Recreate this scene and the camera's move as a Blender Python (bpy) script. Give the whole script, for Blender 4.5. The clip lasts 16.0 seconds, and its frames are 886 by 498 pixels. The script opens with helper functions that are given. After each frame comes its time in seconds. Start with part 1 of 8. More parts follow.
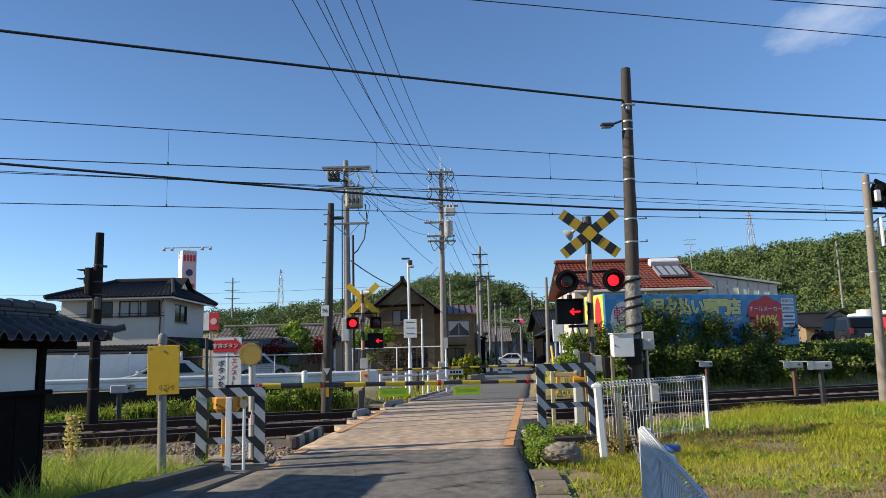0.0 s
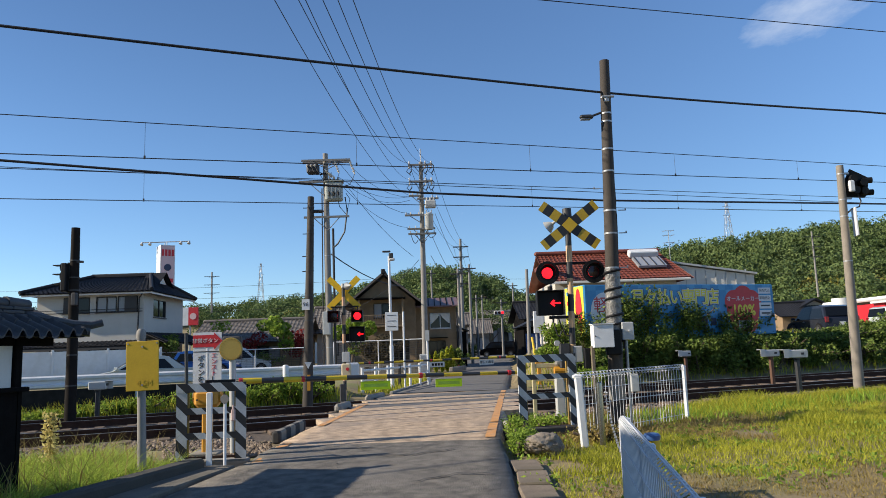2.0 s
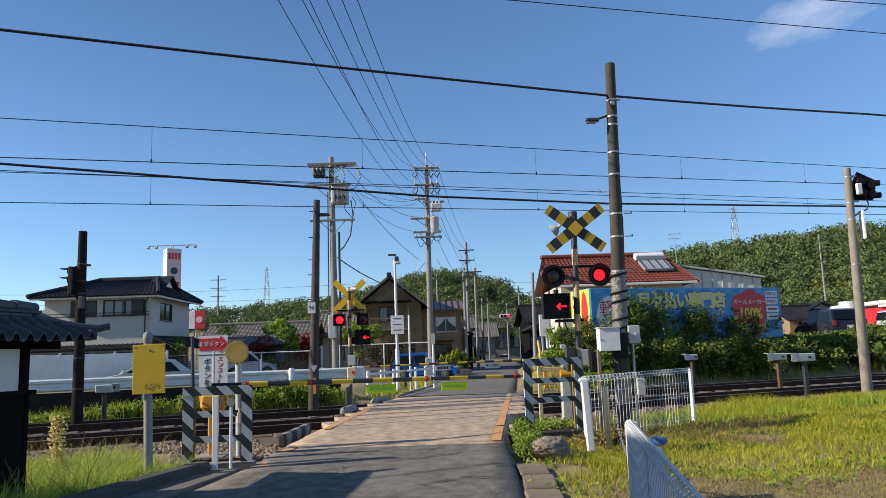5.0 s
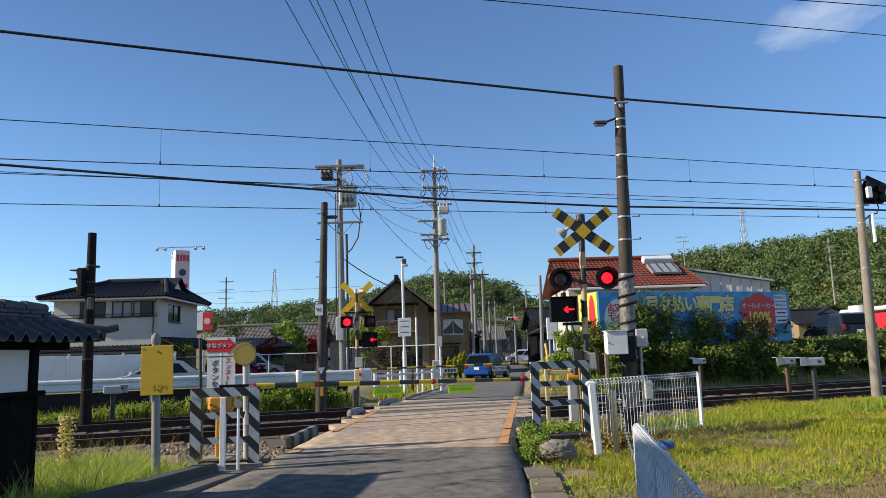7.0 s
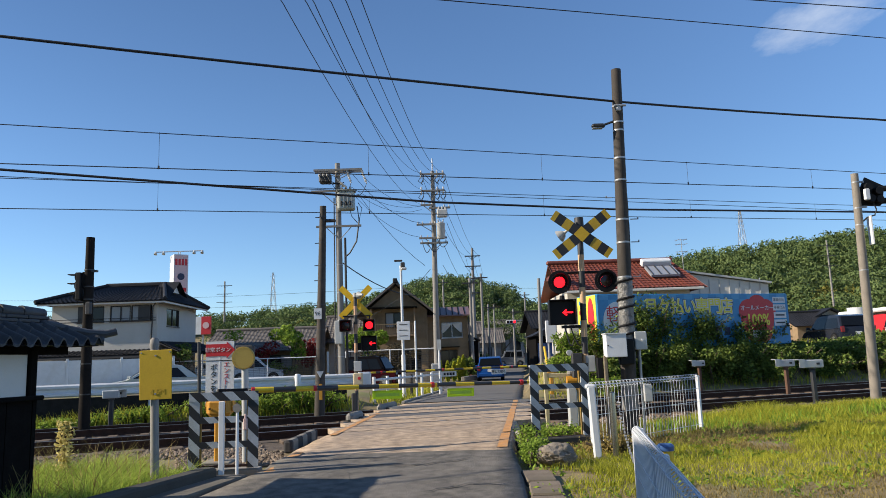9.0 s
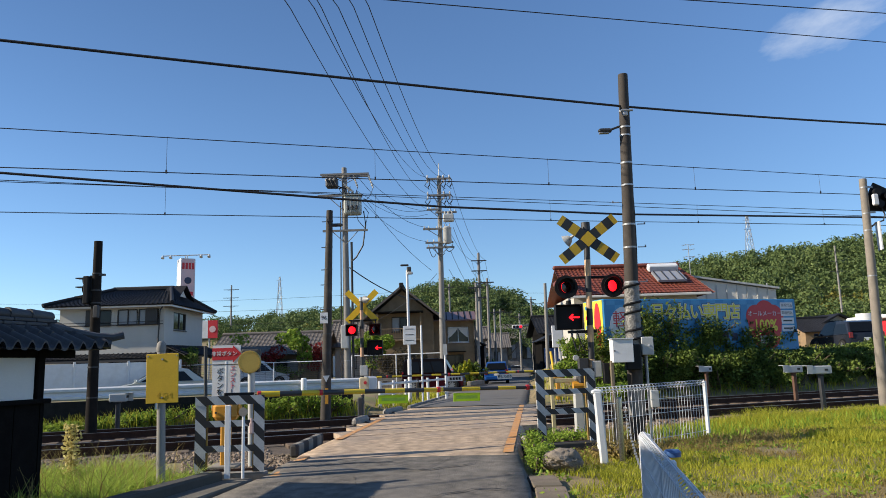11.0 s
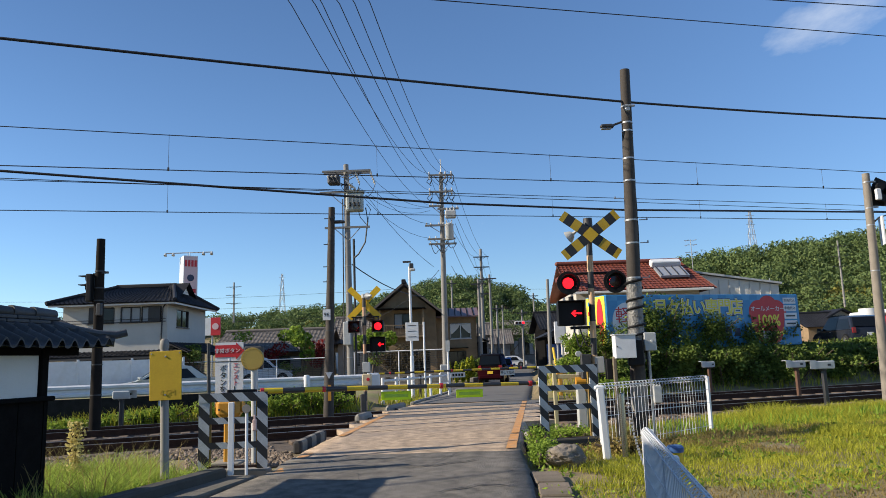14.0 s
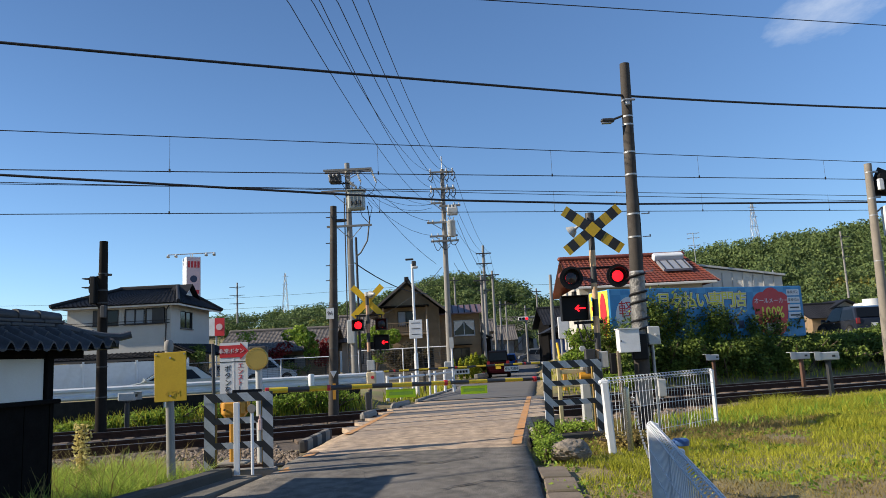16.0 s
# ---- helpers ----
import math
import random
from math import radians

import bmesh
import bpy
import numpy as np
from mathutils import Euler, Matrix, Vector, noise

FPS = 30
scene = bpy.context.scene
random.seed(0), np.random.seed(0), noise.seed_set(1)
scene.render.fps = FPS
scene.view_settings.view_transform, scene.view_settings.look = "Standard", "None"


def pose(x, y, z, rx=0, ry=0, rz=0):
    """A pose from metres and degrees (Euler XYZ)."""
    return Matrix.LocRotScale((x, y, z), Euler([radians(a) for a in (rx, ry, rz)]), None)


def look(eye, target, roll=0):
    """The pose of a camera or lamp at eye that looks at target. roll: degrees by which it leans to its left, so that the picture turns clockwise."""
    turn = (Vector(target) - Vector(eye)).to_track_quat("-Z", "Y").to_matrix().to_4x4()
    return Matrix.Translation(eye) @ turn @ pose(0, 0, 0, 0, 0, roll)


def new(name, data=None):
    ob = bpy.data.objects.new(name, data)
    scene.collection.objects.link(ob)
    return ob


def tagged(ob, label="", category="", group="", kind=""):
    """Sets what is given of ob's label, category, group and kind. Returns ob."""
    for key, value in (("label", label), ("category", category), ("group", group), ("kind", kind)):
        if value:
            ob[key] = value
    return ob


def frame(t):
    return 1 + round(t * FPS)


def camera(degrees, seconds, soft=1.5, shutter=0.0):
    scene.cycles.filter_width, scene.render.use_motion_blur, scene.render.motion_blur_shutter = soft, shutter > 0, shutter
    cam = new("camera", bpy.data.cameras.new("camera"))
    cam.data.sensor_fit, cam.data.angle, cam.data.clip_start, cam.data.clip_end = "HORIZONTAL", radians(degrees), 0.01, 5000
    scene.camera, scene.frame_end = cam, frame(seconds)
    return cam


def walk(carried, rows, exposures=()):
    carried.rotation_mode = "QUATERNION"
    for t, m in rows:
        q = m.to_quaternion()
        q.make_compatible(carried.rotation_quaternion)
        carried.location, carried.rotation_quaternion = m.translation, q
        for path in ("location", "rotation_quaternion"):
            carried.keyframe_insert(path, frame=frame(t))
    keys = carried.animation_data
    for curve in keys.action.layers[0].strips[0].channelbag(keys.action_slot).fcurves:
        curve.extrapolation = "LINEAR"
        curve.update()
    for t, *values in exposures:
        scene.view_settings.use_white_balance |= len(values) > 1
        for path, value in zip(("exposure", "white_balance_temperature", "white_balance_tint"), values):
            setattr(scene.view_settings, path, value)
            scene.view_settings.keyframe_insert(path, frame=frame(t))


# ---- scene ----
# ---- camera ----
cam = camera(63.0, 16.0, soft=0.7)
EYE = (0.0, 0.0, 1.27)
TURNS = [(0, 8.60, 1.40, 0.20), (0.5, 8.47, 1.56, 0.23), (1, 8.36, 1.69, 0.00), (1.5, 8.17, 1.88, -0.69), (2, 7.97, 2.04, -1.25),
         (2.5, 7.79, 2.46, -1.69), (3, 7.75, 2.53, -2.11), (3.5, 7.76, 2.54, -2.14), (4, 7.95, 2.34, -1.64), (6.5, 8.40, 1.79, -0.41),
         (7, 8.47, 1.75, -0.24), (7.5, 8.65, 1.98, -0.13), (8, 9.07, 2.16, -0.18), (8.5, 8.95, 2.11, -0.26), (9, 8.73, 1.95, -0.32),
         (11.5, 9.15, 1.74, 0.20), (12, 9.10, 1.92, 0.10), (12.5, 9.55, 1.95, 0.28), (13, 9.25, 1.62, 0.17), (13.5, 8.83, 1.73, 0.20),
         (14, 8.83, 1.93, 0.36), (14.5, 8.95, 2.18, 0.27), (15, 8.95, 2.12, 0.22), (15.5, 8.82, 2.17, 0.59), (16, 8.61, 2.80, 0.68)]
walk(cam, [(t, pose(*EYE, 90 + p, r, w)) for t, p, r, w in TURNS], exposures=[(0.0, 0.22), (16.0, 0.22)])

# ---- light ----
SUN_FROM = Vector((-0.955, -0.15, 0.54)).normalized()
sun_elevation = math.asin(SUN_FROM.z)
world = bpy.data.worlds.new("sky")
scene.world = world
world.use_nodes = True
wt = world.node_tree
sky = wt.nodes.new("ShaderNodeTexSky")
sky.sky_type, sky.sun_disc = "NISHITA", False
sky.sun_elevation, sky.sun_rotation = sun_elevation, -math.atan2(SUN_FROM.x, SUN_FROM.y)
sky.air_density, sky.dust_density, sky.ozone_density, sky.altitude = 1.0, 0.1, 6.5, 0
wt.links.new(sky.outputs[0], wt.nodes["Background"].inputs[0])
wt.nodes["Background"].inputs[1].default_value = 0.135


def cloud_wisp():
    """A thin wisp of high cloud, drawn out along its own direction."""
    n, l = wt.nodes, wt.links
    c = Vector((0.4600, 0.8020, 0.3820)).normalized()
    a = Vector((0.1418, -0.0862, 0.0231)).normalized()
    a = (a - c * a.dot(c)).normalized()
    b = c.cross(a)
    co = n.new("ShaderNodeTexCoord")
    sums = []
    for axis, size in ((a, 0.072), (b, 0.03)):
        d = n.new("ShaderNodeVectorMath")
        d.operation = "DOT_PRODUCT"
        d.inputs[1].default_value = axis / size
        l.new(co.outputs["Generated"], d.inputs[0])
        p = n.new("ShaderNodeMath")
        p.operation = "MULTIPLY"
        l.new(d.outputs["Value"], p.inputs[0]), l.new(d.outputs["Value"], p.inputs[1])
        sums.append((d, p))
    r = n.new("ShaderNodeMath")
    r.operation = "ADD"
    l.new(sums[0][1].outputs[0], r.inputs[0]), l.new(sums[1][1].outputs[0], r.inputs[1])
    near = n.new("ShaderNodeVectorMath")
    near.operation = "DOT_PRODUCT"
    near.inputs[1].default_value = c
    l.new(co.outputs["Generated"], near.inputs[0])
    front = n.new("ShaderNodeMath")
    front.operation = "GREATER_THAN"
    front.inputs[1].default_value = 0.5
    l.new(near.outputs["Value"], front.inputs[0])
    comb = n.new("ShaderNodeCombineXYZ")
    l.new(sums[0][0].outputs["Value"], comb.inputs[0]), l.new(sums[1][0].outputs["Value"], comb.inputs[1])
    tex = n.new("ShaderNodeTexNoise")
    tex.inputs["Scale"].default_value, tex.inputs["Detail"].default_value, tex.inputs["Roughness"].default_value = 1.3, 8, 0.62
    l.new(comb.outputs[0], tex.inputs["Vector"])
    fall = n.new("ShaderNodeMapRange")
    fall.inputs[1].default_value, fall.inputs[2].default_value, fall.inputs[3].default_value, fall.inputs[4].default_value = 0.0, 1.6, 0.42, -0.2
    l.new(r.outputs[0], fall.inputs[0])
    s = n.new("ShaderNodeMath")
    s.operation = "ADD"
    l.new(tex.outputs[0], s.inputs[0]), l.new(fall.outputs[0], s.inputs[1])
    k = n.new("ShaderNodeMapRange")
    k.inputs[1].default_value, k.inputs[2].default_value, k.inputs[4].default_value = 0.5, 1.15, 0.5
    l.new(s.outputs[0], k.inputs[0])
    f = n.new("ShaderNodeMath")
    f.operation = "MULTIPLY"
    l.new(k.outputs[0], f.inputs[0]), l.new(front.outputs[0], f.inputs[1])
    mix = n.new("ShaderNodeMix")
    mix.data_type = "RGBA"
    l.new(f.outputs[0], mix.inputs[0])
    l.new(sky.outputs[0], mix.inputs[6])
    mix.inputs[7].default_value = (5.6, 6.0, 6.6, 1)
    l.new(mix.outputs[2], n["Background"].inputs[0])


cloud_wisp()
sun = new("sun", bpy.data.lights.new("sun", "SUN"))
sun.data.energy, sun.data.angle, sun.data.color = 6.6, radians(0.5), (1.0, 0.89, 0.73)
sun.matrix_basis = look(SUN_FROM * 50, (0, 0, 0))

# ---- materials ----
def material(name, base, rough=0.7, metal=0.0, vary=0.25, scale=6.0, fine=60.0, bump=0.3, depth=0.01, dirt=None, dirt_amount=0.3, glow=0.0, spec=0.5, wear_scale=1.3, object_random=0.0):
    """A surface with variation at two scales, stains and fine relief."""
    m = bpy.data.materials.new(name)
    m.use_nodes = True
    n, l = m.node_tree.nodes, m.node_tree.links
    bsdf = n["Principled BSDF"]
    co = n.new("ShaderNodeTexCoord")
    big, small, wear = (n.new("ShaderNodeTexNoise") for _ in range(3))
    for tex, s, d in ((big, scale, 4), (small, fine, 3), (wear, wear_scale, 6)):
        tex.inputs["Scale"].default_value, tex.inputs["Detail"].default_value = s, d
        l.new(co.outputs["Object"], tex.inputs["Vector"])
    mixn = n.new("ShaderNodeMath")
    mixn.operation = "MULTIPLY_ADD"
    l.new(big.outputs[0], mixn.inputs[0])
    mixn.inputs[1].default_value = 0.6
    half = n.new("ShaderNodeMath")
    half.operation = "MULTIPLY"
    l.new(small.outputs[0], half.inputs[0])
    half.inputs[1].default_value = 0.4
    l.new(half.outputs[0], mixn.inputs[2])
    ramp = n.new("ShaderNodeMapRange")
    ramp.inputs[1].default_value, ramp.inputs[2].default_value = 0.3, 0.7
    ramp.inputs[3].default_value, ramp.inputs[4].default_value = 1 - vary, 1 + vary
    l.new(mixn.outputs[0], ramp.inputs[0])
    val = ramp.outputs[0]
    if object_random:
        info = n.new("ShaderNodeObjectInfo")
        r2 = n.new("ShaderNodeMapRange")
        r2.inputs[3].default_value, r2.inputs[4].default_value = 1 - object_random, 1 + object_random
        l.new(info.outputs["Random"], r2.inputs[0])
        mu = n.new("ShaderNodeMath")
        mu.operation = "MULTIPLY"
        l.new(val, mu.inputs[0]), l.new(r2.outputs[0], mu.inputs[1])
        val = mu.outputs[0]
    col = n.new("ShaderNodeVectorMath")
    col.operation = "SCALE"
    col.inputs[0].default_value = base if glow else [c * 0.8 for c in base]
    l.new(val, col.inputs["Scale"])
    out = col.outputs[0]
    if dirt:
        mix = n.new("ShaderNodeMix")
        mix.data_type = "RGBA"
        lim = n.new("ShaderNodeMapRange")
        lim.inputs[1].default_value, lim.inputs[2].default_value = 0.5, 0.72
        lim.inputs[4].default_value = dirt_amount
        l.new(wear.outputs[0], lim.inputs[0])
        l.new(lim.outputs[0], mix.inputs[0])
        l.new(out, mix.inputs[6])
        mix.inputs[7].default_value = (*dirt, 1)
        out = mix.outputs[2]
    l.new(out, bsdf.inputs["Base Color"])
    bsdf.inputs["Roughness"].default_value = rough
    bsdf.inputs["Metallic"].default_value = metal
    bsdf.inputs["Specular IOR Level"].default_value = spec
    if bump:
        b = n.new("ShaderNodeBump")
        b.inputs["Strength"].default_value, b.inputs["Distance"].default_value = bump, depth
        l.new(mixn.outputs[0], b.inputs["Height"])
        l.new(b.outputs[0], bsdf.inputs["Normal"])
    if glow:
        bsdf.inputs["Emission Color"].default_value = (*base, 1)
        bsdf.inputs["Emission Strength"].default_value = glow
    return m


def striped(name, one, two, along, width, rough=0.5, vary=0.15, offset=0.0):
    """Paint in bands of two colours across a direction of the object's own space, worn here and there."""
    m = material(name, one, rough, vary=vary, bump=0.15, depth=0.003, scale=9)
    n, l = m.node_tree.nodes, m.node_tree.links
    bsdf = n["Principled BSDF"]
    co = n.new("ShaderNodeTexCoord")
    dot = n.new("ShaderNodeVectorMath")
    dot.operation = "DOT_PRODUCT"
    l.new(co.outputs["Object"], dot.inputs[0])
    dot.inputs[1].default_value = along
    sc = n.new("ShaderNodeMath")
    sc.operation = "MULTIPLY_ADD"
    sc.inputs[1].default_value, sc.inputs[2].default_value = 0.5 / width, 100.0 + offset
    l.new(dot.outputs["Value"], sc.inputs[0])
    fr = n.new("ShaderNodeMath")
    fr.operation = "FRACT"
    l.new(sc.outputs[0], fr.inputs[0])
    gt = n.new("ShaderNodeMath")
    gt.operation = "GREATER_THAN"
    gt.inputs[1].default_value = 0.5
    l.new(fr.outputs[0], gt.inputs[0])
    mix = n.new("ShaderNodeMix")
    mix.data_type = "RGBA"
    l.new(gt.outputs[0], mix.inputs[0])
    old = bsdf.inputs["Base Color"].links[0].from_socket
    l.new(old, mix.inputs[6])
    mix.inputs[7].default_value = (*two, 1)
    l.new(mix.outputs[2], bsdf.inputs["Base Color"])
    return m


def leafy(name, dark, light, rough=0.6, through_light=0.25, scale=0.6, single_leaf=1.0):
    """Leaves: colour varies from clump to clump and leaf to leaf; some light passes through."""
    m = bpy.data.materials.new(name)
    m.use_nodes = True
    n, l = m.node_tree.nodes, m.node_tree.links
    bsdf = n["Principled BSDF"]
    geo = n.new("ShaderNodeNewGeometry")
    co = n.new("ShaderNodeTexCoord")
    tex = n.new("ShaderNodeTexNoise")
    tex.inputs["Scale"].default_value, tex.inputs["Detail"].default_value = scale, 3
    l.new(co.outputs["Object"], tex.inputs["Vector"])
    add = n.new("ShaderNodeMath")
    add.operation = "MULTIPLY_ADD"
    l.new(geo.outputs["Random Per Island"], add.inputs[0])
    add.inputs[1].default_value = single_leaf
    l.new(tex.outputs[0], add.inputs[2])
    rng = n.new("ShaderNodeMapRange")
    rng.inputs[1].default_value, rng.inputs[2].default_value = 0.3, 0.3 + single_leaf if single_leaf > 0.9 else 0.62 + single_leaf
    l.new(add.outputs[0], rng.inputs[0])
    mix = n.new("ShaderNodeMix")
    mix.data_type = "RGBA"
    l.new(rng.outputs[0], mix.inputs[0])
    mix.inputs[6].default_value, mix.inputs[7].default_value = (*dark, 1), (*light, 1)
    l.new(mix.outputs[2], bsdf.inputs["Base Color"])
    bsdf.inputs["Roughness"].default_value = rough
    bsdf.inputs["Specular IOR Level"].default_value = 0.12
    if through_light:
        tr = n.new("ShaderNodeBsdfTranslucent")
        ms = n.new("ShaderNodeMixShader")
        ms.inputs[0].default_value = through_light
        l.new(mix.outputs[2], tr.inputs[0])
        l.new(bsdf.outputs[0], ms.inputs[1]), l.new(tr.outputs[0], ms.inputs[2])
        l.new(ms.outputs[0], n["Material Output"].inputs[0])
    return m


def glass(name, tint=(0.05, 0.06, 0.07), rough=0.05):
    m = bpy.data.materials.new(name)
    m.use_nodes = True
    b = m.node_tree.nodes["Principled BSDF"]
    b.inputs["Base Color"].default_value = (*tint, 1)
    b.inputs["Roughness"].default_value, b.inputs["Specular IOR Level"].default_value = rough, 0.35
    return m


def paint(name, base, rough=0.22, coat=0.06, spec=0.15):
    m = material(name, base, rough, vary=0.05, bump=0.0, spec=spec)
    m.node_tree.nodes["Principled BSDF"].inputs["Coat Weight"].default_value = coat
    return m


ASPHALT = material("asphalt", (0.148, 0.132, 0.110), 0.85, vary=0.7, scale=6, fine=75, bump=1.0, depth=0.03, dirt=(0.2, 0.18, 0.155), dirt_amount=0.5, wear_scale=0.8)
ASPHALT_OLD = material("worn_asphalt", (0.45, 0.335, 0.23), 0.9, vary=0.65, scale=5.0, fine=60, bump=1.0, depth=0.03, dirt=(0.22, 0.18, 0.15), dirt_amount=0.7, wear_scale=0.9)
ASPHALT_FAR = material("grey_asphalt", (0.13, 0.125, 0.12), 0.9, vary=0.2, scale=0.7, fine=60, bump=0.3, depth=0.01, dirt=(0.09, 0.085, 0.08), dirt_amount=0.6, wear_scale=0.4)
CONCRETE = material("concrete", (0.28, 0.26, 0.23), 0.9, vary=0.22, scale=3, fine=70, bump=0.5, depth=0.006, dirt=(0.12, 0.11, 0.09), dirt_amount=0.7)
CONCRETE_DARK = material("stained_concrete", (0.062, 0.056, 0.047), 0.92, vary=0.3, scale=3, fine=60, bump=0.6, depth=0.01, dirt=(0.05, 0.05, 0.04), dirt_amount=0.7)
CONCRETE_GUTTER = material("gutter_concrete", (0.15, 0.135, 0.11), 0.92, vary=0.35, scale=3, fine=50, bump=0.6, depth=0.01, dirt=(0.06, 0.055, 0.04), dirt_amount=0.8)
POLE_CONCRETE = material("pole_concrete", (0.27, 0.255, 0.235), 0.85, vary=0.15, scale=4, fine=80, bump=0.2, depth=0.004, dirt=(0.15, 0.14, 0.13), dirt_amount=0.5)
POLE_WOOD = material("weathered_pole", (0.052, 0.042, 0.034), 0.85, vary=0.3, scale=5, fine=70, bump=0.6, depth=0.008, dirt=(0.10, 0.088, 0.075), dirt_amount=0.5, wear_scale=2.5)
SOIL = material("soil", (0.24, 0.185, 0.095), 0.95, vary=0.35, scale=1.5, fine=30, bump=0.8, depth=0.03, dirt=(0.16, 0.19, 0.045), dirt_amount=0.9, wear_scale=0.5)
BALLAST = material("ballast", (0.11, 0.085, 0.065), 0.95, vary=0.45, scale=8, fine=40, bump=1.0, depth=0.04, dirt=(0.1, 0.075, 0.055), dirt_amount=0.6)
STONE_GREY = material("ballast_stone", (0.30, 0.265, 0.23), 0.95, vary=0.35, scale=9, fine=60, bump=0.4, depth=0.006, object_random=0.3)
RUST = material("rusty_steel", (0.06, 0.03, 0.02), 0.85, spec=0.2, vary=0.35, scale=8, fine=60, bump=0.4, depth=0.004)
RAIL_TOP = material("worn_rail_head", (0.42, 0.38, 0.35), 0.35, metal=0.9, vary=0.15, bump=0.05)
SLEEPER = material("sleeper_wood", (0.12, 0.085, 0.06), 0.92, vary=0.35, scale=5, fine=50, bump=0.6, depth=0.01)
BLACK = material("black_paint", (0.010, 0.010, 0.011), 0.6, spec=0.2, vary=0.3, bump=0.1, depth=0.003)
DARK_METAL = material("dark_metal", (0.05, 0.05, 0.052), 0.55, metal=0.3, vary=0.25, bump=0.15, depth=0.003)
GALV = material("galvanised_steel", (0.42, 0.43, 0.44), 0.5, metal=0.55, vary=0.18, scale=10, bump=0.1, depth=0.003, dirt=(0.22, 0.2, 0.18), dirt_amount=0.4)
WHITE = material("white_paint", (0.76, 0.77, 0.78), 0.5, vary=0.08, bump=0.1, depth=0.003, dirt=(0.45, 0.43, 0.38), dirt_amount=0.4)
GREY_BOX = material("grey_enamel", (0.50, 0.51, 0.50), 0.5, vary=0.1, bump=0.08, depth=0.002, dirt=(0.3, 0.27, 0.22), dirt_amount=0.4)
YELLOW = material("faded_yellow", (0.62, 0.40, 0.015), 0.55, vary=0.12, bump=0.1, depth=0.002, dirt=(0.5, 0.3, 0.02), dirt_amount=0.5)
YELLOW_BRIGHT = material("bright_yellow", (0.85, 0.52, 0.01), 0.45, vary=0.1, bump=0.08, depth=0.002)
ORANGE = material("orange_enamel", (0.58, 0.27, 0.02), 0.5, vary=0.15, bump=0.1, depth=0.003, dirt=(0.3, 0.14, 0.02), dirt_amount=0.4)
ORANGE_LINE = material("worn_orange_line", (0.58, 0.28, 0.09), 0.85, vary=0.3, scale=6, fine=60, bump=0.5, depth=0.008, dirt=(0.36, 0.25, 0.17), dirt_amount=1.0, wear_scale=3.5)
WHITE_LINE = material("worn_white_line", (0.55, 0.53, 0.5), 0.85, vary=0.25, scale=6, fine=60, bump=0.5, depth=0.008, dirt=(0.2, 0.18, 0.15), dirt_amount=0.9, wear_scale=2.5)
RED_GLOW = material("lit_red_lamp", (1.0, 0.006, 0.012), 0.4, vary=0.0, bump=0, glow=2.6)
RED_DARK = material("unlit_red_lens", (0.03, 0.004, 0.004), 0.2, vary=0.1, bump=0)
RED = material("red_paint", (0.60, 0.02, 0.03), 0.5, vary=0.1, bump=0.05)
BLUE = material("blue_print", (0.035, 0.26, 0.52), 0.5, vary=0.1, bump=0.05)
LIME = leafy("lime_sheet", (0.48, 0.64, 0.04), (0.62, 0.78, 0.06), rough=0.4, through_light=0.5, scale=3.0)
ROOF_DARK = material("dark_roof_tile", (0.024, 0.024, 0.027), 0.6, spec=0.2, vary=0.3, scale=3, fine=30, bump=0.3, depth=0.006, object_random=0.25)
ROOF_RED = material("red_roof_tile", (0.21, 0.05, 0.026), 0.55, vary=0.3, scale=2, fine=25, bump=0.3, depth=0.01, dirt=(0.12, 0.04, 0.03), dirt_amount=0.5, object_random=0.15)
STUCCO = material("pale_stucco", (0.56, 0.53, 0.47), 0.9, vary=0.06, scale=1.5, fine=60, bump=0.3, depth=0.005, dirt=(0.5, 0.48, 0.44), dirt_amount=0.5, wear_scale=0.3)
PLASTER = material("white_plaster", (0.74, 0.71, 0.65), 0.9, vary=0.06, scale=2, fine=60, bump=0.2, depth=0.004, dirt=(0.5, 0.46, 0.4), dirt_amount=0.4)
WOOD_DARK = material("charred_boards", (0.009, 0.008, 0.0075), 0.9, spec=0.05, vary=0.4, scale=6, fine=50, bump=0.5, depth=0.006)
WOOD_BROWN = material("brown_cladding", (0.30, 0.205, 0.115), 0.85, vary=0.25, scale=2, fine=25, bump=0.4, depth=0.008, dirt=(0.13, 0.09, 0.05), dirt_amount=0.5, wear_scale=0.6)
FRAME_DARK = material("dark_frame", (0.035, 0.032, 0.03), 0.5, vary=0.1, bump=0.05)
GLASS = glass("window_glass", (0.012, 0.014, 0.016))
CAR_GLASS = glass("tinted_car_glass", (0.006, 0.007, 0.008), 0.08)
CAR_GLASS.node_tree.nodes["Principled BSDF"].inputs["Specular IOR Level"].default_value = 0.2
GLASS_PALE = glass("curtained_glass", (0.26, 0.27, 0.29), 0.12)
TYRE = material("tyre_rubber", (0.02, 0.02, 0.02), 0.8, vary=0.2, bump=0.1)
RIM = material("alloy_rim", (0.4, 0.41, 0.42), 0.35, metal=0.8, vary=0.1, bump=0)
TAIL = material("tail_lamp", (0.22, 0.008, 0.011), 0.2, vary=0.1, bump=0)
CABLE = material("cable_sheath", (0.012, 0.012, 0.014), 0.6, vary=0.1, bump=0)
LEAF = leafy("bush_leaves", (0.010, 0.025, 0.005), (0.16, 0.22, 0.045), scale=0.9)
LEAF_BRIGHT = leafy("weed_leaves", (0.06, 0.115, 0.014), (0.27, 0.37, 0.055), scale=1.5, through_light=0.4)
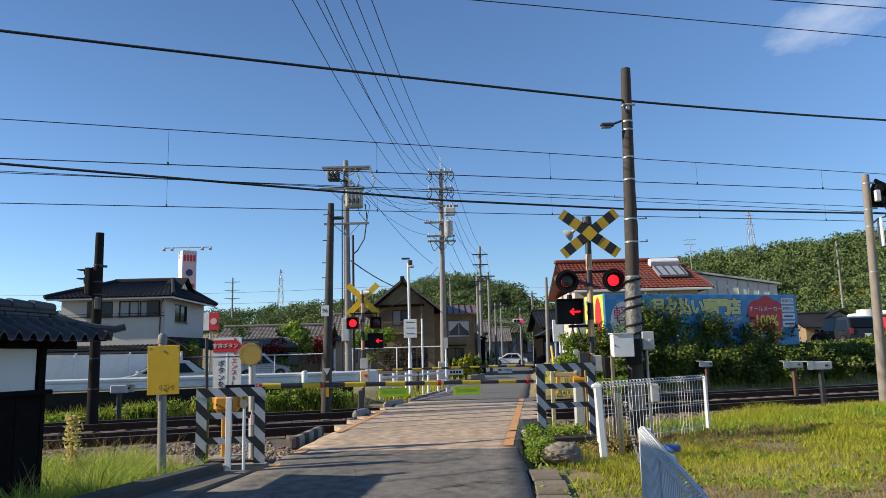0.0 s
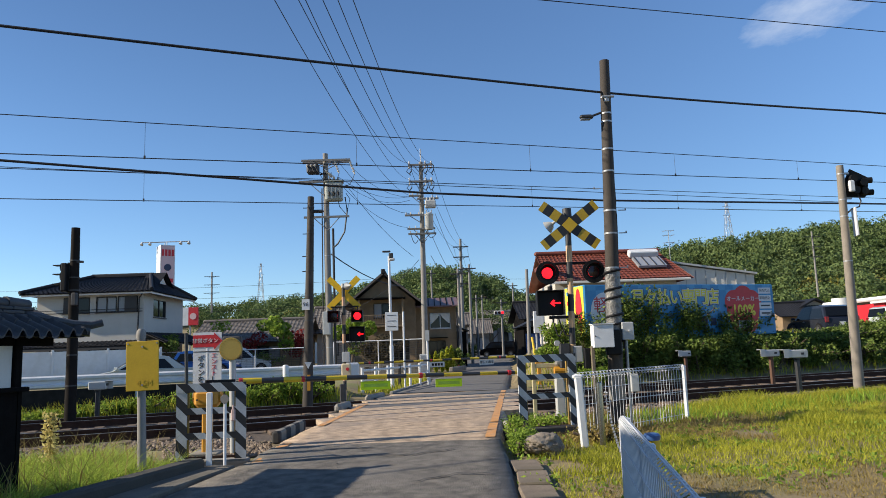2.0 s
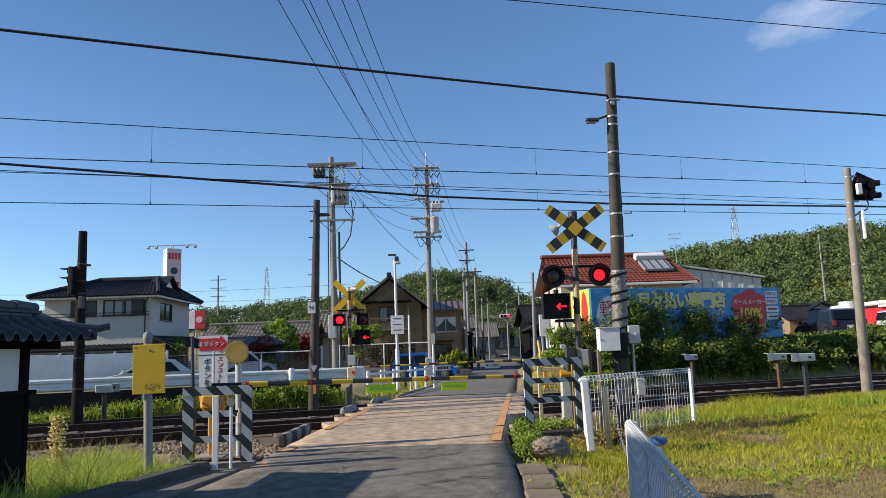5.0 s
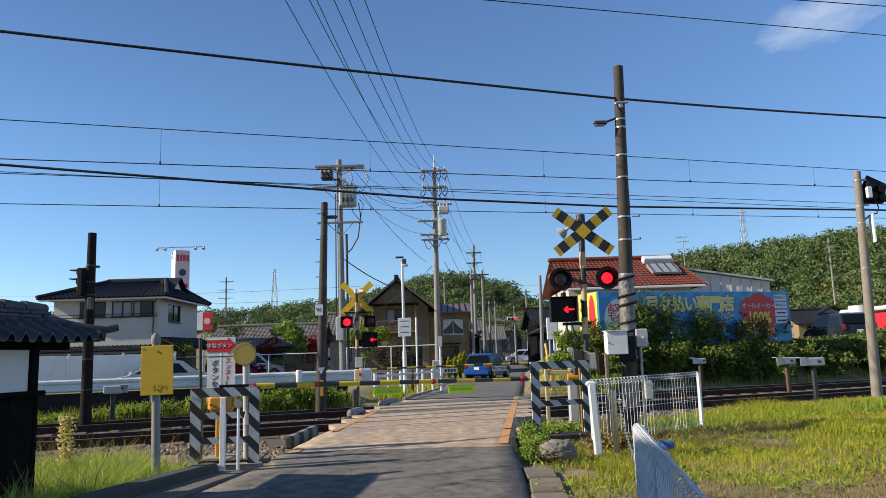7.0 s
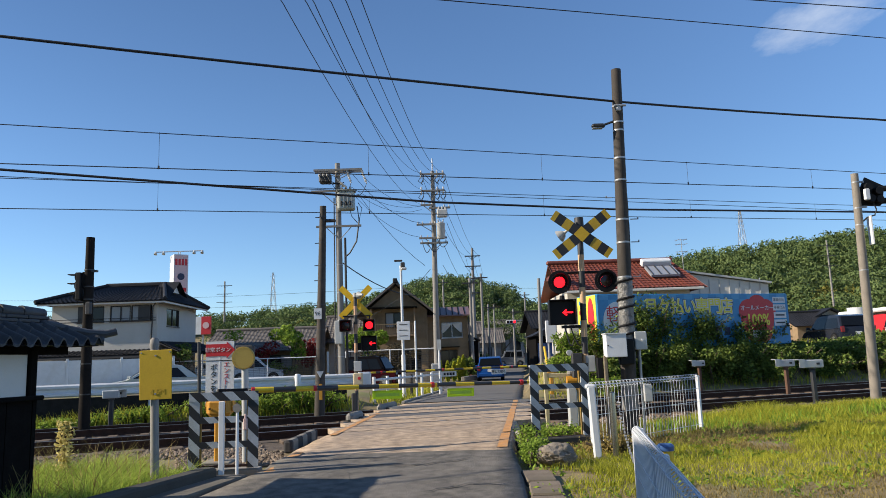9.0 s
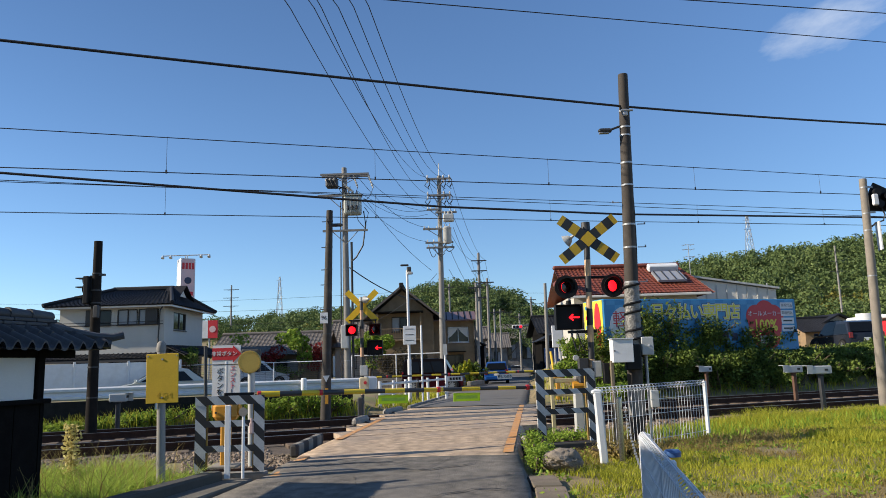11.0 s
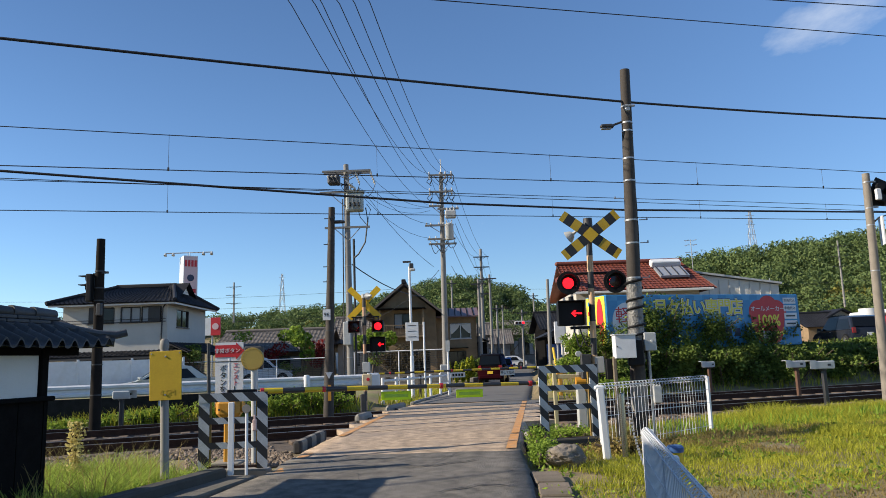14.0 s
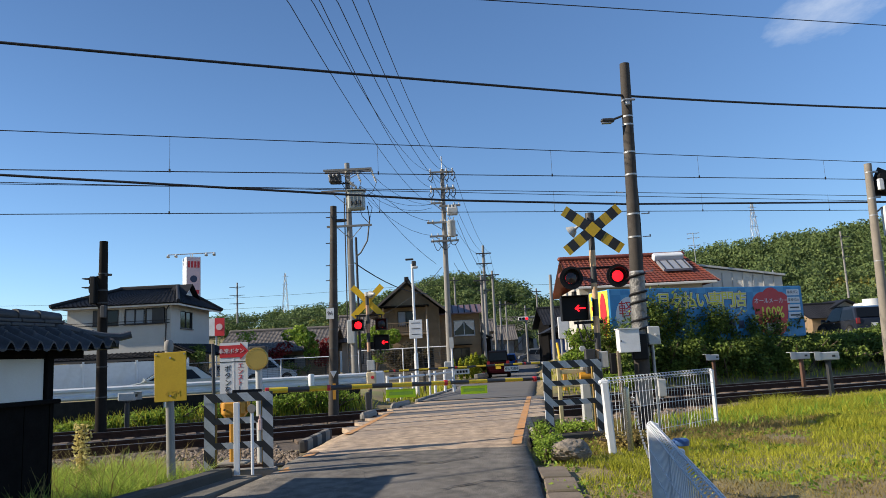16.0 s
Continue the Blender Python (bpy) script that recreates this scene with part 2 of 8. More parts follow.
LEAF_GOLD = leafy("golden_cypress_leaves", (0.20, 0.24, 0.02), (0.50, 0.50, 0.05))
LEAF_RED = leafy("maple_leaves", (0.10, 0.012, 0.012), (0.26, 0.03, 0.025))
WOODLAND = leafy("woodland_leaves", (0.028, 0.058, 0.018), (0.165, 0.215, 0.075), scale=0.16, through_light=0.15, single_leaf=0.3)
BAMBOO = leafy("bamboo_leaves", (0.11, 0.12, 0.02), (0.28, 0.25, 0.06), scale=0.05)
GRASS_GREEN = leafy("green_grass_blades", (0.07, 0.14, 0.015), (0.28, 0.40, 0.05), scale=0.5, through_light=0.45)
GRASS = leafy("grass_blades", (0.12, 0.15, 0.013), (0.44, 0.43, 0.048), scale=0.35, through_light=0.35)
GRASS_TALL = leafy("tall_grass_blades", (0.14, 0.22, 0.025), (0.46, 0.55, 0.10), scale=0.6, through_light=0.45)
DRY_GRASS = leafy("dry_grass", (0.15, 0.11, 0.035), (0.32, 0.25, 0.085), scale=0.6, through_light=0.3)

# ---- mesh helpers ----
class Shape:
    """Collects faces for one mesh."""
    def __init__(self):
        self.v, self.f = [], []

    def add(self, verts, faces, m=None):
        k = len(self.v)
        self.v += [tuple(m @ Vector(p)) if m else tuple(p) for p in verts]
        self.f += [tuple(i + k for i in f) for f in faces]
        return self

    def box(self, x, y, z, sx, sy, sz, m=None, bevel=0.0, taper=1.0):
        """A box centred at x, y, z; its upright and top edges are cut at an angle where bevel is given."""
        hx, hy, hz = sx / 2, sy / 2, sz / 2
        if bevel <= 0:
            p = [(x + a * hx * (taper if c > 0 else 1), y + b * hy * (taper if c > 0 else 1), z + c * hz) for c in (-1, 1) for a, b in ((-1, -1), (1, -1), (1, 1), (-1, 1))]
            return self.add(p, [(3, 2, 1, 0), (4, 5, 6, 7), (0, 1, 5, 4), (1, 2, 6, 5), (2, 3, 7, 6), (3, 0, 4, 7)], m)
        b = min(bevel, hx * 0.9, hy * 0.9, hz * 0.9)
        ring = lambda ax, ay, zz: [(x + a, y + c, zz) for a, c in ((-ax + b, -ay), (ax - b, -ay), (ax, -ay + b), (ax, ay - b), (ax - b, ay), (-ax + b, ay), (-ax, ay - b), (-ax, -ay + b))]
        p = ring(hx - b * .7, hy - b * .7, z - hz) + ring(hx, hy, z - hz + b) + ring(hx, hy, z + hz - b) + ring(hx - b * .7, hy - b * .7, z + hz)
        f = [tuple(range(7, -1, -1)), tuple(range(24, 32))]
        for r in range(3):
            f += [(r * 8 + i, r * 8 + (i + 1) % 8, r * 8 + 8 + (i + 1) % 8, r * 8 + 8 + i) for i in range(8)]
        return self.add(p, f, m)

    def rod(self, p0, p1, r0, r1=None, n=10, m=None):
        p0, p1 = Vector(p0), Vector(p1)
        r1 = r0 if r1 is None else r1
        q = (p1 - p0).to_track_quat("Z", "Y")
        p = []
        for c, r in ((p0, r0), (p1, r1)):
            p += [c + q @ Vector((r * math.cos(2 * math.pi * i / n), r * math.sin(2 * math.pi * i / n), 0)) for i in range(n)]
        f = [(i, (i + 1) % n, n + (i + 1) % n, n + i) for i in range(n)] + [tuple(range(n - 1, -1, -1)), tuple(range(n, 2 * n))]
        return self.add(p, f, m)

    def path(self, pts, r, n=6):
        pts = [Vector(p) for p in pts]
        k = len(self.v)
        for i, c in enumerate(pts):
            d = (pts[min(i + 1, len(pts) - 1)] - pts[max(i - 1, 0)]).normalized()
            side = d.cross(Vector((0, 0, 1)))
            side = side.normalized() if side.length > 1e-4 else Vector((1, 0, 0))
            up = side.cross(d)
            self.v += [tuple(c + side * r * math.cos(2 * math.pi * j / n) + up * r * math.sin(2 * math.pi * j / n)) for j in range(n)]
        for i in range(len(pts) - 1):
            self.f += [(k + i * n + j, k + i * n + (j + 1) % n, k + (i + 1) * n + (j + 1) % n, k + (i + 1) * n + j) for j in range(n)]
        self.f += [tuple(k + j for j in range(n - 1, -1, -1)), tuple(k + (len(pts) - 1) * n + j for j in range(n))]
        return self

    def lathe(self, rings, axis_m=None, n=16):
        """Rings of (radius, height) turned about z."""
        p = [(r * math.cos(2 * math.pi * j / n), r * math.sin(2 * math.pi * j / n), z) for r, z in rings for j in range(n)]
        f = [(i * n + j, i * n + (j + 1) % n, (i + 1) * n + (j + 1) % n, (i + 1) * n + j) for i in range(len(rings) - 1) for j in range(n)]
        f += [tuple(range(n - 1, -1, -1)), tuple((len(rings) - 1) * n + j for j in range(n))]
        return self.add(p, f, axis_m)

    def prism(self, outline, y0, y1, m=None):
        """An outline in x and z, drawn out along y."""
        n = len(outline)
        p = [(x, y0, z) for x, z in outline] + [(x, y1, z) for x, z in outline]
        f = [tuple(range(n)), tuple(range(2 * n - 1, n - 1, -1))] + [((i + 1) % n, i, n + i, n + (i + 1) % n) for i in range(n)]
        return self.add(p, f, m)

    def data(self, name, mat, smooth=False):
        me = bpy.data.meshes.new(name)
        me.from_pydata(self.v, [], self.f)
        bm = bmesh.new()
        bm.from_mesh(me)
        bmesh.ops.recalc_face_normals(bm, faces=bm.faces)
        bm.to_mesh(me)
        bm.free()
        me.materials.append(mat)
        if smooth:
            me.shade_smooth()
            me.set_sharp_from_angle(angle=radians(40))
        return me


def thing(name, label, category, m=None, group="", kind=""):
    ob = new(name)
    ob.empty_display_size = 0.2
    if m is not None:
        ob.matrix_basis = m
    return tagged(ob, label, category, group, kind)


def part(name, shape, mat, parent, label="", m=None, smooth=False):
    ob = new(name, shape.data(name, mat, smooth) if isinstance(shape, Shape) else shape)
    ob.parent = parent
    if m is not None:
        ob.matrix_basis = m
    return tagged(ob, label)


def single(name, shape, mat, label, category, m=None, kind="", group="", smooth=False):
    ob = new(name, shape.data(name, mat, smooth) if isinstance(shape, Shape) else shape)
    if m is not None:
        ob.matrix_basis = m
    return tagged(ob, label, category, group, kind)


def mesh_np(name, verts, quads, mat):
    me = bpy.data.meshes.new(name)
    verts, quads = np.asarray(verts, dtype=np.float32), np.asarray(quads, dtype=np.int32)
    k = quads.shape[1]
    me.vertices.add(len(verts))
    me.vertices.foreach_set("co", verts.ravel())
    me.loops.add(quads.size)
    me.loops.foreach_set("vertex_index", quads.ravel())
    me.polygons.add(len(quads))
    me.polygons.foreach_set("loop_start", np.arange(0, quads.size, k, dtype=np.int32))
    me.update(calc_edges=True)
    me.validate()
    me.materials.append(mat)
    return me


def letters(text, size, depth=0.004, bold=0.0):
    """A mesh of written characters in x and z, centred, standing upright and facing -y."""
    c = bpy.data.curves.new("letters", "FONT")
    c.body, c.size, c.extrude, c.align_x, c.align_y = text, size, depth, "CENTER", "CENTER"
    c.resolution_u, c.offset = 2, bold
    ob = bpy.data.objects.new("letters", c)
    scene.collection.objects.link(ob)
    me = bpy.data.meshes.new_from_object(ob.evaluated_get(bpy.context.evaluated_depsgraph_get()))
    bpy.data.objects.remove(ob)
    me.transform(Euler((radians(90), 0, 0)).to_matrix().to_4x4())
    return me


def lettering(name, text, size, mat, parent, x, y, z, label="", depth=0.004, squeeze=1.0, bold=0.0):
    me = letters(text, size, depth, bold)
    me.transform(Matrix.Diagonal((squeeze, 1, 1, 1)))
    me.materials.clear()
    me.materials.append(mat)
    return part(name, me, mat, parent, label, pose(x, y, z))


RNG = np.random.default_rng(7)


def leaf_cloud(centres, size, spread=0.6, rng=RNG, long=1.0, facing=None, loose=0.6):
    """A small folded leaf at every centre, turned at random or roughly towards a given direction."""
    n = len(centres)
    c = rng.normal(size=(n, 3))
    if facing is not None:
        c = facing + c * loose
    c /= np.linalg.norm(c, axis=1)[:, None]
    a = np.cross(c, rng.normal(size=(n, 3)))
    a /= np.linalg.norm(a, axis=1)[:, None]
    b = np.cross(c, a)
    s = (size * rng.uniform(1 - spread, 1 + spread, n))[:, None]
    p = np.stack([centres - a * s * long, centres + b * s * 0.6 + c * s * 0.15, centres + a * s * long, centres - b * s * 0.6 + c * s * 0.15], 1)
    return p.reshape(-1, 3), np.arange(4 * n).reshape(n, 4)


def joined(pieces):
    v, f, k = [], [], 0
    for a, b in pieces:
        v.append(a), f.append(b + k)
        k += len(a)
    return np.concatenate(v), np.concatenate(f)

# ---- the lie of the land ----
TC, TS = math.cos(radians(20)), math.sin(radians(20))
NEAR_TRACK, FAR_TRACK, GAUGE = 15.32, 18.87, 0.5335


def track(s, w, z=0.0):
    """A point s metres along the railway and w metres across it from the eye's foot."""
    return Vector((s * TC - w * TS, s * TS + w * TC, z))


def step(a, b, t):
    t = min(1.0, max(0.0, (t - a) / (b - a)))
    return t * t * (3 - 2 * t)


def road_left(y):
    if y < 9.8:
        return -2.36 - (9.8 - y) * 0.26
    if y < 18.5:
        return -2.36 + (y - 9.8) * 0.075
    return -1.71 + min(y - 18.5, 11.5) * 0.149 + max(0.0, y - 30) * 0.076


def road_right(y):
    if y < 11:
        return 0.82 + 0.05 * (y - 6.8)
    return 1.03 + (y - 11) * 0.122


def road_mid(y):
    return (road_left(y) + road_right(y)) / 2


def road_half(y):
    return (road_right(y) - road_left(y)) / 2


def road_z(y):
    return -0.26 + 0.26 * step(5.0, 12.5, y) - 0.1 * step(30, 40, y) + 0.35 * step(55, 90, y)


def land(x, y):
    """Height of the ground."""
    w = -x * TS + y * TC
    near = -0.30 + 0.12 * step(2, 13, y) + 0.02 * step(3, 9, x)
    bed = -0.34
    far_left = 0.32 * (1 - step(34, 44, y))
    far_right = 1.45
    side = step(-0.5, 2.2, x - (road_mid(y) + road_half(y)))
    rise = step(21.3, 24.6, w)
    far = far_left * (1 - step(-1.4, 0.0, x - (road_mid(y) - road_half(y) - 0.6))) * step(21.9, 22.3, w) + far_right * side * rise
    if y > 60:
        far *= 1 - step(60, 75, y)
    z = near + (bed - near) * step(13.0, 13.7, w)
    z = z + (far - 0.04 - z) * step(20.8, 21.4, w) - (0.14 * step(30, 38, y) if w > 21 else 0)
    d = abs(x - road_mid(y)) - road_half(y)
    if y < 75:
        z = z + (min(z, road_z(y) - 0.05) - z) * (1 - step(0.0, 0.5, d))
        if w > 20.5:
            z = z + (road_z(y) - 0.05 - z) * (1 - step(0.0, 0.6, d))
    return z

# ---- ground ----
def sheet(name, xs, ys, height, mat):
    gx, gy = np.meshgrid(xs, ys)
    gz = np.array([[height(float(x), float(y)) for x in xs] for y in ys])
    nx = len(xs)
    i = np.arange((len(ys) - 1) * (nx - 1))
    r, c = i // (nx - 1), i % (nx - 1)
    q = np.stack([r * nx + c, r * nx + c + 1, (r + 1) * nx + c + 1, (r + 1) * nx + c], 1)
    me = mesh_np(name, np.stack([gx.ravel(), gy.ravel(), gz.ravel()], 1), q, mat)
    me.shade_smooth()
    return me


xs = np.concatenate([[-3000, -900, -300, -150, -90, -60, -45, -35, -28, -22, -18], np.arange(-16, 22.01, 0.3), [25, 30, 36, 45, 60, 90, 150, 300, 900, 3000]])
ys = np.concatenate([[-3000, -600, -150, -50, -20, -8, -3, 0], np.arange(2, 34.01, 0.3), [37, 40, 44, 50, 56, 62, 70, 80, 95, 120, 160, 250, 600, 3000]])


def rough_land(x, y):
    z = land(x, y)
    if abs(x) < 16 and 2 < y < 33 and not (road_left(y) - 0.4 < x < road_right(y) + 0.4):
        z += 0.04 * noise.noise((x * 0.9, y * 0.9, 0)) + 0.02 * noise.noise((x * 3, y * 3, 5))
    return z


tagged(new("ground", sheet("ground", xs, ys, rough_land, SOIL)), "grassy and earthy ground around the level crossing", "ground", kind="structure")


def road_strip(name, y0, y1, mat, label, lift=0.0, n=40, rough=1.0):
    """A length of the road with a slight camber and ragged edges."""
    v, f, cols = [], [], 14
    for i in range(n + 1):
        y = y0 + (y1 - y0) * i / n
        l, r = road_left(y), road_right(y)
        for c in range(cols + 1):
            u = min(1.0, max(0.0, (c - 1) / (cols - 2)))
            wob = 0.05 * noise.noise((y * 1.7, u * 9, 3)) if u in (0.0, 1.0) else 0
            side = -1 if c == 0 else 1 if c == cols else 0
            z = road_z(y) + lift + rough * (0.012 * math.sin(math.pi * u) + 0.008 * noise.noise((l * 2 + u * 5, y * 0.7, 1)))
            v.append((l + (r - l) * u + wob + 0.07 * side, y, z - 0.14 * abs(side)))
    for i in range(n):
        f += [(i * (cols + 1) + c, i * (cols + 1) + c + 1, (i + 1) * (cols + 1) + c + 1, (i + 1) * (cols + 1) + c) for c in range(cols)]
    return tagged(new(name, mesh_np(name, v, f, mat)), label, "road", kind="structure")


road_strip("road", -30, 10.75, ASPHALT, "dark patched asphalt lane leading up to the crossing", n=90)
road_strip("road_crossing", 10.75, 22.6, ASPHALT_OLD, "worn tan asphalt deck over the railway", -0.012, 60, 0.2)
road_strip("road_far", 22.6, 130, ASPHALT_FAR, "grey asphalt lane beyond the railway", 0.0, 120)

# cross road beyond the railway and the side road far off
sh = Shape()
for a, b in ((-70, 60),):
    pts = [(-70, 36.0), (-30, 36.0), (-16, 36.0), (-12, 36.0), (-8, 35.8), (-3, 35.4), (0, 35.2), (6, 35.2), (10, 36)]
    top = [(-70, 46.6), (-30, 46.6), (-16, 46.4), (-12, 46.2), (-8, 46.0), (-3, 44.6), (0, 44.4), (6, 44.6), (10, 44)]
    for i in range(len(pts) - 1):
        zz = [-0.085 + 0.42 * (1 - step(-16, -3, q[0])) for q in (pts[i], pts[i + 1])]
        sh.add([(*pts[i], zz[0]), (*pts[i + 1], zz[1]), (*top[i + 1], zz[1]), (*top[i], zz[0])], [(0, 1, 2, 3)])
single("road_cross", sh, ASPHALT_FAR, "grey asphalt street running along the railway", "road", kind="structure")
sh = Shape().add([(-110, 89, 0.25), (130, 89, 0.25), (130, 98, 0.25), (-110, 98, 0.25)], [(0, 1, 2, 3)])
single("road_side", sh, ASPHALT_FAR, "distant asphalt street crossing the lane", "road", kind="structure")

# worn lines along the crossing
def edge_line(name, y0, y1, side, width, mat, label):
    v, f, n = [], [], 24
    for i in range(n + 1):
        y = y0 + (y1 - y0) * i / n
        x = road_left(y) + 0.06 if side < 0 else road_right(y) - 0.06 - width
        for u in (0, 1):
            v.append((x + width * u + 0.015 * noise.noise((y * 6, u * 7, 2)), y, road_z(y) + 0.001 + 0.001 * u))
    f = [(2 * i, 2 * i + 1, 2 * i + 3, 2 * i + 2) for i in range(n)]
    single(name, mesh_np(name, v, f, mat), mat, label, "road marking", kind="structure")


edge_line("line_left", 9.7, 11.2, -1, 0.14, ORANGE_LINE, "worn orange edge line on the asphalt")
edge_line("line_left_far", 13.4, 18.6, -1, 0.13, ORANGE_LINE, "worn orange edge line on the crossing deck")
edge_line("line_right", 11.0, 12.75, 1, 0.15, ORANGE_LINE, "worn orange edge line on the asphalt")
edge_line("line_right_far", 12.95, 22.4, 1, 0.14, ORANGE_LINE, "worn orange edge line on the crossing deck")

# cracks in the old asphalt
def crack(points, width=0.012):
    v, f = [], []
    pts = []
    for (x0, y0), (x1, y1) in zip(points, points[1:]):
        for i in range(8):
            t = i / 8
            pts.append((x0 + (x1 - x0) * t + 0.05 * noise.noise((x0 * 3 + t * 4, y0 * 5, 2)), y0 + (y1 - y0) * t + 0.06 * noise.noise((x1 * 3 + t * 5, y1 * 4, 9))))
    for i, (x, y) in enumerate(pts):
        w = width * (0.5 + 0.8 * abs(noise.noise((x * 9, y * 9, 4)))) * (0.3 if i in (0, len(pts) - 1) else 1)
        z = road_z(y) + 0.022
        v += [(x, y - w * 1.6, z), (x, y + w * 1.6, z)]
    f = [(2 * i, 2 * i + 2, 2 * i + 3, 2 * i + 1) for i in range(len(pts) - 1)]
    single("crack", mesh_np("crack", v, f, BLACK), BLACK, "dark crack in the asphalt", "crack", kind="structure")


crack([(-1.9, 9.6), (-1.0, 9.9), (-0.3, 9.7), (0.5, 10.1)])
crack([(-1.3, 8.4), (-1.1, 8.9), (-1.2, 9.5)])
crack([(-0.4, 9.6), (-0.1, 10.2), (0.1, 10.7)])
crack([(-2.2, 10.3), (-1.4, 10.35), (-0.6, 10.3)])
crack([(-0.2, 8.2), (0.3, 8.5), (0.8, 8.4)])

# ---- railway ----
def along(s0, s1, w, z, sx, sz, sh):
    """A bar along the railway."""
    a, b = track(s0, w, z), track(s1, w, z)
    m = Matrix.Translation((a + b) / 2) @ pose(0, 0, 0, 0, 0, 20)
    sh.box(0, 0, 0, s1 - s0, sx, sz, m)
    return sh


def rail(s0, s1, w):
    ob = thing("rail", "rusty steel rail with a worn bright head", "rail", group="rails", kind="structure")
    sh = Shape()
    along(s0, s1, w, -0.145, 0.125, 0.02, sh)
    along(s0, s1, w, -0.085, 0.018, 0.1, sh)
    along(s0, s1, w, -0.025, 0.065, 0.04, sh)
    part("rail_body", sh, RUST, ob)
    part("rail_head", along(s0, s1, w, -0.003, 0.045, 0.008, Shape()), RAIL_TOP, ob, "bright worn rail head")


for centre in (NEAR_TRACK, FAR_TRACK):
    for g in (-GAUGE, GAUGE):
        rail(-70, 90, centre + g)
# ballast bed with shoulders
v, f, cols = [], [], [(12.6, -0.40), (13.3, -0.25), (13.9, -0.21), (14.6, -0.205), (15.3, -0.20), (16.0, -0.205), (17.1, -0.22), (18.2, -0.205), (18.9, -0.20), (19.6, -0.205), (20.3, -0.21), (21.2, -0.36)]
rows_n = 320
for i in range(rows_n + 1):
    s = -70 + 160 * i / rows_n
    for w, z in cols:
        p = track(s, w, z + 0.03 * noise.noise((s * 2.1, w * 2.3, 0)))
        v.append(tuple(p))
k = len(cols)
f = [(i * k + c, i * k + c + 1, (i + 1) * k + c + 1, (i + 1) * k + c) for i in range(rows_n) for c in range(k - 1)]
single("ballast_bed", mesh_np("ballast_bed", v, f, BALLAST), BALLAST, "brown-grey crushed stone under the rails", "ballast", kind="structure")


def stones(n, s0, s1, w0, w1, size, rng):
    c = np.array([tuple(track(rng.uniform(s0, s1), rng.uniform(w0, w1), 0)) for _ in range(n)])
    base = np.array([[1, 0, 0], [0, 1, 0], [-1, 0, 0], [0, -1, 0], [0, 0, 1], [0, 0, -1]], float)
    faces = np.array([[0, 1, 4], [1, 2, 4], [2, 3, 4], [3, 0, 4], [1, 0, 5], [2, 1, 5], [3, 2, 5], [0, 3, 5]])
    ws = -c[:, 0] * TS + c[:, 1] * TC
    c[:, 2] = np.interp(ws, [a for a, _ in cols], [b for _, b in cols]) + 0.015
    r = rng.uniform(0.6, 1.3, (n, 1, 3)) * size * np.array([1, 1, 0.7])
    turn = rng.uniform(0, 6.28, n)
    p = base[None] * r + rng.normal(0, size * 0.18, (n, 6, 3))
    x, y = p[..., 0].copy(), p[..., 1].copy()
    p[..., 0], p[..., 1] = x * np.cos(turn)[:, None] - y * np.sin(turn)[:, None], x * np.sin(turn)[:, None] + y * np.cos(turn)[:, None]
    p += c[:, None, :]
    return p.reshape(-1, 3), (faces[None] + 6 * np.arange(n)[:, None, None]).reshape(-1, 3)


BALLAST_STONE = leafy("loose_ballast", (0.045, 0.034, 0.026), (0.27, 0.215, 0.165), rough=0.95, through_light=0, scale=2.0)
rng = np.random.default_rng(3)
v, f = joined([stones(8200, -10, 1.6, 12.6, 14.6, 0.042, rng), stones(5200, 5.5, 24, 12.7, 14.6, 0.045, rng), stones(3000, -22, 26, 15.9, 18.3, 0.05, rng), stones(1500, -22, 26, 19.5, 21.0, 0.05, rng)])
v2, f2 = stones(1100, 0.1, 1.75, 11.2, 12.7, 0.042, rng)
v2[:, 2] += 0.215
v, f = joined([(v, f), (v2, f2)])
single("ballast_stones", mesh_np("ballast_stones", v, f, BALLAST_STONE), BALLAST_STONE, "loose crushed ballast stones beside the rails", "ballast", kind="stuff")
# sleepers
sleeper = Shape().box(0, 0, 0, 0.22, 2.1, 0.16, bevel=0.02).data("sleeper", SLEEPER)
count = 0
for centre in (NEAR_TRACK, FAR_TRACK):
    for i in range(70):
        s = -21 + i * 0.66
        p = track(s, centre, -0.225)
        if road_left(p.y) - 0.2 < p.x < road_right(p.y) + 0.2:
            continue
        ob = new("sleeper", sleeper)
        ob.matrix_basis = Matrix.Translation(p) @ pose(0, 0, 0, 0, 0, 20)
        tagged(ob, "weathered dark railway sleeper in the ballast", "sleeper", "sleepers under the rails", "structure")
# deck slabs between the rails, with a groove left beside each rail
for w0, w1, mat_ in ((13.75, 14.73, ASPHALT_OLD), (14.87, 15.78, ASPHALT_OLD), (15.92, 16.7, ASPHALT_OLD), (16.73, 17.5, ASPHALT_FAR), (17.53, 18.27, ASPHALT_OLD), (18.41, 19.33, ASPHALT_OLD), (19.47, 20.6, ASPHALT_FAR)):
    w = (w0 + w1) / 2
    ye = w / TC
    s0 = (road_left(ye - 0.4) + w * TS) / TC - 0.12
    s1 = (road_right(ye + 0.7) + w * TS) / TC + 0.45
    single("deck_slab", along(s0, s1, w, -0.054, w1 - w0, 0.1, Shape()), mat_, "worn crossing deck slab between the rails", "deck slab", kind="structure")

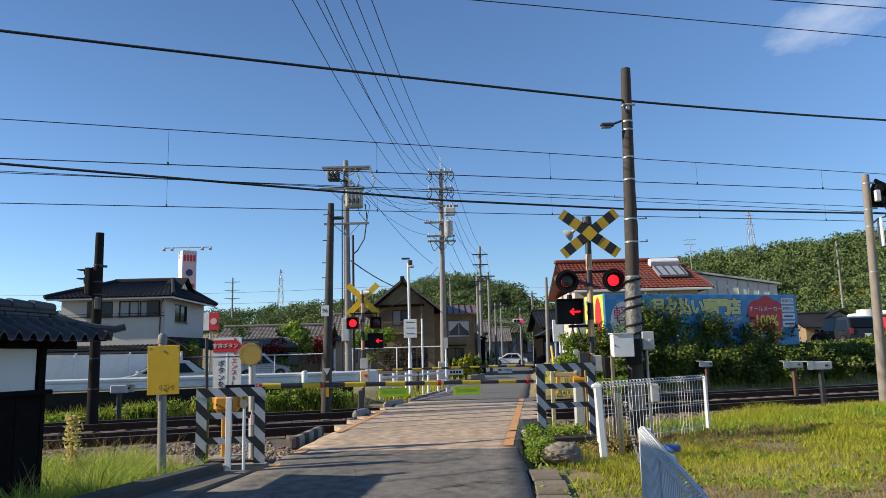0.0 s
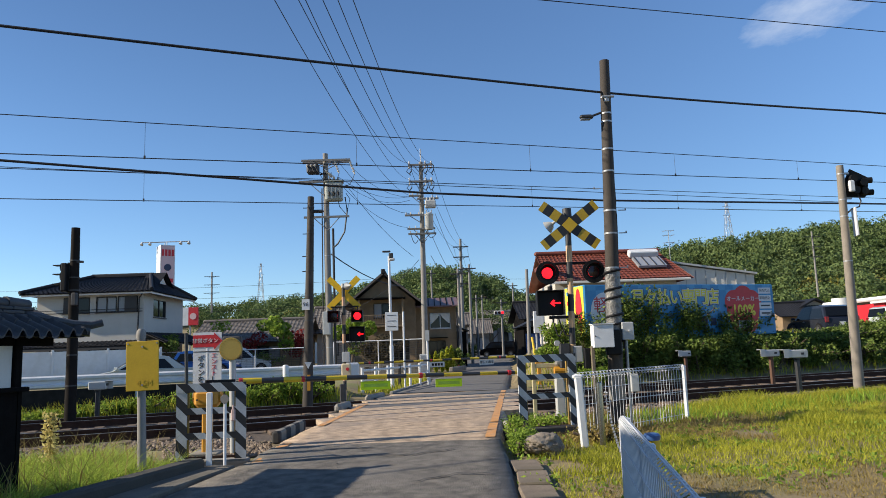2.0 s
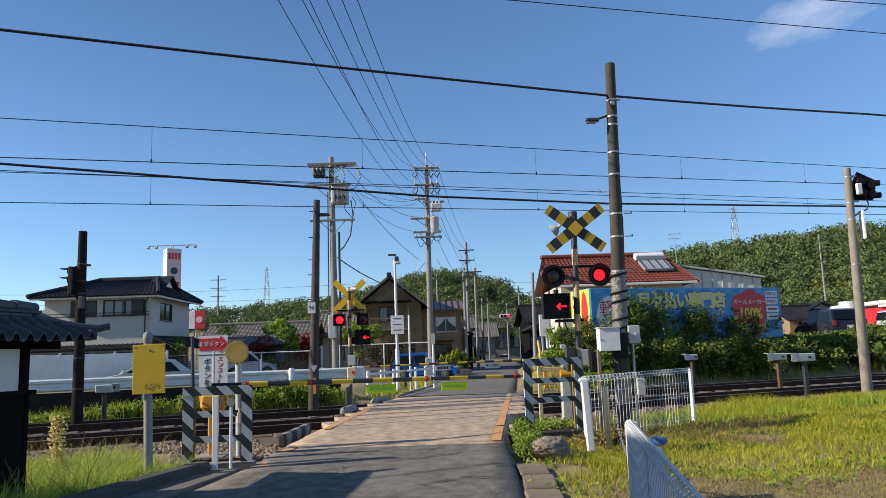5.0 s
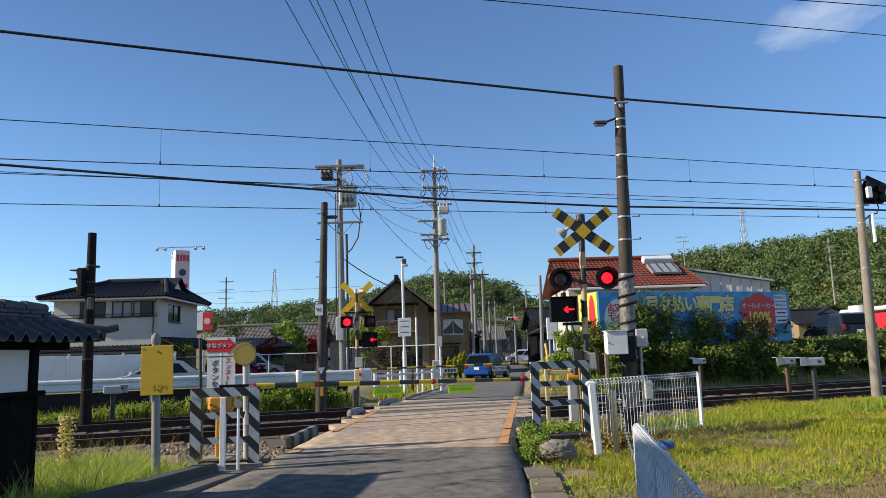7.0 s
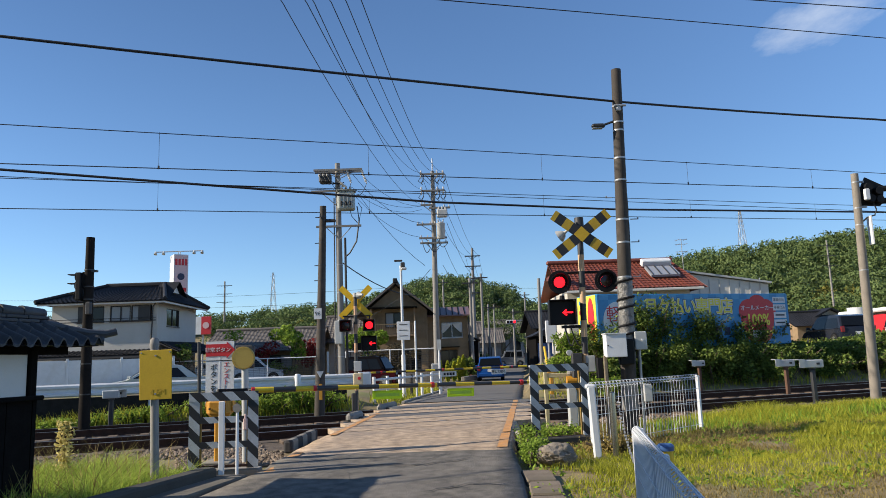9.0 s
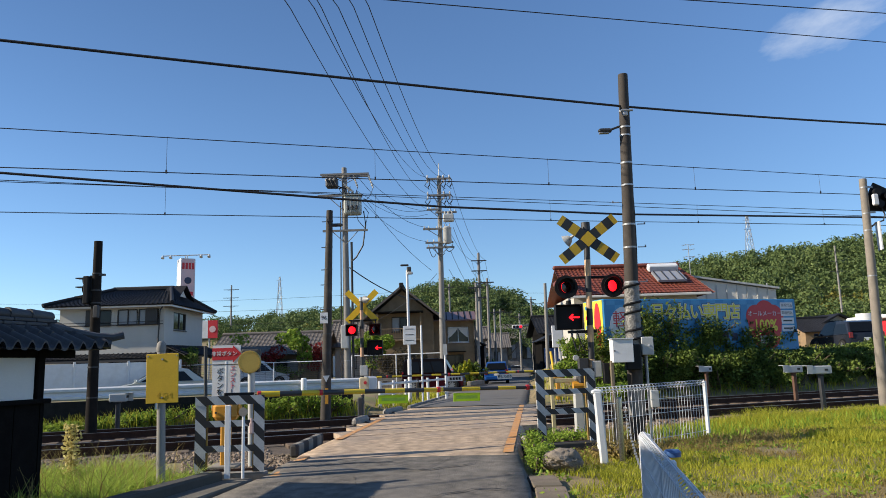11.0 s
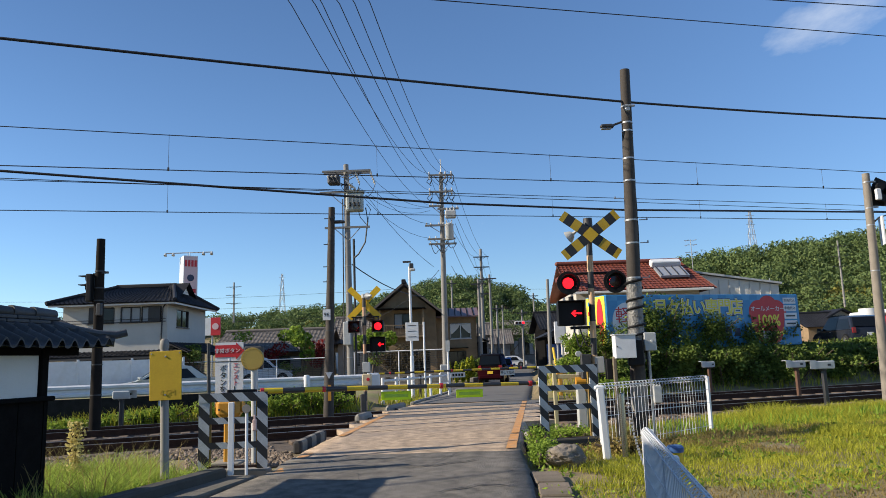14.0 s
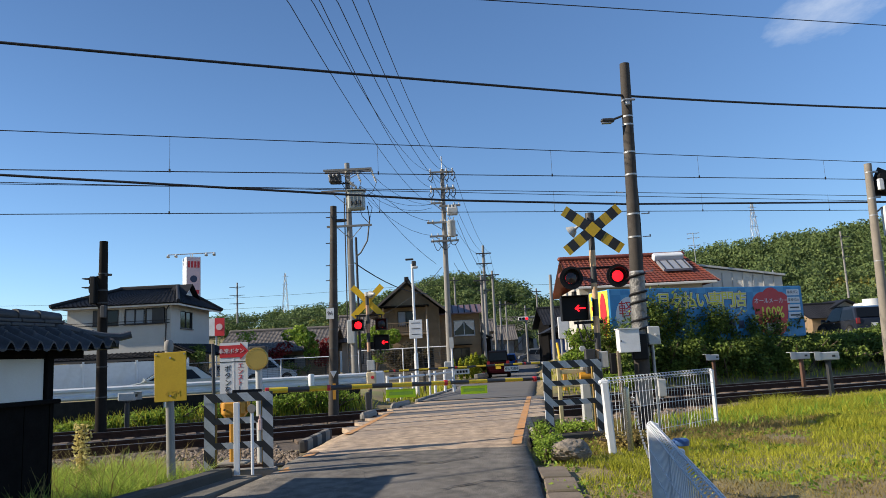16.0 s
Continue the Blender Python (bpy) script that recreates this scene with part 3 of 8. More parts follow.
# ---- hills ----
MID_CREST = ([-80, -34, -20, -8, 5, 18, 27, 36, 44, 60], [14, 20, 24, 27.6, 30.0, 27.7, 25, 20, 14, 3])
LEFT_CREST = ([-330, -105, -74, -58, -43, -20, 10], [18, 19.2, 20.6, 22.0, 23.0, 18, 4])
RIGHT_CREST = ([44, 60, 78, 88, 102, 117, 130, 142, 160, 330], [0, 14, 24.3, 27.2, 28.5, 30.4, 32.0, 32.3, 33.0, 36])


def hill(x, y):
    e = math.exp
    mid = float(np.interp(x, *MID_CREST)) * e(-((y - 300) / 55) ** 2)
    left = float(np.interp(x, *LEFT_CREST)) * e(-((y - 330) / 50) ** 2)
    right = float(np.interp(x, *RIGHT_CREST)) * e(-((y - 240) / 60) ** 2)
    return max(mid, left, right) - 0.6 + 1.2 * noise.noise((x * 0.03, y * 0.03, 0))


hx, hy = np.arange(-330, 330.1, 10), np.arange(130, 420.1, 10)
single("hill_ground", sheet("hill_ground", hx, hy, hill, SOIL), SOIL, "wooded hillside behind the village", "hill", kind="structure")


def crown_points(n, r, h, rng, facing=False):
    """Points in an uneven crown made of a handful of clumps, with the way each one faces."""
    k = 7
    lobes = np.stack([rng.normal(0, r * 0.45, k), rng.normal(0, r * 0.45, k), rng.uniform(0.25, 0.95, k) * h], 1)
    pick = rng.integers(0, k, n)
    d = rng.normal(size=(n, 3))
    d /= np.linalg.norm(d, axis=1)[:, None]
    pts = lobes[pick] + d * (rng.uniform(0.75, 1.05, n) * r * 0.5)[:, None] * np.array([1, 1, 0.8])
    return (pts, d) if facing else pts


def wood(name, spots, mat, n, leaf, label, r=(2.6, 4.6)):
    rng = np.random.default_rng(11)
    pieces = []
    for x, y, z in spots:
        rad = rng.uniform(*r)
        c, d = crown_points(n, rad, rad * 1.7, rng, True)
        pieces.append(leaf_cloud(c + np.array([x, y, z]), leaf, 0.5, rng, 1.0, d, 0.55))
    v, f = joined(pieces)
    single(name, mesh_np(name, v, f, mat), mat, label, "woods", kind="stuff")


rng = np.random.default_rng(5)
spots, bam = [], []
for y0, y1, x0, x1, n in ((165, 285, 40, 210, 1500), (235, 308, -70, 90, 720), (295, 335, -230, 30, 380)):
    for _ in range(n):
        y = rng.uniform(y0, y1)
        x = rng.uniform(x0, x1)
        z = hill(x, y)
        if z > 0.5 and abs(x) < y * 0.72:
            spots.append((x, y, z))
for _ in range(130):
    x, y = rng.uniform(-75, -15), rng.uniform(255, 275)
    bam.append((x, y, hill(x, y)))
for _ in range(60):
    x, y = rng.uniform(95, 160), rng.uniform(170, 190)
    bam.append((x, y, max(0, hill(x, y))))
wood("woods", spots, WOODLAND, 330, 0.36, "dense green broadleaf woods covering the hills")
wood("bamboo_grove", bam, BAMBOO, 200, 0.36, "yellow-green bamboo grove at the foot of the hill", (2.0, 3.2))

# ---- crossing signals ----
STRIPE_POST = striped("black_and_cream_post", (0.62, 0.40, 0.22), (0.02, 0.02, 0.022), (0, 0, 1), 0.29, offset=0.1)
STRIPE_POST_RED = striped("banded_post", (0.55, 0.33, 0.2), (0.03, 0.03, 0.03), (0, 0, 1), 0.26)
STRIPE_BLADE = striped("black_and_yellow_blade", (0.50, 0.33, 0.015), (0.012, 0.012, 0.013), (1, 0, 0), 0.15, offset=0.25)
STRIPE_BAR = striped("black_and_white_stripes", (0.52, 0.53, 0.53), (0.015, 0.015, 0.017), (0.72, 0, 0.72), 0.105, rough=0.6, vary=0.2)
STRIPE_ARM = striped("black_and_yellow_arm", (0.78, 0.54, 0.02), (0.03, 0.03, 0.032), (1, 0, 0), 0.32)
TURN_BACK = Matrix.Rotation(radians(180), 4, "Z")


def lamp_head(parent, x, y, z, round_head):
    """A flashing lamp: hood, housing and a disc that turns its lit or its dark face to the road."""
    m = pose(x, y, z)
    if round_head:
        back = Shape().lathe([(0.05, 0.26), (0.13, 0.24), (0.16, 0.12), (0.165, 0.0), (0.205, -0.01), (0.205, -0.025), (0.135, -0.025), (0.13, 0.10), (0.02, 0.22)], pose(0, 0, 0, -90, 0, 0), 24)
        head = part("lamp_housing", back, BLACK, parent, "round black signal lamp housing", m, True)
        hood = Shape()
        for i in range(14):
            a0, a1 = radians(-35 + 250 * i / 14), radians(-35 + 250 * (i + 1) / 14)
            pts = []
            for a in (a0, a1):
                d = 0.02 + 0.07 * max(0, math.sin(a))
                pts += [(0.145 * math.cos(a), -0.025, 0.145 * math.sin(a)), (0.150 * math.cos(a), -0.03 - d, 0.150 * math.sin(a)), (0.158 * math.cos(a), -0.03 - d, 0.158 * math.sin(a)), (0.155 * math.cos(a), -0.025, 0.155 * math.sin(a))]
            hood.add(pts, [(0, 4, 5, 1), (1, 5, 6, 2), (2, 6, 7, 3)])
        part("hood", hood, BLACK, head)
        r = 0.098
    else:
        sh = Shape().lathe([(0.05, 0.2), (0.225, 0.2), (0.225, -0.12), (0.205, -0.12), (0.205, 0.18), (0.05, 0.18)], pose(0, 0, 0, -90, 0, 0) @ pose(0, 0, 0, 0, 0, 45), 4)
        head = part("lamp_housing", sh, BLACK, parent, "square black signal lamp housing", m)
        r = 0.105
    plane = 0.02 if round_head else 0.05
    ring = Shape()
    for i in range(24):
        a0, a1 = 2 * math.pi * i / 24, 2 * math.pi * (i + 1) / 24
        ring.add([(k * math.cos(a), d, k * math.sin(a)) for a in (a0, a1) for k, d in ((r + 0.004, -0.006), (0.14, -0.006), (0.14, 0.006), (r + 0.004, 0.006))], [(0, 1, 5, 4), (1, 2, 6, 5), (2, 3, 7, 6), (3, 0, 4, 7)])
    part("baffle", ring, BLACK, head, "", pose(0, plane, 0))
    disc = new("flash_disc")
    disc.parent = parent
    disc.matrix_basis = pose(x, y + (0.02 if round_head else 0.05), z)
    n = 24
    ring = [(r * math.cos(2 * math.pi * i / n), r * math.sin(2 * math.pi * i / n)) for i in range(n)]
    for side, mat, nm in ((-1, RED_GLOW, "lit_face"), (1, RED_DARK, "dark_face")):
        sh = Shape().add([(a, side * 0.004, b) for a, b in ring] + [(a, side * 0.001, b) for a, b in ring] + [(0, side * 0.014, 0)], [(i, (i + 1) % n, n + (i + 1) % n, n + i) for i in range(n)] + [((i + 1) % n, i, 2 * n) for i in range(n)])
        part(nm, sh, mat, disc)
    return disc


def arrow_box(parent, x, y, z, w, h):
    box = part("direction_box", Shape().box(0, 0.07, 0, w, 0.16, h, bevel=0.015), BLACK, parent, "black train direction indicator", pose(x, y, z))
    part("visor", Shape().box(0, -0.06, h / 2 + 0.006, w * 1.02, 0.14, 0.012).box(-w / 2, -0.06, 0, 0.012, 0.13, h).box(w / 2, -0.06, 0, 0.012, 0.13, h), BLACK, box)
    s = h / 0.52
    arrow = Shape().prism([(-0.12 * s, 0), (-0.04 * s, 0.075 * s), (-0.015 * s, 0.055 * s), (-0.055 * s, 0.016 * s), (0.11 * s, 0.016 * s), (0.11 * s, -0.016 * s), (-0.055 * s, -0.016 * s), (-0.015 * s, -0.055 * s), (-0.04 * s, -0.075 * s)], -0.022, -0.012)
    part("arrow", arrow, RED_GLOW, box, "lit red arrow pointing along the track", pose(w * 0.22, 0, 0))
    return box


def crossbuck(parent, y, z, length, width, mat, angles=(37, -37)):
    for i, a in enumerate(angles):
        blade = Shape().box(0, 0, 0, length, 0.012, width)
        part("blade", blade, mat, parent, "", pose(0, y - 0.013 * i, z, 0, a, 0))


# near signal: seen from its front
near_signal = thing("crossing_signal", "crossing signal with striped crossbuck, red flashers and lit arrow", "crossing signal", pose(2.52, 12.7, -0.1))
part("post", Shape().rod((0, 0, 0), (0.07, 0, 3.62), 0.055, 0.055, 16), STRIPE_POST, near_signal, "black and cream banded steel post", smooth=True)
crossbuck(near_signal, -0.09, 3.49, 1.22, 0.19, STRIPE_BLADE)
for ob in [o for o in near_signal.children if o.name.startswith("blade")]:
    ob.matrix_basis = pose(0.08, 0, 0) @ ob.matrix_basis
part("hub_plate", Shape().box(0, 0, 0, 0.2, 0.01, 0.2, pose(0, 0, 0, 0, 45, 0)), YELLOW, near_signal, "", pose(0.08, -0.115, 3.49))
bell = part("bell", Shape().lathe([(0.02, 0.16), (0.08, 0.15), (0.085, 0.0), (0.09, -0.02), (0.03, -0.03)], None, 16), DARK_METAL, near_signal, "dark bell housing on top of the post", pose(0.07, 0.03, 3.66), True)
part("speaker_horn", Shape().lathe([(0.02, 0.12), (0.03, 0.06), (0.07, 0.03), (0.12, -0.06), (0.115, -0.06), (0.03, 0.03)], pose(0, 0, 0, 60, 0, 60), 16), GREY_BOX, near_signal, "grey horn loudspeaker", pose(-0.24, 0.08, 3.52), True)
part("lamp_arm", Shape().rod((-0.42, 0, 2.82), (0.50, 0, 2.82), 0.022).rod((-0.36, 0, 2.86), (-0.36, 0.02, 2.72), 0.03).rod((0.46, 0, 2.86), (0.46, 0.02, 2.72), 0.03), BLACK, near_signal)
near_left = lamp_head(near_signal, -0.35, -0.03, 2.655, True)
near_right = lamp_head(near_signal, 0.47, -0.03, 2.655, True)
arrow_box(near_signal, -0.335, -0.02, 2.12, 0.46, 0.42)
part("box_arm", Shape().box(-0.1, 0.02, 1.87, 0.5, 0.06, 0.05), BLACK, near_signal)
part("box_hanger", Shape().rod((-0.31, 0.03, 2.33), (-0.31, 0.03, 2.42), 0.045), BLACK, near_signal)
part("junction_box", Shape().box(-0.13, -0.02, 1.2, 0.17, 0.14, 0.42, bevel=0.012), DARK_METAL, near_signal, "dark junction box on the post")
part("terminal_box", Shape().box(0.10, 0.0, 1.22, 0.16, 0.14, 0.28, bevel=0.012), GREY_BOX, near_signal)
part("cable_box", Shape().rod((-0.24, 0.0, 1.42), (-0.24, 0.06, 1.42), 0.05), GREY_BOX, near_signal)
for k, (x0, x1) in enumerate(((-0.3, -0.16), (-0.2, 0.02))):
    part("cable", Shape().path([(x0 + (x1 - x0) * i / 12, -0.03, 1.86 - 0.32 * math.sin(math.pi * i / 12 * 0.75)) for i in range(13)], 0.012), CABLE, near_signal)

# far signal: seen from behind, with lamps to this side as well
far_signal = thing("crossing_signal", "crossing signal with plain yellow crossbuck back and red flashers", "crossing signal", pose(-2.31, 20.45, 0.0))
part("post", Shape().rod((0, 0, 0), (0, 0, 3.1), 0.05, 0.05, 14), STRIPE_POST_RED, far_signal, "orange and black banded steel post", smooth=True)
crossbuck(far_signal, 0.08, 2.98, 1.2, 0.17, YELLOW_BRIGHT, (45, -45))
part("bell", Shape().lathe([(0.02, 0.12), (0.07, 0.11), (0.07, 0.0), (0.03, -0.02)], None, 14), GREY_BOX, far_signal, "", pose(0.0, 0, 3.12), True)
part("speaker_horn", Shape().lathe([(0.03, 0.14), (0.05, 0.05), (0.11, -0.05), (0.1, -0.05), (0.03, 0.03)], pose(0, 0, 0, 90, 0, 40), 14), GREY_BOX, far_signal, "", pose(0.14, -0.08, 3.16), True)
part("lamp_arm", Shape().rod((-0.36, 0, 2.58), (0.42, 0, 2.58), 0.02).rod((0.39, 0, 2.58), (0.39, 0, 2.44), 0.02).rod((-0.3, 0, 2.58), (-0.3, 0, 2.44), 0.02), BLACK, far_signal)
far_left = lamp_head(far_signal, -0.28, -0.04, 2.31, False)
far_right = lamp_head(far_signal, 0.38, -0.04, 2.31, False)
arrow_box(far_signal, 0.37, -0.02, 1.8, 0.42, 0.4)
part("box_arm", Shape().box(0.1, 0.03, 1.72, 0.4, 0.04, 0.2), BLACK, far_signal)
part("control_box", Shape().box(0.05, -0.08, 1.18, 0.2, 0.16, 0.28, bevel=0.01), GREY_BOX, far_signal)
button = part("push_button_box", Shape().box(0.06, -0.1, 0.83, 0.26, 0.2, 0.34, bevel=0.03), material("cream_enamel", (0.6, 0.5, 0.32), 0.5), far_signal, "cream emergency button box")
part("button", Shape().rod((0.1, -0.22, 0.85), (0.1, -0.19, 0.85), 0.045, None, 14), RED, button, "red push button")
part("drive", Shape().box(-0.05, -0.05, 0.2, 0.16, 0.2, 0.5, bevel=0.03), DARK_METAL, far_signal)
for k in range(2):
    part("cable", Shape().path([(0.2 + 0.12 * k + 0.14 * i / 10, -0.03, 1.6 - 0.16 * math.sin(math.pi * i / 10)) for i in range(11)], 0.012), CABLE, far_signal)

# ---- barrier arms and their machines ----
def barrier(name_label, x0, y0, z0, x1, y1, z1, r0, r1):
    d = Vector((x1 - x0, y1 - y0, z1 - z0))
    ob = thing("crossing_barrier", name_label, "crossing barrier", Matrix.Translation((x0, y0, z0)) @ d.to_track_quat("X", "Z").to_matrix().to_4x4())
    L = d.length
    part("arm", Shape().rod((0, 0, 0), (L, 0, 0), r0, r1, 12), STRIPE_ARM, ob, "black and yellow banded arm", smooth=True)
    for s in (0.0, 0.195, 0.60, 0.94):
        part("reflector_band", Shape().rod((L * s, 0, 0), (L * s + 0.05, 0, 0), r0 * 1.04, None, 12), RED, ob, "red reflective band")
    return ob, L


arm, L = barrier("lowered black and yellow barrier arm across the lane", -2.75, 10.75, 0.93, 1.60, 12.35, 0.855, 0.042, 0.026)
for s, w in ((0.445, 0.48), (0.71, 0.46)):
    sheet_ = Shape().box(0, 0, -0.10, w, 0.006, 0.13)
    p = part("warning_sheet", sheet_, LIME, arm, "hanging lime-green plastic warning sheet", pose(L * s, 0, -0.03))
    part("print", Shape().box(0, -0.006, -0.10, w * 0.8, 0.004, 0.05), material("pale_print", (0.42, 0.62, 0.05), 0.6), p)
part("counterweight", Shape().box(-0.25, 0, 0, 0.4, 0.05, 0.06, bevel=0.01).box(-0.42, 0, -0.02, 0.1, 0.14, 0.1, bevel=0.01), BLACK, arm)
far_arm, L2 = barrier("lowered far barrier arm across the lane", 3.5, 24.4, 0.98, -2.1, 22.5, 0.96, 0.036, 0.026)
for s, text in ((0.28, "押して出る"), (0.57, "必ず左右確認")):
    p = part("banner", Shape().box(0, 0, -0.11, 0.5, 0.006, 0.16), PLASTER, far_arm, "hanging white banner with black characters", pose(L2 * s, 0, -0.03, 0, 0, 180))
    if s < 0.4:
        lettering("writing", text, 0.1, BLACK, p, 0, -0.008, -0.11)
    else:
        part("writing", Shape().box(-0.15, -0.006, -0.11, 0.07, 0.004, 0.08).box(-0.05, -0.006, -0.11, 0.07, 0.004, 0.08).box(0.05, -0.006, -0.11, 0.07, 0.004, 0.08).box(0.15, -0.006, -0.11, 0.07, 0.004, 0.08), BLACK, p)


def machine(label, m):
    ob = thing("barrier_machine", label, "barrier machine", m)
    part("pedestal", Shape().box(0, 0, 0.30, 0.13, 0.13, 0.6, bevel=0.02), ORANGE, ob)
    part("gearbox", Shape().box(0, 0, 0.76, 0.34, 0.26, 0.24, bevel=0.05).rod((-0.19, 0, 0.78), (0.2, 0, 0.78), 0.08), ORANGE, ob, "orange enamelled gear housing")
    part("cover", Shape().box(0, -0.137, 0.76, 0.22, 0.016, 0.16, bevel=0.006), ORANGE, ob)
    part("bolt", Shape().rod((0.1, -0.17, 0.75), (0.1, -0.15, 0.75), 0.015).rod((-0.1, -0.17, 0.75), (-0.1, -0.15, 0.75), 0.015), DARK_METAL, ob)
    part("foot_plate", Shape().box(0, 0, 0.01, 0.4, 0.4, 0.03, bevel=0.01), CONCRETE, ob)
    return ob


machine("orange barrier machine behind the striped barricade", pose(-3.14, 10.55, -0.05))
far_machine = machine("orange barrier machine on the far side of the railway", pose(3.75, 24.6, -0.02, 0, 0, 180))
orange_small = thing("barrier_motor", "small orange motor behind the striped barricade", "barrier motor", pose(2.40, 13.4, 0.0))
part("stand", Shape().box(0, 0, 0.35, 0.16, 0.16, 0.7, bevel=0.02), GREY_BOX, orange_small)
part("motor", Shape().rod((-0.08, 0, 0.82), (0.1, 0, 0.82), 0.08, None, 14).box(0.05, 0, 0.7, 0.14, 0.14, 0.14, bevel=0.03), ORANGE, orange_small, "orange motor housing")
part("cap", Shape().box(0.02, 0, 0.96, 0.16, 0.14, 0.1, bevel=0.03), CONCRETE, orange_small)
rail_frame = thing("guard_railing", "pale yellow tubular guard railing beside the crossing", "railing", pose(1.95, 13.5, 0.0))
part("frame", Shape().box(0, 0, 0.55, 0.07, 0.07, 1.15, bevel=0.01).box(0.6, 0, 0.55, 0.07, 0.07, 1.1, bevel=0.01).box(0.3, 0, 0.92, 0.6, 0.06, 0.08, bevel=0.01).box(0.3, 0, 0.68, 0.6, 0.06, 0.08, bevel=0.01), material("cream_paint", (0.5, 0.44, 0.26), 0.6, dirt=(0.3, 0.22, 0.1)), rail_frame)

# ---- striped barricades ----
RUSTY_YELLOW = material("rusty_yellow", (0.30, 0.19, 0.035), 0.8, vary=0.3, bump=0.2, dirt=(0.12, 0.06, 0.03), dirt_amount=0.8, wear_scale=4)
def barricade(x0, y0, x1, y1, base, height, label, rails, group="striped barricades"):
    ang = math.degrees(math.atan2(y1 - y0, x1 - x0))
    L = math.hypot(x1 - x0, y1 - y0)
    ob = thing("barricade", label, "barricade", pose(x0, y0, base, 0, 0, ang), group)
    for x in (0.07, L - 0.07):
        part("upright", Shape().box(x, 0, height / 2, 0.14, 0.025, height), STRIPE_BAR, ob)
    part("top_rail", Shape().box(L / 2, -0.014, height - 0.06, L, 0.022, 0.12), STRIPE_BAR, ob)
    for k in rails:
        part("rail", Shape().box(L / 2, -0.002, height * k, L - 0.28, 0.02, 0.085), STRIPE_BAR, ob)
    for x in (0.15, L - 0.15):
        part("back_brace", Shape().box(x, 0.035, height / 2 - 0.03, 0.022, 0.035, height - 0.06), RUSTY_YELLOW, ob, "rusty yellow steel brace")
    part("foot_bar", Shape().box(L / 2, 0.03, 0.03, L, 0.05, 0.03), RUST, ob)
    return ob


barricade(-3.42, 10.08, -2.50, 10.16, -0.08, 1.02, "black and white diagonally striped barricade in front of the barrier machine", (0.635, 0.31))
barricade(1.46, 11.9, 2.47, 12.2, -0.06, 1.20, "tall black and white striped barricade beside a boulder", (0.70, 0.44))

# ---- boards and small posts on the near side ----
board = thing("warning_board", "blank faded yellow board on a concrete post", "warning board", pose(-3.60, 9.4, -0.25))
part("post", Shape().rod((0, 0, 0), (-0.05, 0, 1.86), 0.055, 0.05, 14).lathe([(0.056, 1.80), (0.06, 1.84), (0.055, 1.9), (0.03, 1.93)], pose(-0.05, 0, 0), 14), POLE_CONCRETE, board, "weathered concrete post", smooth=True)
plate = part("plate", Shape().box(0, 0, 0, 0.41, 0.012, 0.62, bevel=0.004), YELLOW, board, "faded yellow steel plate", pose(0, -0.065, 1.46, 0, -1, 0))
part("bolt", Shape().rod((0, -0.015, 0.24), (0, -0.005, 0.24), 0.012).rod((0, -0.015, -0.24), (0, -0.005, -0.24), 0.012).rod((-0.18, -0.012, 0.28), (-0.18, -0.005, 0.28), 0.01).rod((0.18, -0.012, 0.28), (0.18, -0.005, 0.28), 0.01), GALV, plate)
lettering("writing", "4.5M", 0.1, material("ghost_print", (0.58, 0.36, 0.014), 0.6), plate, 0.03, -0.0075, -0.22, "nearly bleached-out characters", 0.001)

sign = thing("emergency_sign", "white and red emergency button sign with vertical writing", "sign", pose(-3.27, 10.95, -0.1))
part("post", Shape().rod((0, 0.02, 0), (0, 0.02, 1.7), 0.03), WHITE, sign)
part("panel", Shape().box(0, 0, 1.28, 0.42, 0.012, 0.96), WHITE, sign, "white enamel panel")
arrow_plate = part("arrow_plate", Shape().prism([(-0.21, 1.72), (0.10, 1.72), (0.10, 1.755), (0.225, 1.63), (0.10, 1.505), (0.10, 1.54), (-0.21, 1.54)], -0.012, -0.007), RED, sign, "red arrow with white characters")
lettering("writing", "非常ボタン", 0.078, WHITE, arrow_plate, -0.03, -0.013, 1.63)
part("rule", Shape().box(0, -0.008, 1.475, 0.42, 0.004, 0.010), BLACK, sign)
for x, text, mats, top, pitch, size in ((0.1, "エンストした", (RED, RED, RED, RED, BLACK, BLACK), 1.41, 0.086, 0.09), (-0.09, "ボタンを押す", (BLACK,) * 6, 1.37, 0.103, 0.105)):
    for i, ch in enumerate(text):
        lettering("writing", ch, size, mats[i], sign, x, -0.008, top - pitch * i, "", 0.002)
DULL_YELLOW = material("dull_yellow", (0.42, 0.30, 0.06), 0.6, vary=0.15, bump=0.1, depth=0.002, dirt=(0.3, 0.2, 0.04), dirt_amount=0.5)
disc_sign = thing("disc_reflector", "round yellow bolt-rimmed disc on a grey post", "reflector disc", pose(-2.87, 10.92, -0.1))
part("post", Shape().rod((0, 0, 0), (-0.02, 0, 1.45), 0.05), GREY_BOX, disc_sign, smooth=True)
disc = part("disc", Shape().lathe([(0.01, 0.0), (0.165, 0.0), (0.168, 0.01), (0.168, 0.05), (0.15, 0.07)], pose(0, 0, 0, -90, 0, 0), 28), DULL_YELLOW, disc_sign, "faded yellow disc", pose(-0.03, -0.08, 1.50), True)
for i in range(20):
    a = 2 * math.pi * i / 20
    part("rivet", Shape().rod((0.148 * math.cos(a), -0.006, 0.148 * math.sin(a)), (0.148 * math.cos(a), 0.0, 0.148 * math.sin(a)), 0.006, None, 6), ORANGE, disc)
part("back_box", Shape().box(-0.03, 0.03, 1.52, 0.28, 0.1, 0.34, bevel=0.02), DARK_METAL, disc_sign)
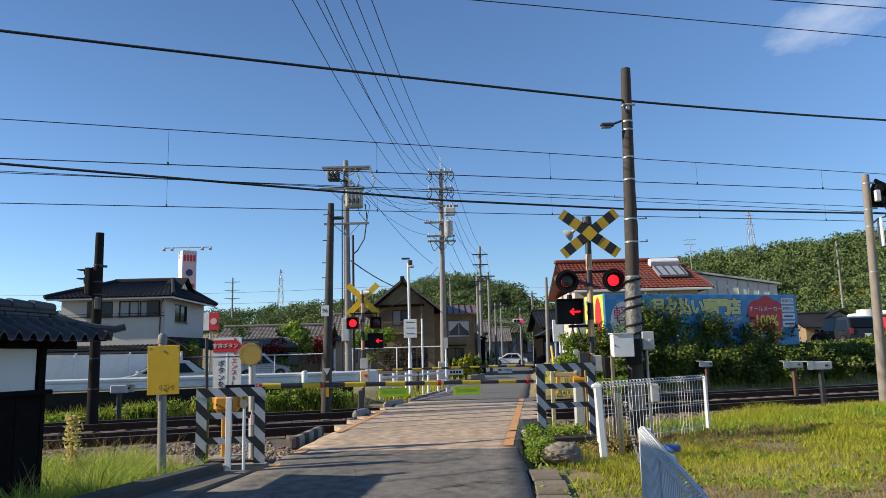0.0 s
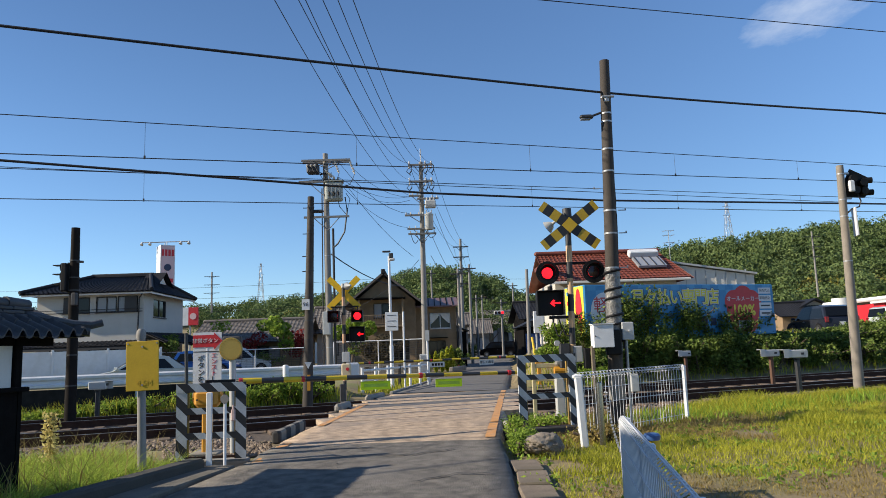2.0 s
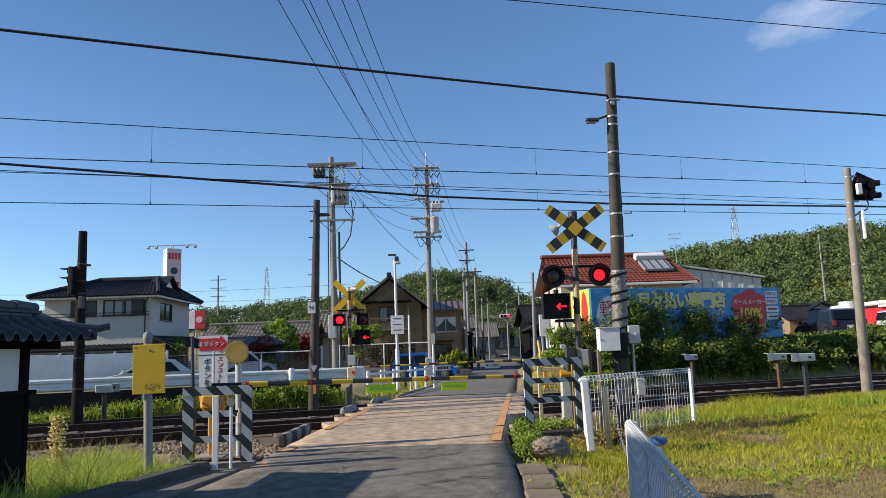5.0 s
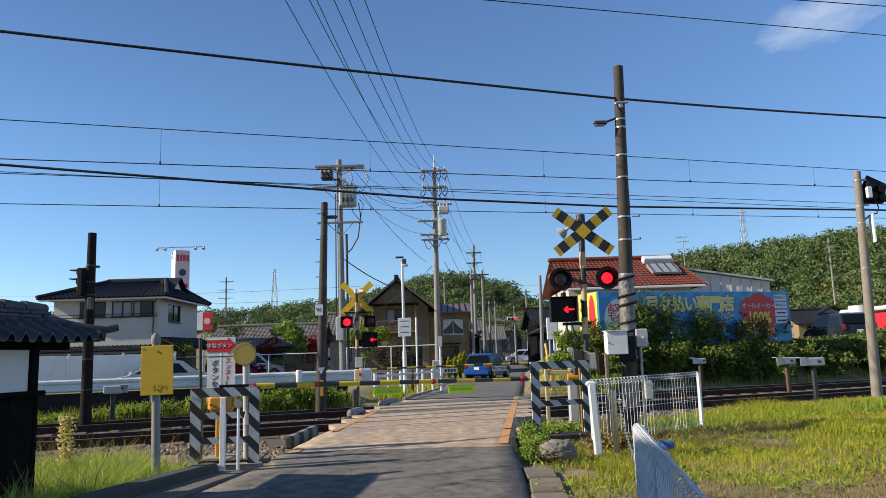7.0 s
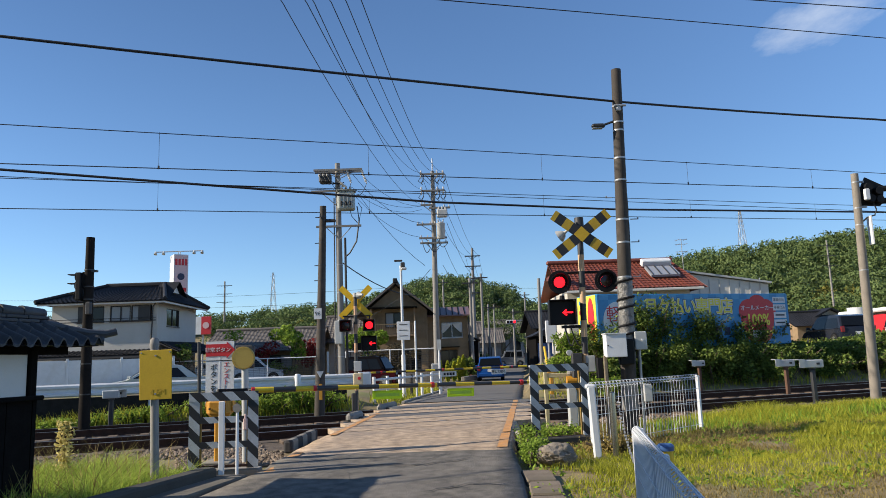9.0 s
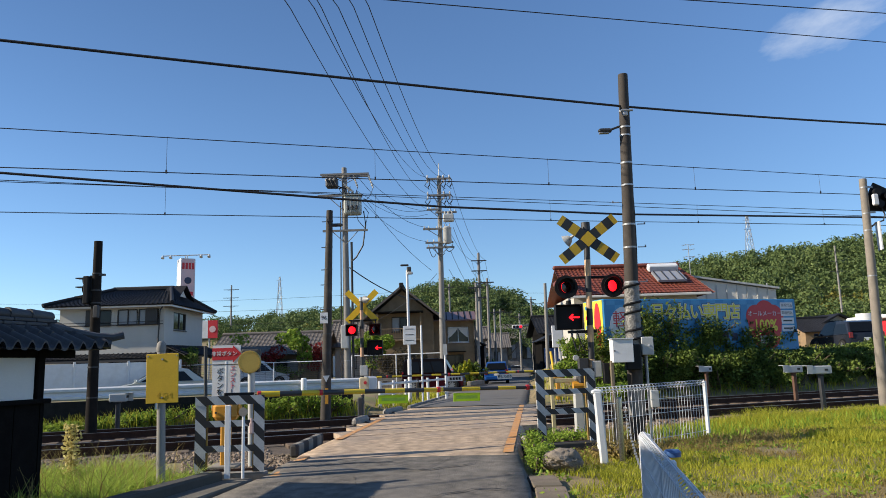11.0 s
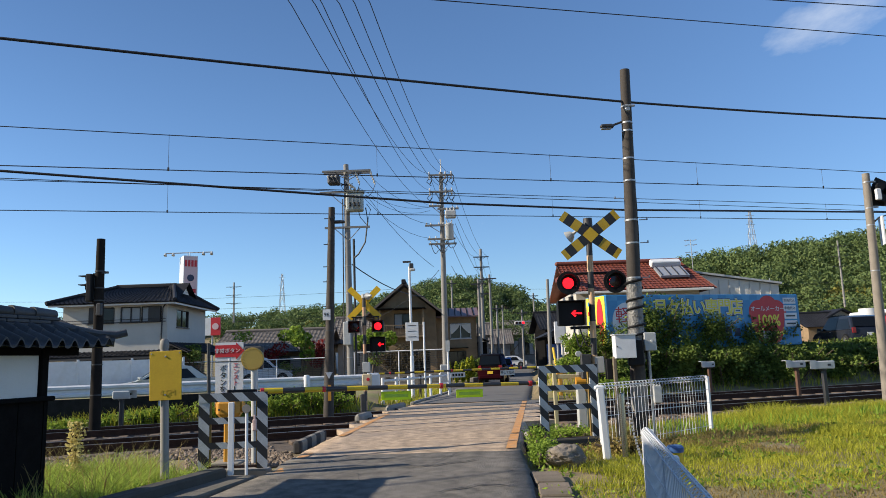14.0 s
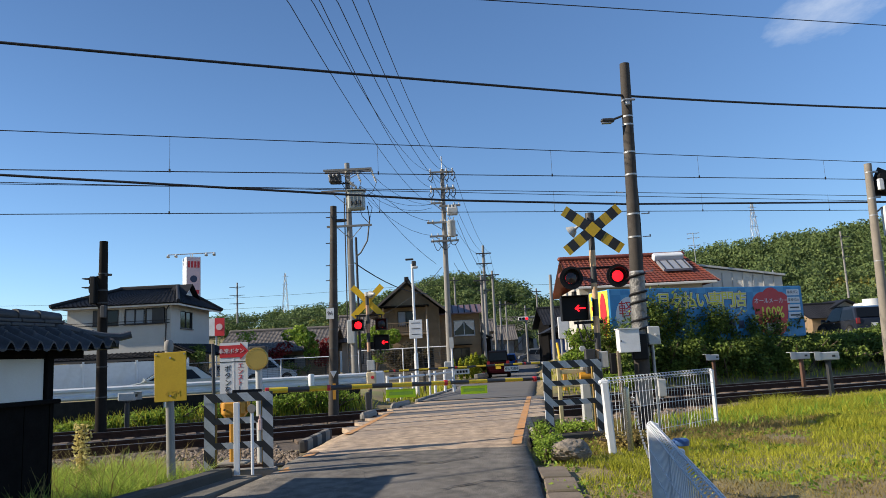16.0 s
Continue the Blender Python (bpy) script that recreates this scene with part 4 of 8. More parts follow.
for x, h, r, nm in ((-2.89, 0.93, 0.033, "white steel guard post"), ):
    single("guard_post", Shape().box(0, 0, h / 2, 0.07, 0.05, h, bevel=0.006), WHITE, nm + " beside the lane", "guard post", pose(-2.87, 9.72, -0.1))
mirror_post = thing("marker_post", "slim white post with a round cap plate", "marker post", pose(-2.66, 9.7, -0.1))
part("post", Shape().rod((0, 0, 0), (0, 0, 0.86), 0.02), WHITE, mirror_post)
part("cap_plate", Shape().lathe([(0.01, 0), (0.055, 0), (0.058, 0.01), (0.05, 0.03)], pose(0, 0, 0, -90, 0, 0), 18), CONCRETE, mirror_post, "", pose(0, -0.03, 0.84), True)

cloth = thing("rag", "small pale pink rag tied to the barricade", "rag", pose(-2.66, 10.1, 0.5))
part("cloth", Shape().box(0, 0, 0.1, 0.03, 0.02, 0.07, bevel=0.008).box(0.0, 0, 0.0, 0.06, 0.03, 0.16, bevel=0.02), material("pale_pink_cloth", (0.55, 0.4, 0.38), 0.9), cloth)

# ---- poles ----
def pole(name, label, x, y, base, height, r0, r1, mat, lean=(0, 0)):
    ob = thing(name, label, "pole", pose(x, y, base))
    part("shaft", Shape().rod((0, 0, 0), (lean[0], lean[1], height), r0, r1, 18), mat, ob, smooth=True)
    return ob


def band(ob, z, r, lean, height, mat=GALV, tall=0.03):
    k = z / height
    part("band", Shape().rod((lean[0] * k, lean[1] * k, z), (lean[0] * k, lean[1] * k, z + tall), r, r, 18), mat, ob, smooth=True)


big = pole("signal_pole", "tall weathered pole wrapped with wire guards beside the crossing", 3.14, 12.3, -0.2, 6.5, 0.135, 0.085, POLE_WOOD, (0.2, 0))
part("wrap", Shape().rod((0.045, 0, 1.35), (0.085, 0, 2.75), 0.135, 0.128, 18), material("weathered_wrap", (0.19, 0.185, 0.175), 0.5, metal=0.35, vary=0.6, scale=7, fine=30, bump=1.0, depth=0.05, dirt=(0.1, 0.1, 0.1), dirt_amount=0.9, wear_scale=4), big, "crumpled grey protective wrap", smooth=True)
for i in range(9):
    z = 1.4 + i * 0.15
    pts = []
    for j in range(17):
        a = 2 * math.pi * j / 16
        pts.append((0.06 + z * 0.008 + 0.138 * math.cos(a), 0.138 * math.sin(a), z + 0.14 * j / 16))
    if i % 3 != 1:
        part("wrap_band", Shape().path(pts, 0.022, 6), BLACK, big)
for z in (1.85, 2.05, 2.75, 3.35, 3.75, 4.45, 4.85, 5.35, 5.5, 5.8):
    band(big, z, 0.142 - 0.008 * z, (0.2, 0), 6.5, GALV if z > 2.6 else DARK_METAL)
for z in (2.75, 3.35, 3.75):
    part("bracket", Shape().box(0.21 + 0.03 * z, -0.02, z + 0.02, 0.14, 0.02, 0.015).box(0.27 + 0.03 * z, -0.02, z + 0.035, 0.02, 0.02, 0.04), GALV, big)
part("bracket", Shape().box(-0.1, -0.03, 4.16, 0.12, 0.02, 0.015).box(-0.14, -0.03, 4.175, 0.02, 0.02, 0.03), GALV, big)
part("conduit", Shape().path([(0.2 + 0.02 * math.sin(z * 2), -0.03, z) for z in np.linspace(0.9, 5.7, 20)], 0.012), CABLE, big)
part("clamp", Shape().box(0.17, -0.06, 5.75, 0.09, 0.1, 0.1, bevel=0.02).rod((0.1, -0.1, 5.8), (0.3, -0.1, 5.8), 0.02), GALV, big)
lampo = part("street_lamp_head", Shape().box(-0.2, -0.06, 5.45, 0.24, 0.1, 0.07, pose(0, 0, 0, 0, 0, 0), bevel=0.025).rod((-0.1, -0.04, 5.47), (0.12, -0.02, 5.55), 0.02), DARK_METAL, big, "small street lamp head")
part("lens", Shape().box(-0.22, -0.06, 5.405, 0.18, 0.08, 0.02, bevel=0.008), GLASS_PALE, lampo)
part("splice_box", Shape().box(-0.02, -0.17, 1.5, 0.26, 0.12, 0.42, bevel=0.02), BLACK, big, "black splice box strapped to the pole")
part("sleeve", Shape().rod((0.02, 0, 0.55), (0.03, 0, 1.0), 0.14, 0.14, 18), POLE_CONCRETE, big, smooth=True)

cabinet = thing("control_cabinet", "white control cabinet on a slim post", "control cabinet", pose(2.74, 12.0, -0.15))
part("body", Shape().box(0.19, 0.1, 1.56, 0.34, 0.24, 0.38, bevel=0.008), WHITE, cabinet, "white enamelled cabinet")
part("lid", Shape().box(0.19, 0.1, 1.757, 0.37, 0.28, 0.015), WHITE, cabinet)
part("lock", Shape().rod((0.05, -0.03, 1.56), (0.05, -0.018, 1.56), 0.012), DARK_METAL, cabinet)
part("post", Shape().box(0.02, 0.12, 0.7, 0.06, 0.06, 1.4, bevel=0.01), material("brown_post", (0.2, 0.16, 0.11), 0.8), cabinet)
part("back_box", Shape().box(-0.06, 0.22, 1.2, 0.1, 0.14, 0.34, bevel=0.01), BLACK, cabinet)
meter = thing("meter_box", "grey meter box strapped to the pole", "meter box", pose(3.38, 12.20, 1.33))
part("body", Shape().box(0, 0, 0.15, 0.2, 0.14, 0.3, bevel=0.012), GREY_BOX, meter)
part("knob", Shape().rod((0.02, -0.085, 0.16), (0.02, -0.07, 0.16), 0.018), WHITE, meter)
part("conduit", Shape().rod((-0.02, 0, 0), (-0.03, 0, -1.4), 0.022), GALV, meter)
for z in (0.05, 0.2):
    part("strap", Shape().box(-0.12, 0.03, z, 0.2, 0.03, 0.02), GALV, meter)
single("relay_box", Shape().box(0, 0, 0, 0.13, 0.08, 0.28, bevel=0.01), GREY_BOX, "small grey relay box behind the mesh fence", "relay box", pose(3.42, 12.1, 0.62))

post2 = pole("overhead_pole", "weathered concrete pole beside the far track with a number plate", -3.11, 19.0, -0.15, 5.6, 0.135, 0.085, POLE_WOOD, (0.14, 0))
for z in (1.0, 1.8, 2.3, 2.95, 3.6, 4.0, 4.6, 5.3):
    band(post2, z, 0.137 - 0.008 * z, (0.14, 0), 5.6, DARK_METAL)
    if z > 2.5:
        part("step_bolt", Shape().rod((0.025 * z - 0.2, 0, z), (0.025 * z, 0, z), 0.012), DARK_METAL, post2)
plate = part("number_plate", Shape().box(0, 0, 0, 0.2, 0.012, 0.28), WHITE, post2, "white number plate", pose(-0.0, -0.14, 2.72))
lettering("writing", "96", 0.15, DARK_METAL, plate, 0, -0.008, 0, "", 0.002)
part("street_lamp_head", Shape().box(0.33, 0, 5.2, 0.3, 0.12, 0.08, bevel=0.03).rod((0.1, 0, 5.15), (0.25, 0, 5.22), 0.02), DARK_METAL, post2, "small street lamp head")
part("give_way_plate", Shape().prism([(-0.09, 0.12), (0.09, 0.12), (0, -0.05)], -0.16, -0.15), WHITE, post2, "", pose(0.05, 0, 1.12))
part("orange_strip", Shape().box(0.06, -0.14, 0.72, 0.08, 0.02, 0.4), ORANGE, post2)

TARRED = material("tarred_pole", (0.02, 0.017, 0.015), 0.9, spec=0.1, vary=0.3, scale=5, fine=60, bump=0.5, depth=0.006)
left_signal = pole("railway_signal", "dark railway colour-light signal on a weathered pole", -8.21, 17.1, -0.15, 4.6, 0.13, 0.095, TARRED, (-0.02, 0))
for z in (0.9, 1.6, 2.3, 3.1, 3.4, 3.8):
    band(left_signal, z, 0.136 - 0.006 * z, (-0.02, 0), 4.6, DARK_METAL)
part("signal_head", Shape().box(-0.2, -0.02, 3.42, 0.12, 0.3, 0.66, bevel=0.02).box(-0.12, 0, 3.75, 0.1, 0.05, 0.05).box(-0.12, 0, 3.1, 0.1, 0.05, 0.05), BLACK, left_signal, "black signal head turned along the track")
for z in (3.22, 3.45, 3.66):
    part("visor", Shape().box(-0.36, -0.02, z + 0.05, 0.22, 0.2, 0.02, pose(0, 0, 0, 0, 0, 0)).rod((-0.26, -0.02, z), (-0.3, -0.02, z), 0.1, 0.11, 14), BLACK, left_signal)
part("bracket", Shape().box(0.1, -0.04, 3.78, 0.2, 0.06, 0.05), DARK_METAL, left_signal)
part("junction_box", Shape().box(0.05, -0.1, 2.9, 0.12, 0.12, 0.3, bevel=0.02), DARK_METAL, left_signal)

right_pole = pole("signal_mast", "weathered pole with signal heads turned away", 11.09, 18.7, -0.2, 6.0, 0.13, 0.092, material("pale_weathered_pole", (0.26, 0.225, 0.185), 0.85, vary=0.2, scale=4, fine=60, bump=0.4, depth=0.006), (0.15, 0))
for z in (3.4, 4.6, 5.05, 5.75):
    band(right_pole, z, 0.133 - 0.0062 * z, (0.15, 0), 6.0)
part("signal_head", Shape().prism([(0.2, 5.15), (0.2, 5.5), (0.42, 5.9), (0.9, 5.65), (0.82, 5.2), (0.75, 5.12)], 0.0, 0.05), BLACK, right_pole, "black signal back board")
for x, z in ((0.42, 5.62), (0.68, 5.5), (0.46, 5.3), (0.68, 5.27)):
    part("lamp_can", Shape().rod((x, -0.16, z), (x, 0.0, z), 0.1, 0.11, 12), BLACK, right_pole)
for z in (5.58, 5.25):
    part("visor", Shape().rod((0.75, 0.05, z), (0.98, 0.0, z), 0.08, 0.08, 10), BLACK, right_pole)
part("white_can", Shape().box(0.32, -0.16, 5.4, 0.14, 0.1, 0.3, bevel=0.02), WHITE, right_pole)
for z in (5.78, 5.1):
    part("bracket", Shape().box(0.22, 0, z, 0.3, 0.05, 0.05), GALV, right_pole)
part("back_plate", Shape().box(0.36, 0, 4.45, 0.03, 0.3, 0.75, pose(0, 0, 0, 0, 0, -12)), WHITE, right_pole)
part("cable", Shape().path([(0.5, -0.1, 5.2), (0.56, -0.1, 5.0), (0.5, -0.1, 4.85), (0.3, -0.08, 4.8), (0.2, -0.06, 4.7)], 0.02), CABLE, right_pole)

lamp = thing("street_lamp", "slim white steel lamp post with a small sign plate", "street lamp", pose(-1.26, 26.0, 0.0))
part("post", Shape().rod((0, 0, 0), (0, 0, 1.5), 0.07, 0.07, 14).rod((0, 0, 1.5), (-0.01, 0, 4.7), 0.05, 0.045, 14), WHITE, lamp, smooth=True)
part("lamp_head", Shape().box(-0.1, 0, 4.88, 0.3, 0.12, 0.06, pose(0, 0, 0, 0, 0, 0), bevel=0.02).box(0.06, 0, 4.72, 0.16, 0.14, 0.2, bevel=0.03), DARK_METAL, lamp)
part("camera_housing", Shape().box(0.1, -0.05, 4.58, 0.2, 0.1, 0.1, bevel=0.03), GREY_BOX, lamp)
plate = part("sign_plate", Shape().box(0, 0, 0, 0.46, 0.015, 0.66, bevel=0.006), WHITE, lamp, "white sign plate", pose(0.03, -0.08, 2.35))
for i in range(3):
    part("writing", Shape().box(0, -0.012, 0.22 - 0.2 * i, 0.3, 0.004, 0.02), DARK_METAL, plate)
second = thing("guide_post", "slim white post at the kerb", "post", pose(-0.82, 26.2, 0.0))
part("post", Shape().rod((0, 0, 0), (0, 0, 2.7), 0.035), WHITE, second)
for x, y, h in ((0.02, 26.4, 2.0),):
    ob = thing("guide_post", "slim white post with a narrow plate", "post", pose(x, y + 1.5, 0.0))
    part("post", Shape().rod((0, 0, 0), (0, 0, h), 0.04), WHITE, ob)
    part("plate", Shape().box(0, -0.05, h - 0.15, 0.16, 0.02, 0.4), GREY_BOX, ob)


def crossarm(ob, x, z, half, mat=DARK_METAL, y=-0.15, drop=0.35):
    a = part("crossarm", Shape().box(x, y, z, half * 2, 0.1, 0.1), mat, ob)
    part("strut", Shape().rod((x - half * 0.6, y, z), (0, y, z - drop), 0.02).rod((x + half * 0.6, y, z), (0, y, z - drop), 0.02), mat, ob)
    return a


def insulator(ob, x, z, y=-0.15, up=True):
    s = 1 if up else -1
    part("insulator", Shape().lathe([(0.03, 0), (0.06, 0.03 * s), (0.035, 0.06 * s), (0.06, 0.09 * s), (0.035, 0.12 * s), (0.05, 0.15 * s), (0.02, 0.18 * s)], None, 10), WHITE, ob, "", pose(x, y, z), True)


p1 = pole("utility_pole", "concrete utility pole with switch gear and transformer", -4.84, 36.5, 0.2, 11.35, 0.19, 0.13, POLE_CONCRETE, (-0.1, 0))
STEEL_ARM = material("grey_arm_steel", (0.24, 0.23, 0.215), 0.6, metal=0.3, vary=0.2, bump=0.1, dirt=(0.14, 0.12, 0.1), dirt_amount=0.5)
PORCELAIN = material("porcelain", (0.62, 0.60, 0.56), 0.25, vary=0.08, bump=0)
crossarm(p1, -0.05, 10.95, 1.25, STEEL_ARM, y=-0.22)
crossarm(p1, -0.05, 10.95, 1.25, STEEL_ARM, y=0.22)
crossarm(p1, -0.3, 9.85, 1.15, STEEL_ARM, drop=0.9)
crossarm(p1, -0.05, 8.0, 1.15, STEEL_ARM, drop=0.7)
switch = part("switch_box", Shape().box(-0.72, -0.1, 10.52, 0.62, 0.5, 0.5, bevel=0.08), DARK_METAL, p1, "dark pole switch box")
for k in range(3):
    x = -0.98 + 0.2 * k
    part("bushing", Shape().lathe([(0.03, 0), (0.06, 0.03), (0.035, 0.06), (0.06, 0.09), (0.03, 0.14)], pose(x, -0.34, 10.6, 55, 0, 0), 10), PORCELAIN, switch, smooth=True)
    part("lead", Shape().path([(x, -0.44, 10.68), (x + 0.15, -0.5, 10.3), (x + 0.5, -0.4, 10.15), (x + 0.85, -0.3, 10.25)], 0.022), CABLE, switch)
transformer = part("transformer", Shape().box(0.36, -0.2, 9.28, 0.86, 0.55, 0.95, bevel=0.07).box(0.36, -0.2, 9.8, 0.94, 0.62, 0.08, bevel=0.02), material("grey_green_enamel", (0.36, 0.39, 0.36), 0.5), p1, "grey-green pole transformer")
for k in range(4):
    part("fin", Shape().box(0.08 + 0.19 * k, -0.49, 9.25, 0.03, 0.05, 0.75), GREY_BOX, transformer)
for x in (0.14, 0.36, 0.58):
    part("bushing", Shape().rod((x, -0.5, 9.2), (x + 0.04, -0.62, 9.02), 0.055, 0.04, 8), BLACK, transformer, smooth=True)
    part("top_bushing", Shape().lathe([(0.04, 0), (0.07, 0.04), (0.04, 0.08), (0.07, 0.12), (0.04, 0.16), (0.02, 0.22)], pose(x, -0.2, 9.84), 10), PORCELAIN, transformer, smooth=True)
for a, b in (((0.40, -0.2, 10.9), (0.62, -0.2, 10.25)), ((1.15, -0.2, 10.95), (1.42, -0.2, 10.2)), ((-0.1, -0.35, 10.45), (0.25, -0.35, 10.0)), ((0.1, -0.42, 10.25), (0.42, -0.35, 9.95))):
    a, b = Vector(a), Vector(b)
    sh = Shape().rod(a, b, 0.035, None, 8)
    for k in range(4):
        c = a.lerp(b, 0.2 + 0.2 * k)
        sh.rod(c, c + (b - a).normalized() * 0.05, 0.075, 0.06, 8)
    part("cutout", sh, PORCELAIN, p1, "grey porcelain cutout fuse", smooth=True)
for k, (a, b) in enumerate((((0.62, -0.2, 10.25), (0.3, -0.3, 9.95)), ((1.42, -0.2, 10.2), (0.9, -0.3, 9.6)), ((-0.4, -0.4, 10.3), (0.2, -0.4, 9.9)), ((0.1, -0.4, 10.4), (-0.3, -0.3, 9.9)))):
    a, b = Vector(a), Vector(b)
    part("lead", Shape().path([a.lerp(b, t) + Vector((0, 0, -0.25 * math.sin(math.pi * t))) for t in np.linspace(0, 1, 9)], 0.016), CABLE, p1)
part("riser_pipe", Shape().rod((0.3, -0.1, 0.2), (0.26, -0.1, 7.4), 0.06).rod((-0.3, -0.1, 0.2), (-0.28, -0.1, 9.5), 0.03), CABLE, p1)
part("cable", Shape().path([(0.26, -0.15, 7.3 - 0.9), (0.5, -0.15, 6.6), (0.85, -0.15, 7.2), (1.0, -0.15, 8.3), (0.9, -0.15, 9.0)], 0.04), CABLE, p1)
part("cable", Shape().path([(0.5, -0.15, 8.98), (0.62, -0.15, 8.5), (0.95, -0.15, 8.1)], 0.02).path([(0.95, -0.15, 9.2), (1.15, -0.15, 8.9), (0.98, -0.15, 8.2)], 0.02), CABLE, p1)
part("meter_cabinet", Shape().box(-0.1, -0.3, 2.6, 0.36, 0.3, 1.15, bevel=0.03), GREY_BOX, p1, "grey metal cabinet on the pole")
for z in (1.4, 3.2, 4.6, 6.0):
    band(p1, z, 0.2 - 0.005 * z, (-0.1, 0), 11.35)

p3 = pole("utility_pole", "tall concrete utility pole carrying six tiers of wires", -0.1, 40.0, 0.0, 11.9, 0.19, 0.11, POLE_CONCRETE, (0.08, 0))
part("top_spike", Shape().rod((0.08, 0, 11.9), (0.08, 0, 12.65), 0.03), GALV, p3)
for z, h in ((11.7, 0.68), (10.74, 0.66)):
    crossarm(p3, 0.05, z, h, STEEL_ARM, drop=0.45)
    for x in (-0.58, 0.32, 0.66):
        insulator(p3, x, z + 0.04)
        insulator(p3, x, z - 0.06, up=False)
        part("jumper", Shape().path([(x, -0.15, z + 0.1), (x + 0.14, -0.22, z - 0.1), (x + 0.12, -0.2, z - 0.35), (x + 0.02, -0.15, z - 0.5)], 0.03), CABLE, p3)
        part("jumper", Shape().path([(x, -0.15, z - 0.15), (x - 0.16, -0.25, z - 0.4), (x + 0.1, -0.2, z - 0.62)], 0.022), CABLE, p3)
for z, h, x in ((9.92, 0.35, -0.3), (9.74, 0.6, 0.42), (8.81, 0.55, -0.35), (8.03, 0.78, 0.0), (7.75, 0.78, 0.05)):
    crossarm(p3, x, z, h, STEEL_ARM, drop=0.45)
    for k in (-0.85, -0.4, 0.4, 0.85):
        part("pin", Shape().rod((x + h * k, -0.15, z + 0.05), (x + h * k, -0.15, z + 0.17), 0.04, 0.025, 8), PORCELAIN, p3)
gear = part("switch_box", Shape().box(0.55, -0.2, 9.4, 0.6, 0.4, 0.42, bevel=0.05), GREY_BOX, p3, "grey switch box under a crossarm")
for k in range(3):
    part("bushing", Shape().lathe([(0.04, 0), (0.07, 0.05), (0.04, 0.09), (0.06, 0.13), (0.02, 0.2)], pose(0.36 + 0.19 * k, -0.2, 9.6), 10), PORCELAIN, gear, smooth=True)
can = part("transformer", Shape().lathe([(0.2, 6.62), (0.23, 6.66), (0.23, 7.42), (0.25, 7.45), (0.25, 7.5), (0.1, 7.58)], pose(0.45, -0.25, 1.33), 16), GREY_BOX, p3, "grey round transformer can", smooth=True)
for k in (-0.1, 0.1):
    part("bushing", Shape().rod((0.45 + k, -0.25, 8.83), (0.45 + k * 1.6, -0.25, 9.07), 0.045, 0.03, 8), PORCELAIN, can)
for a, b in (((-0.6, -0.2, 7.75), (-0.2, -0.2, 7.4)), ((-0.3, -0.2, 7.75), (0.3, -0.2, 7.45)), ((0.2, -0.2, 8.0), (0.8, -0.2, 7.7))):
    a, b = Vector(a), Vector(b)
    part("drop_cable", Shape().path([a.lerp(b, t) + Vector((0, 0, -0.35 * math.sin(math.pi * t))) for t in np.linspace(0, 1, 9)], 0.02), CABLE, p3)

p4 = pole("utility_pole", "far concrete utility pole with two crossarms", 3.5, 70.0, 0.0, 12.0, 0.19, 0.12, POLE_CONCRETE, (0.1, 0))
for z in (11.2, 10.2, 9.0, 7.6):
    crossarm(p4, 0.1, z, 0.75, DARK_METAL)
for x, y, h in ((2.6, 56.0, 7.5), (4.1, 66.0, 9.0), (5.9, 84.0, 7.5), (9.0, 86.0, 7.0), (11.2, 92.0, 9.5), (8.2, 105.0, 9.0), (0.8, 88.0, 11.0)):
    ob = pole("utility_pole", "slim grey utility pole along the far lane", x, y, 0.0, h, 0.14, 0.1, POLE_CONCRETE)
    crossarm(ob, 0, h - 0.4, 0.6, DARK_METAL)
p5 = pole("utility_pole", "bare slim concrete pole by the raised lot", 4.2, 30.0, -0.1, 4.6, 0.09, 0.06, POLE_CONCRETE, (0.07, 0))
guy = single("guy_guard", Shape().rod((4.25, 28.0, 0), (4.15, 28.6, 1.65), 0.05), YELLOW_BRIGHT, "yellow guard tube on a guy wire", "guy guard")

# ---- wires ----
def wire(points, r, label="thin black overhead wire", sag=0.0, group="overhead wires"):
    """A wire through a few supports, hanging slightly between them."""
    p = [Vector(q) for q in points]
    pts = []
    for a, b in zip(p, p[1:]):
        n = max(6, int((b - a).length / 2.0))
        for i in range(n):
            t = i / n
            q = a.lerp(b, t)
            q.z -= sag * 4 * t * (1 - t)
            pts.append(q)
    pts.append(p[-1])
    return single("wire", Shape().path(pts, r, 5), CABLE, label, "wire", group=group)


def run(a, b, r, label, out=40, sag=0.0):
    """A wire through two points, carried on past both of them."""
    a, b = Vector(a), Vector(b)
    d = (b - a).normalized()
    return wire([a - d * out, b + d * out], r, label, sag)


for w, low, high in ((NEAR_TRACK, (5.22, 5.87), (6.03, 6.43)), (FAR_TRACK, (5.07, 5.80), (5.83, 6.36))):
    k = w / NEAR_TRACK
    xa, ya, xb, yb = -8.37 * k, 13.25 * k, 13.3 * k, 21.1 * k
    run((xa, ya, low[0]), (xb, yb, low[1]), 0.011, "copper-black contact wire over the track")
    run((xa, ya, high[0]), (xb, yb, high[1]), 0.010, "black messenger wire over the track", sag=0.04)
    for i, s in enumerate(np.arange(-0.25, 1.3, 0.19)):
        x, y = xa + (xb - xa) * s, ya + (yb - ya) * s
        z0, z1 = low[0] + (low[1] - low[0]) * s, high[0] + (high[1] - high[0]) * s - 0.02
        ob = thing("dropper", "thin dropper wire between messenger and contact wire", "dropper wire", group="droppers")
        part("hanger", Shape().rod((x, y, z0 + 0.03), (x, y, z1), 0.004, None, 5), CABLE, ob)
        part("clip", Shape().box(x, y, z0 + 0.02, 0.03, 0.03, 0.07), CABLE, ob)
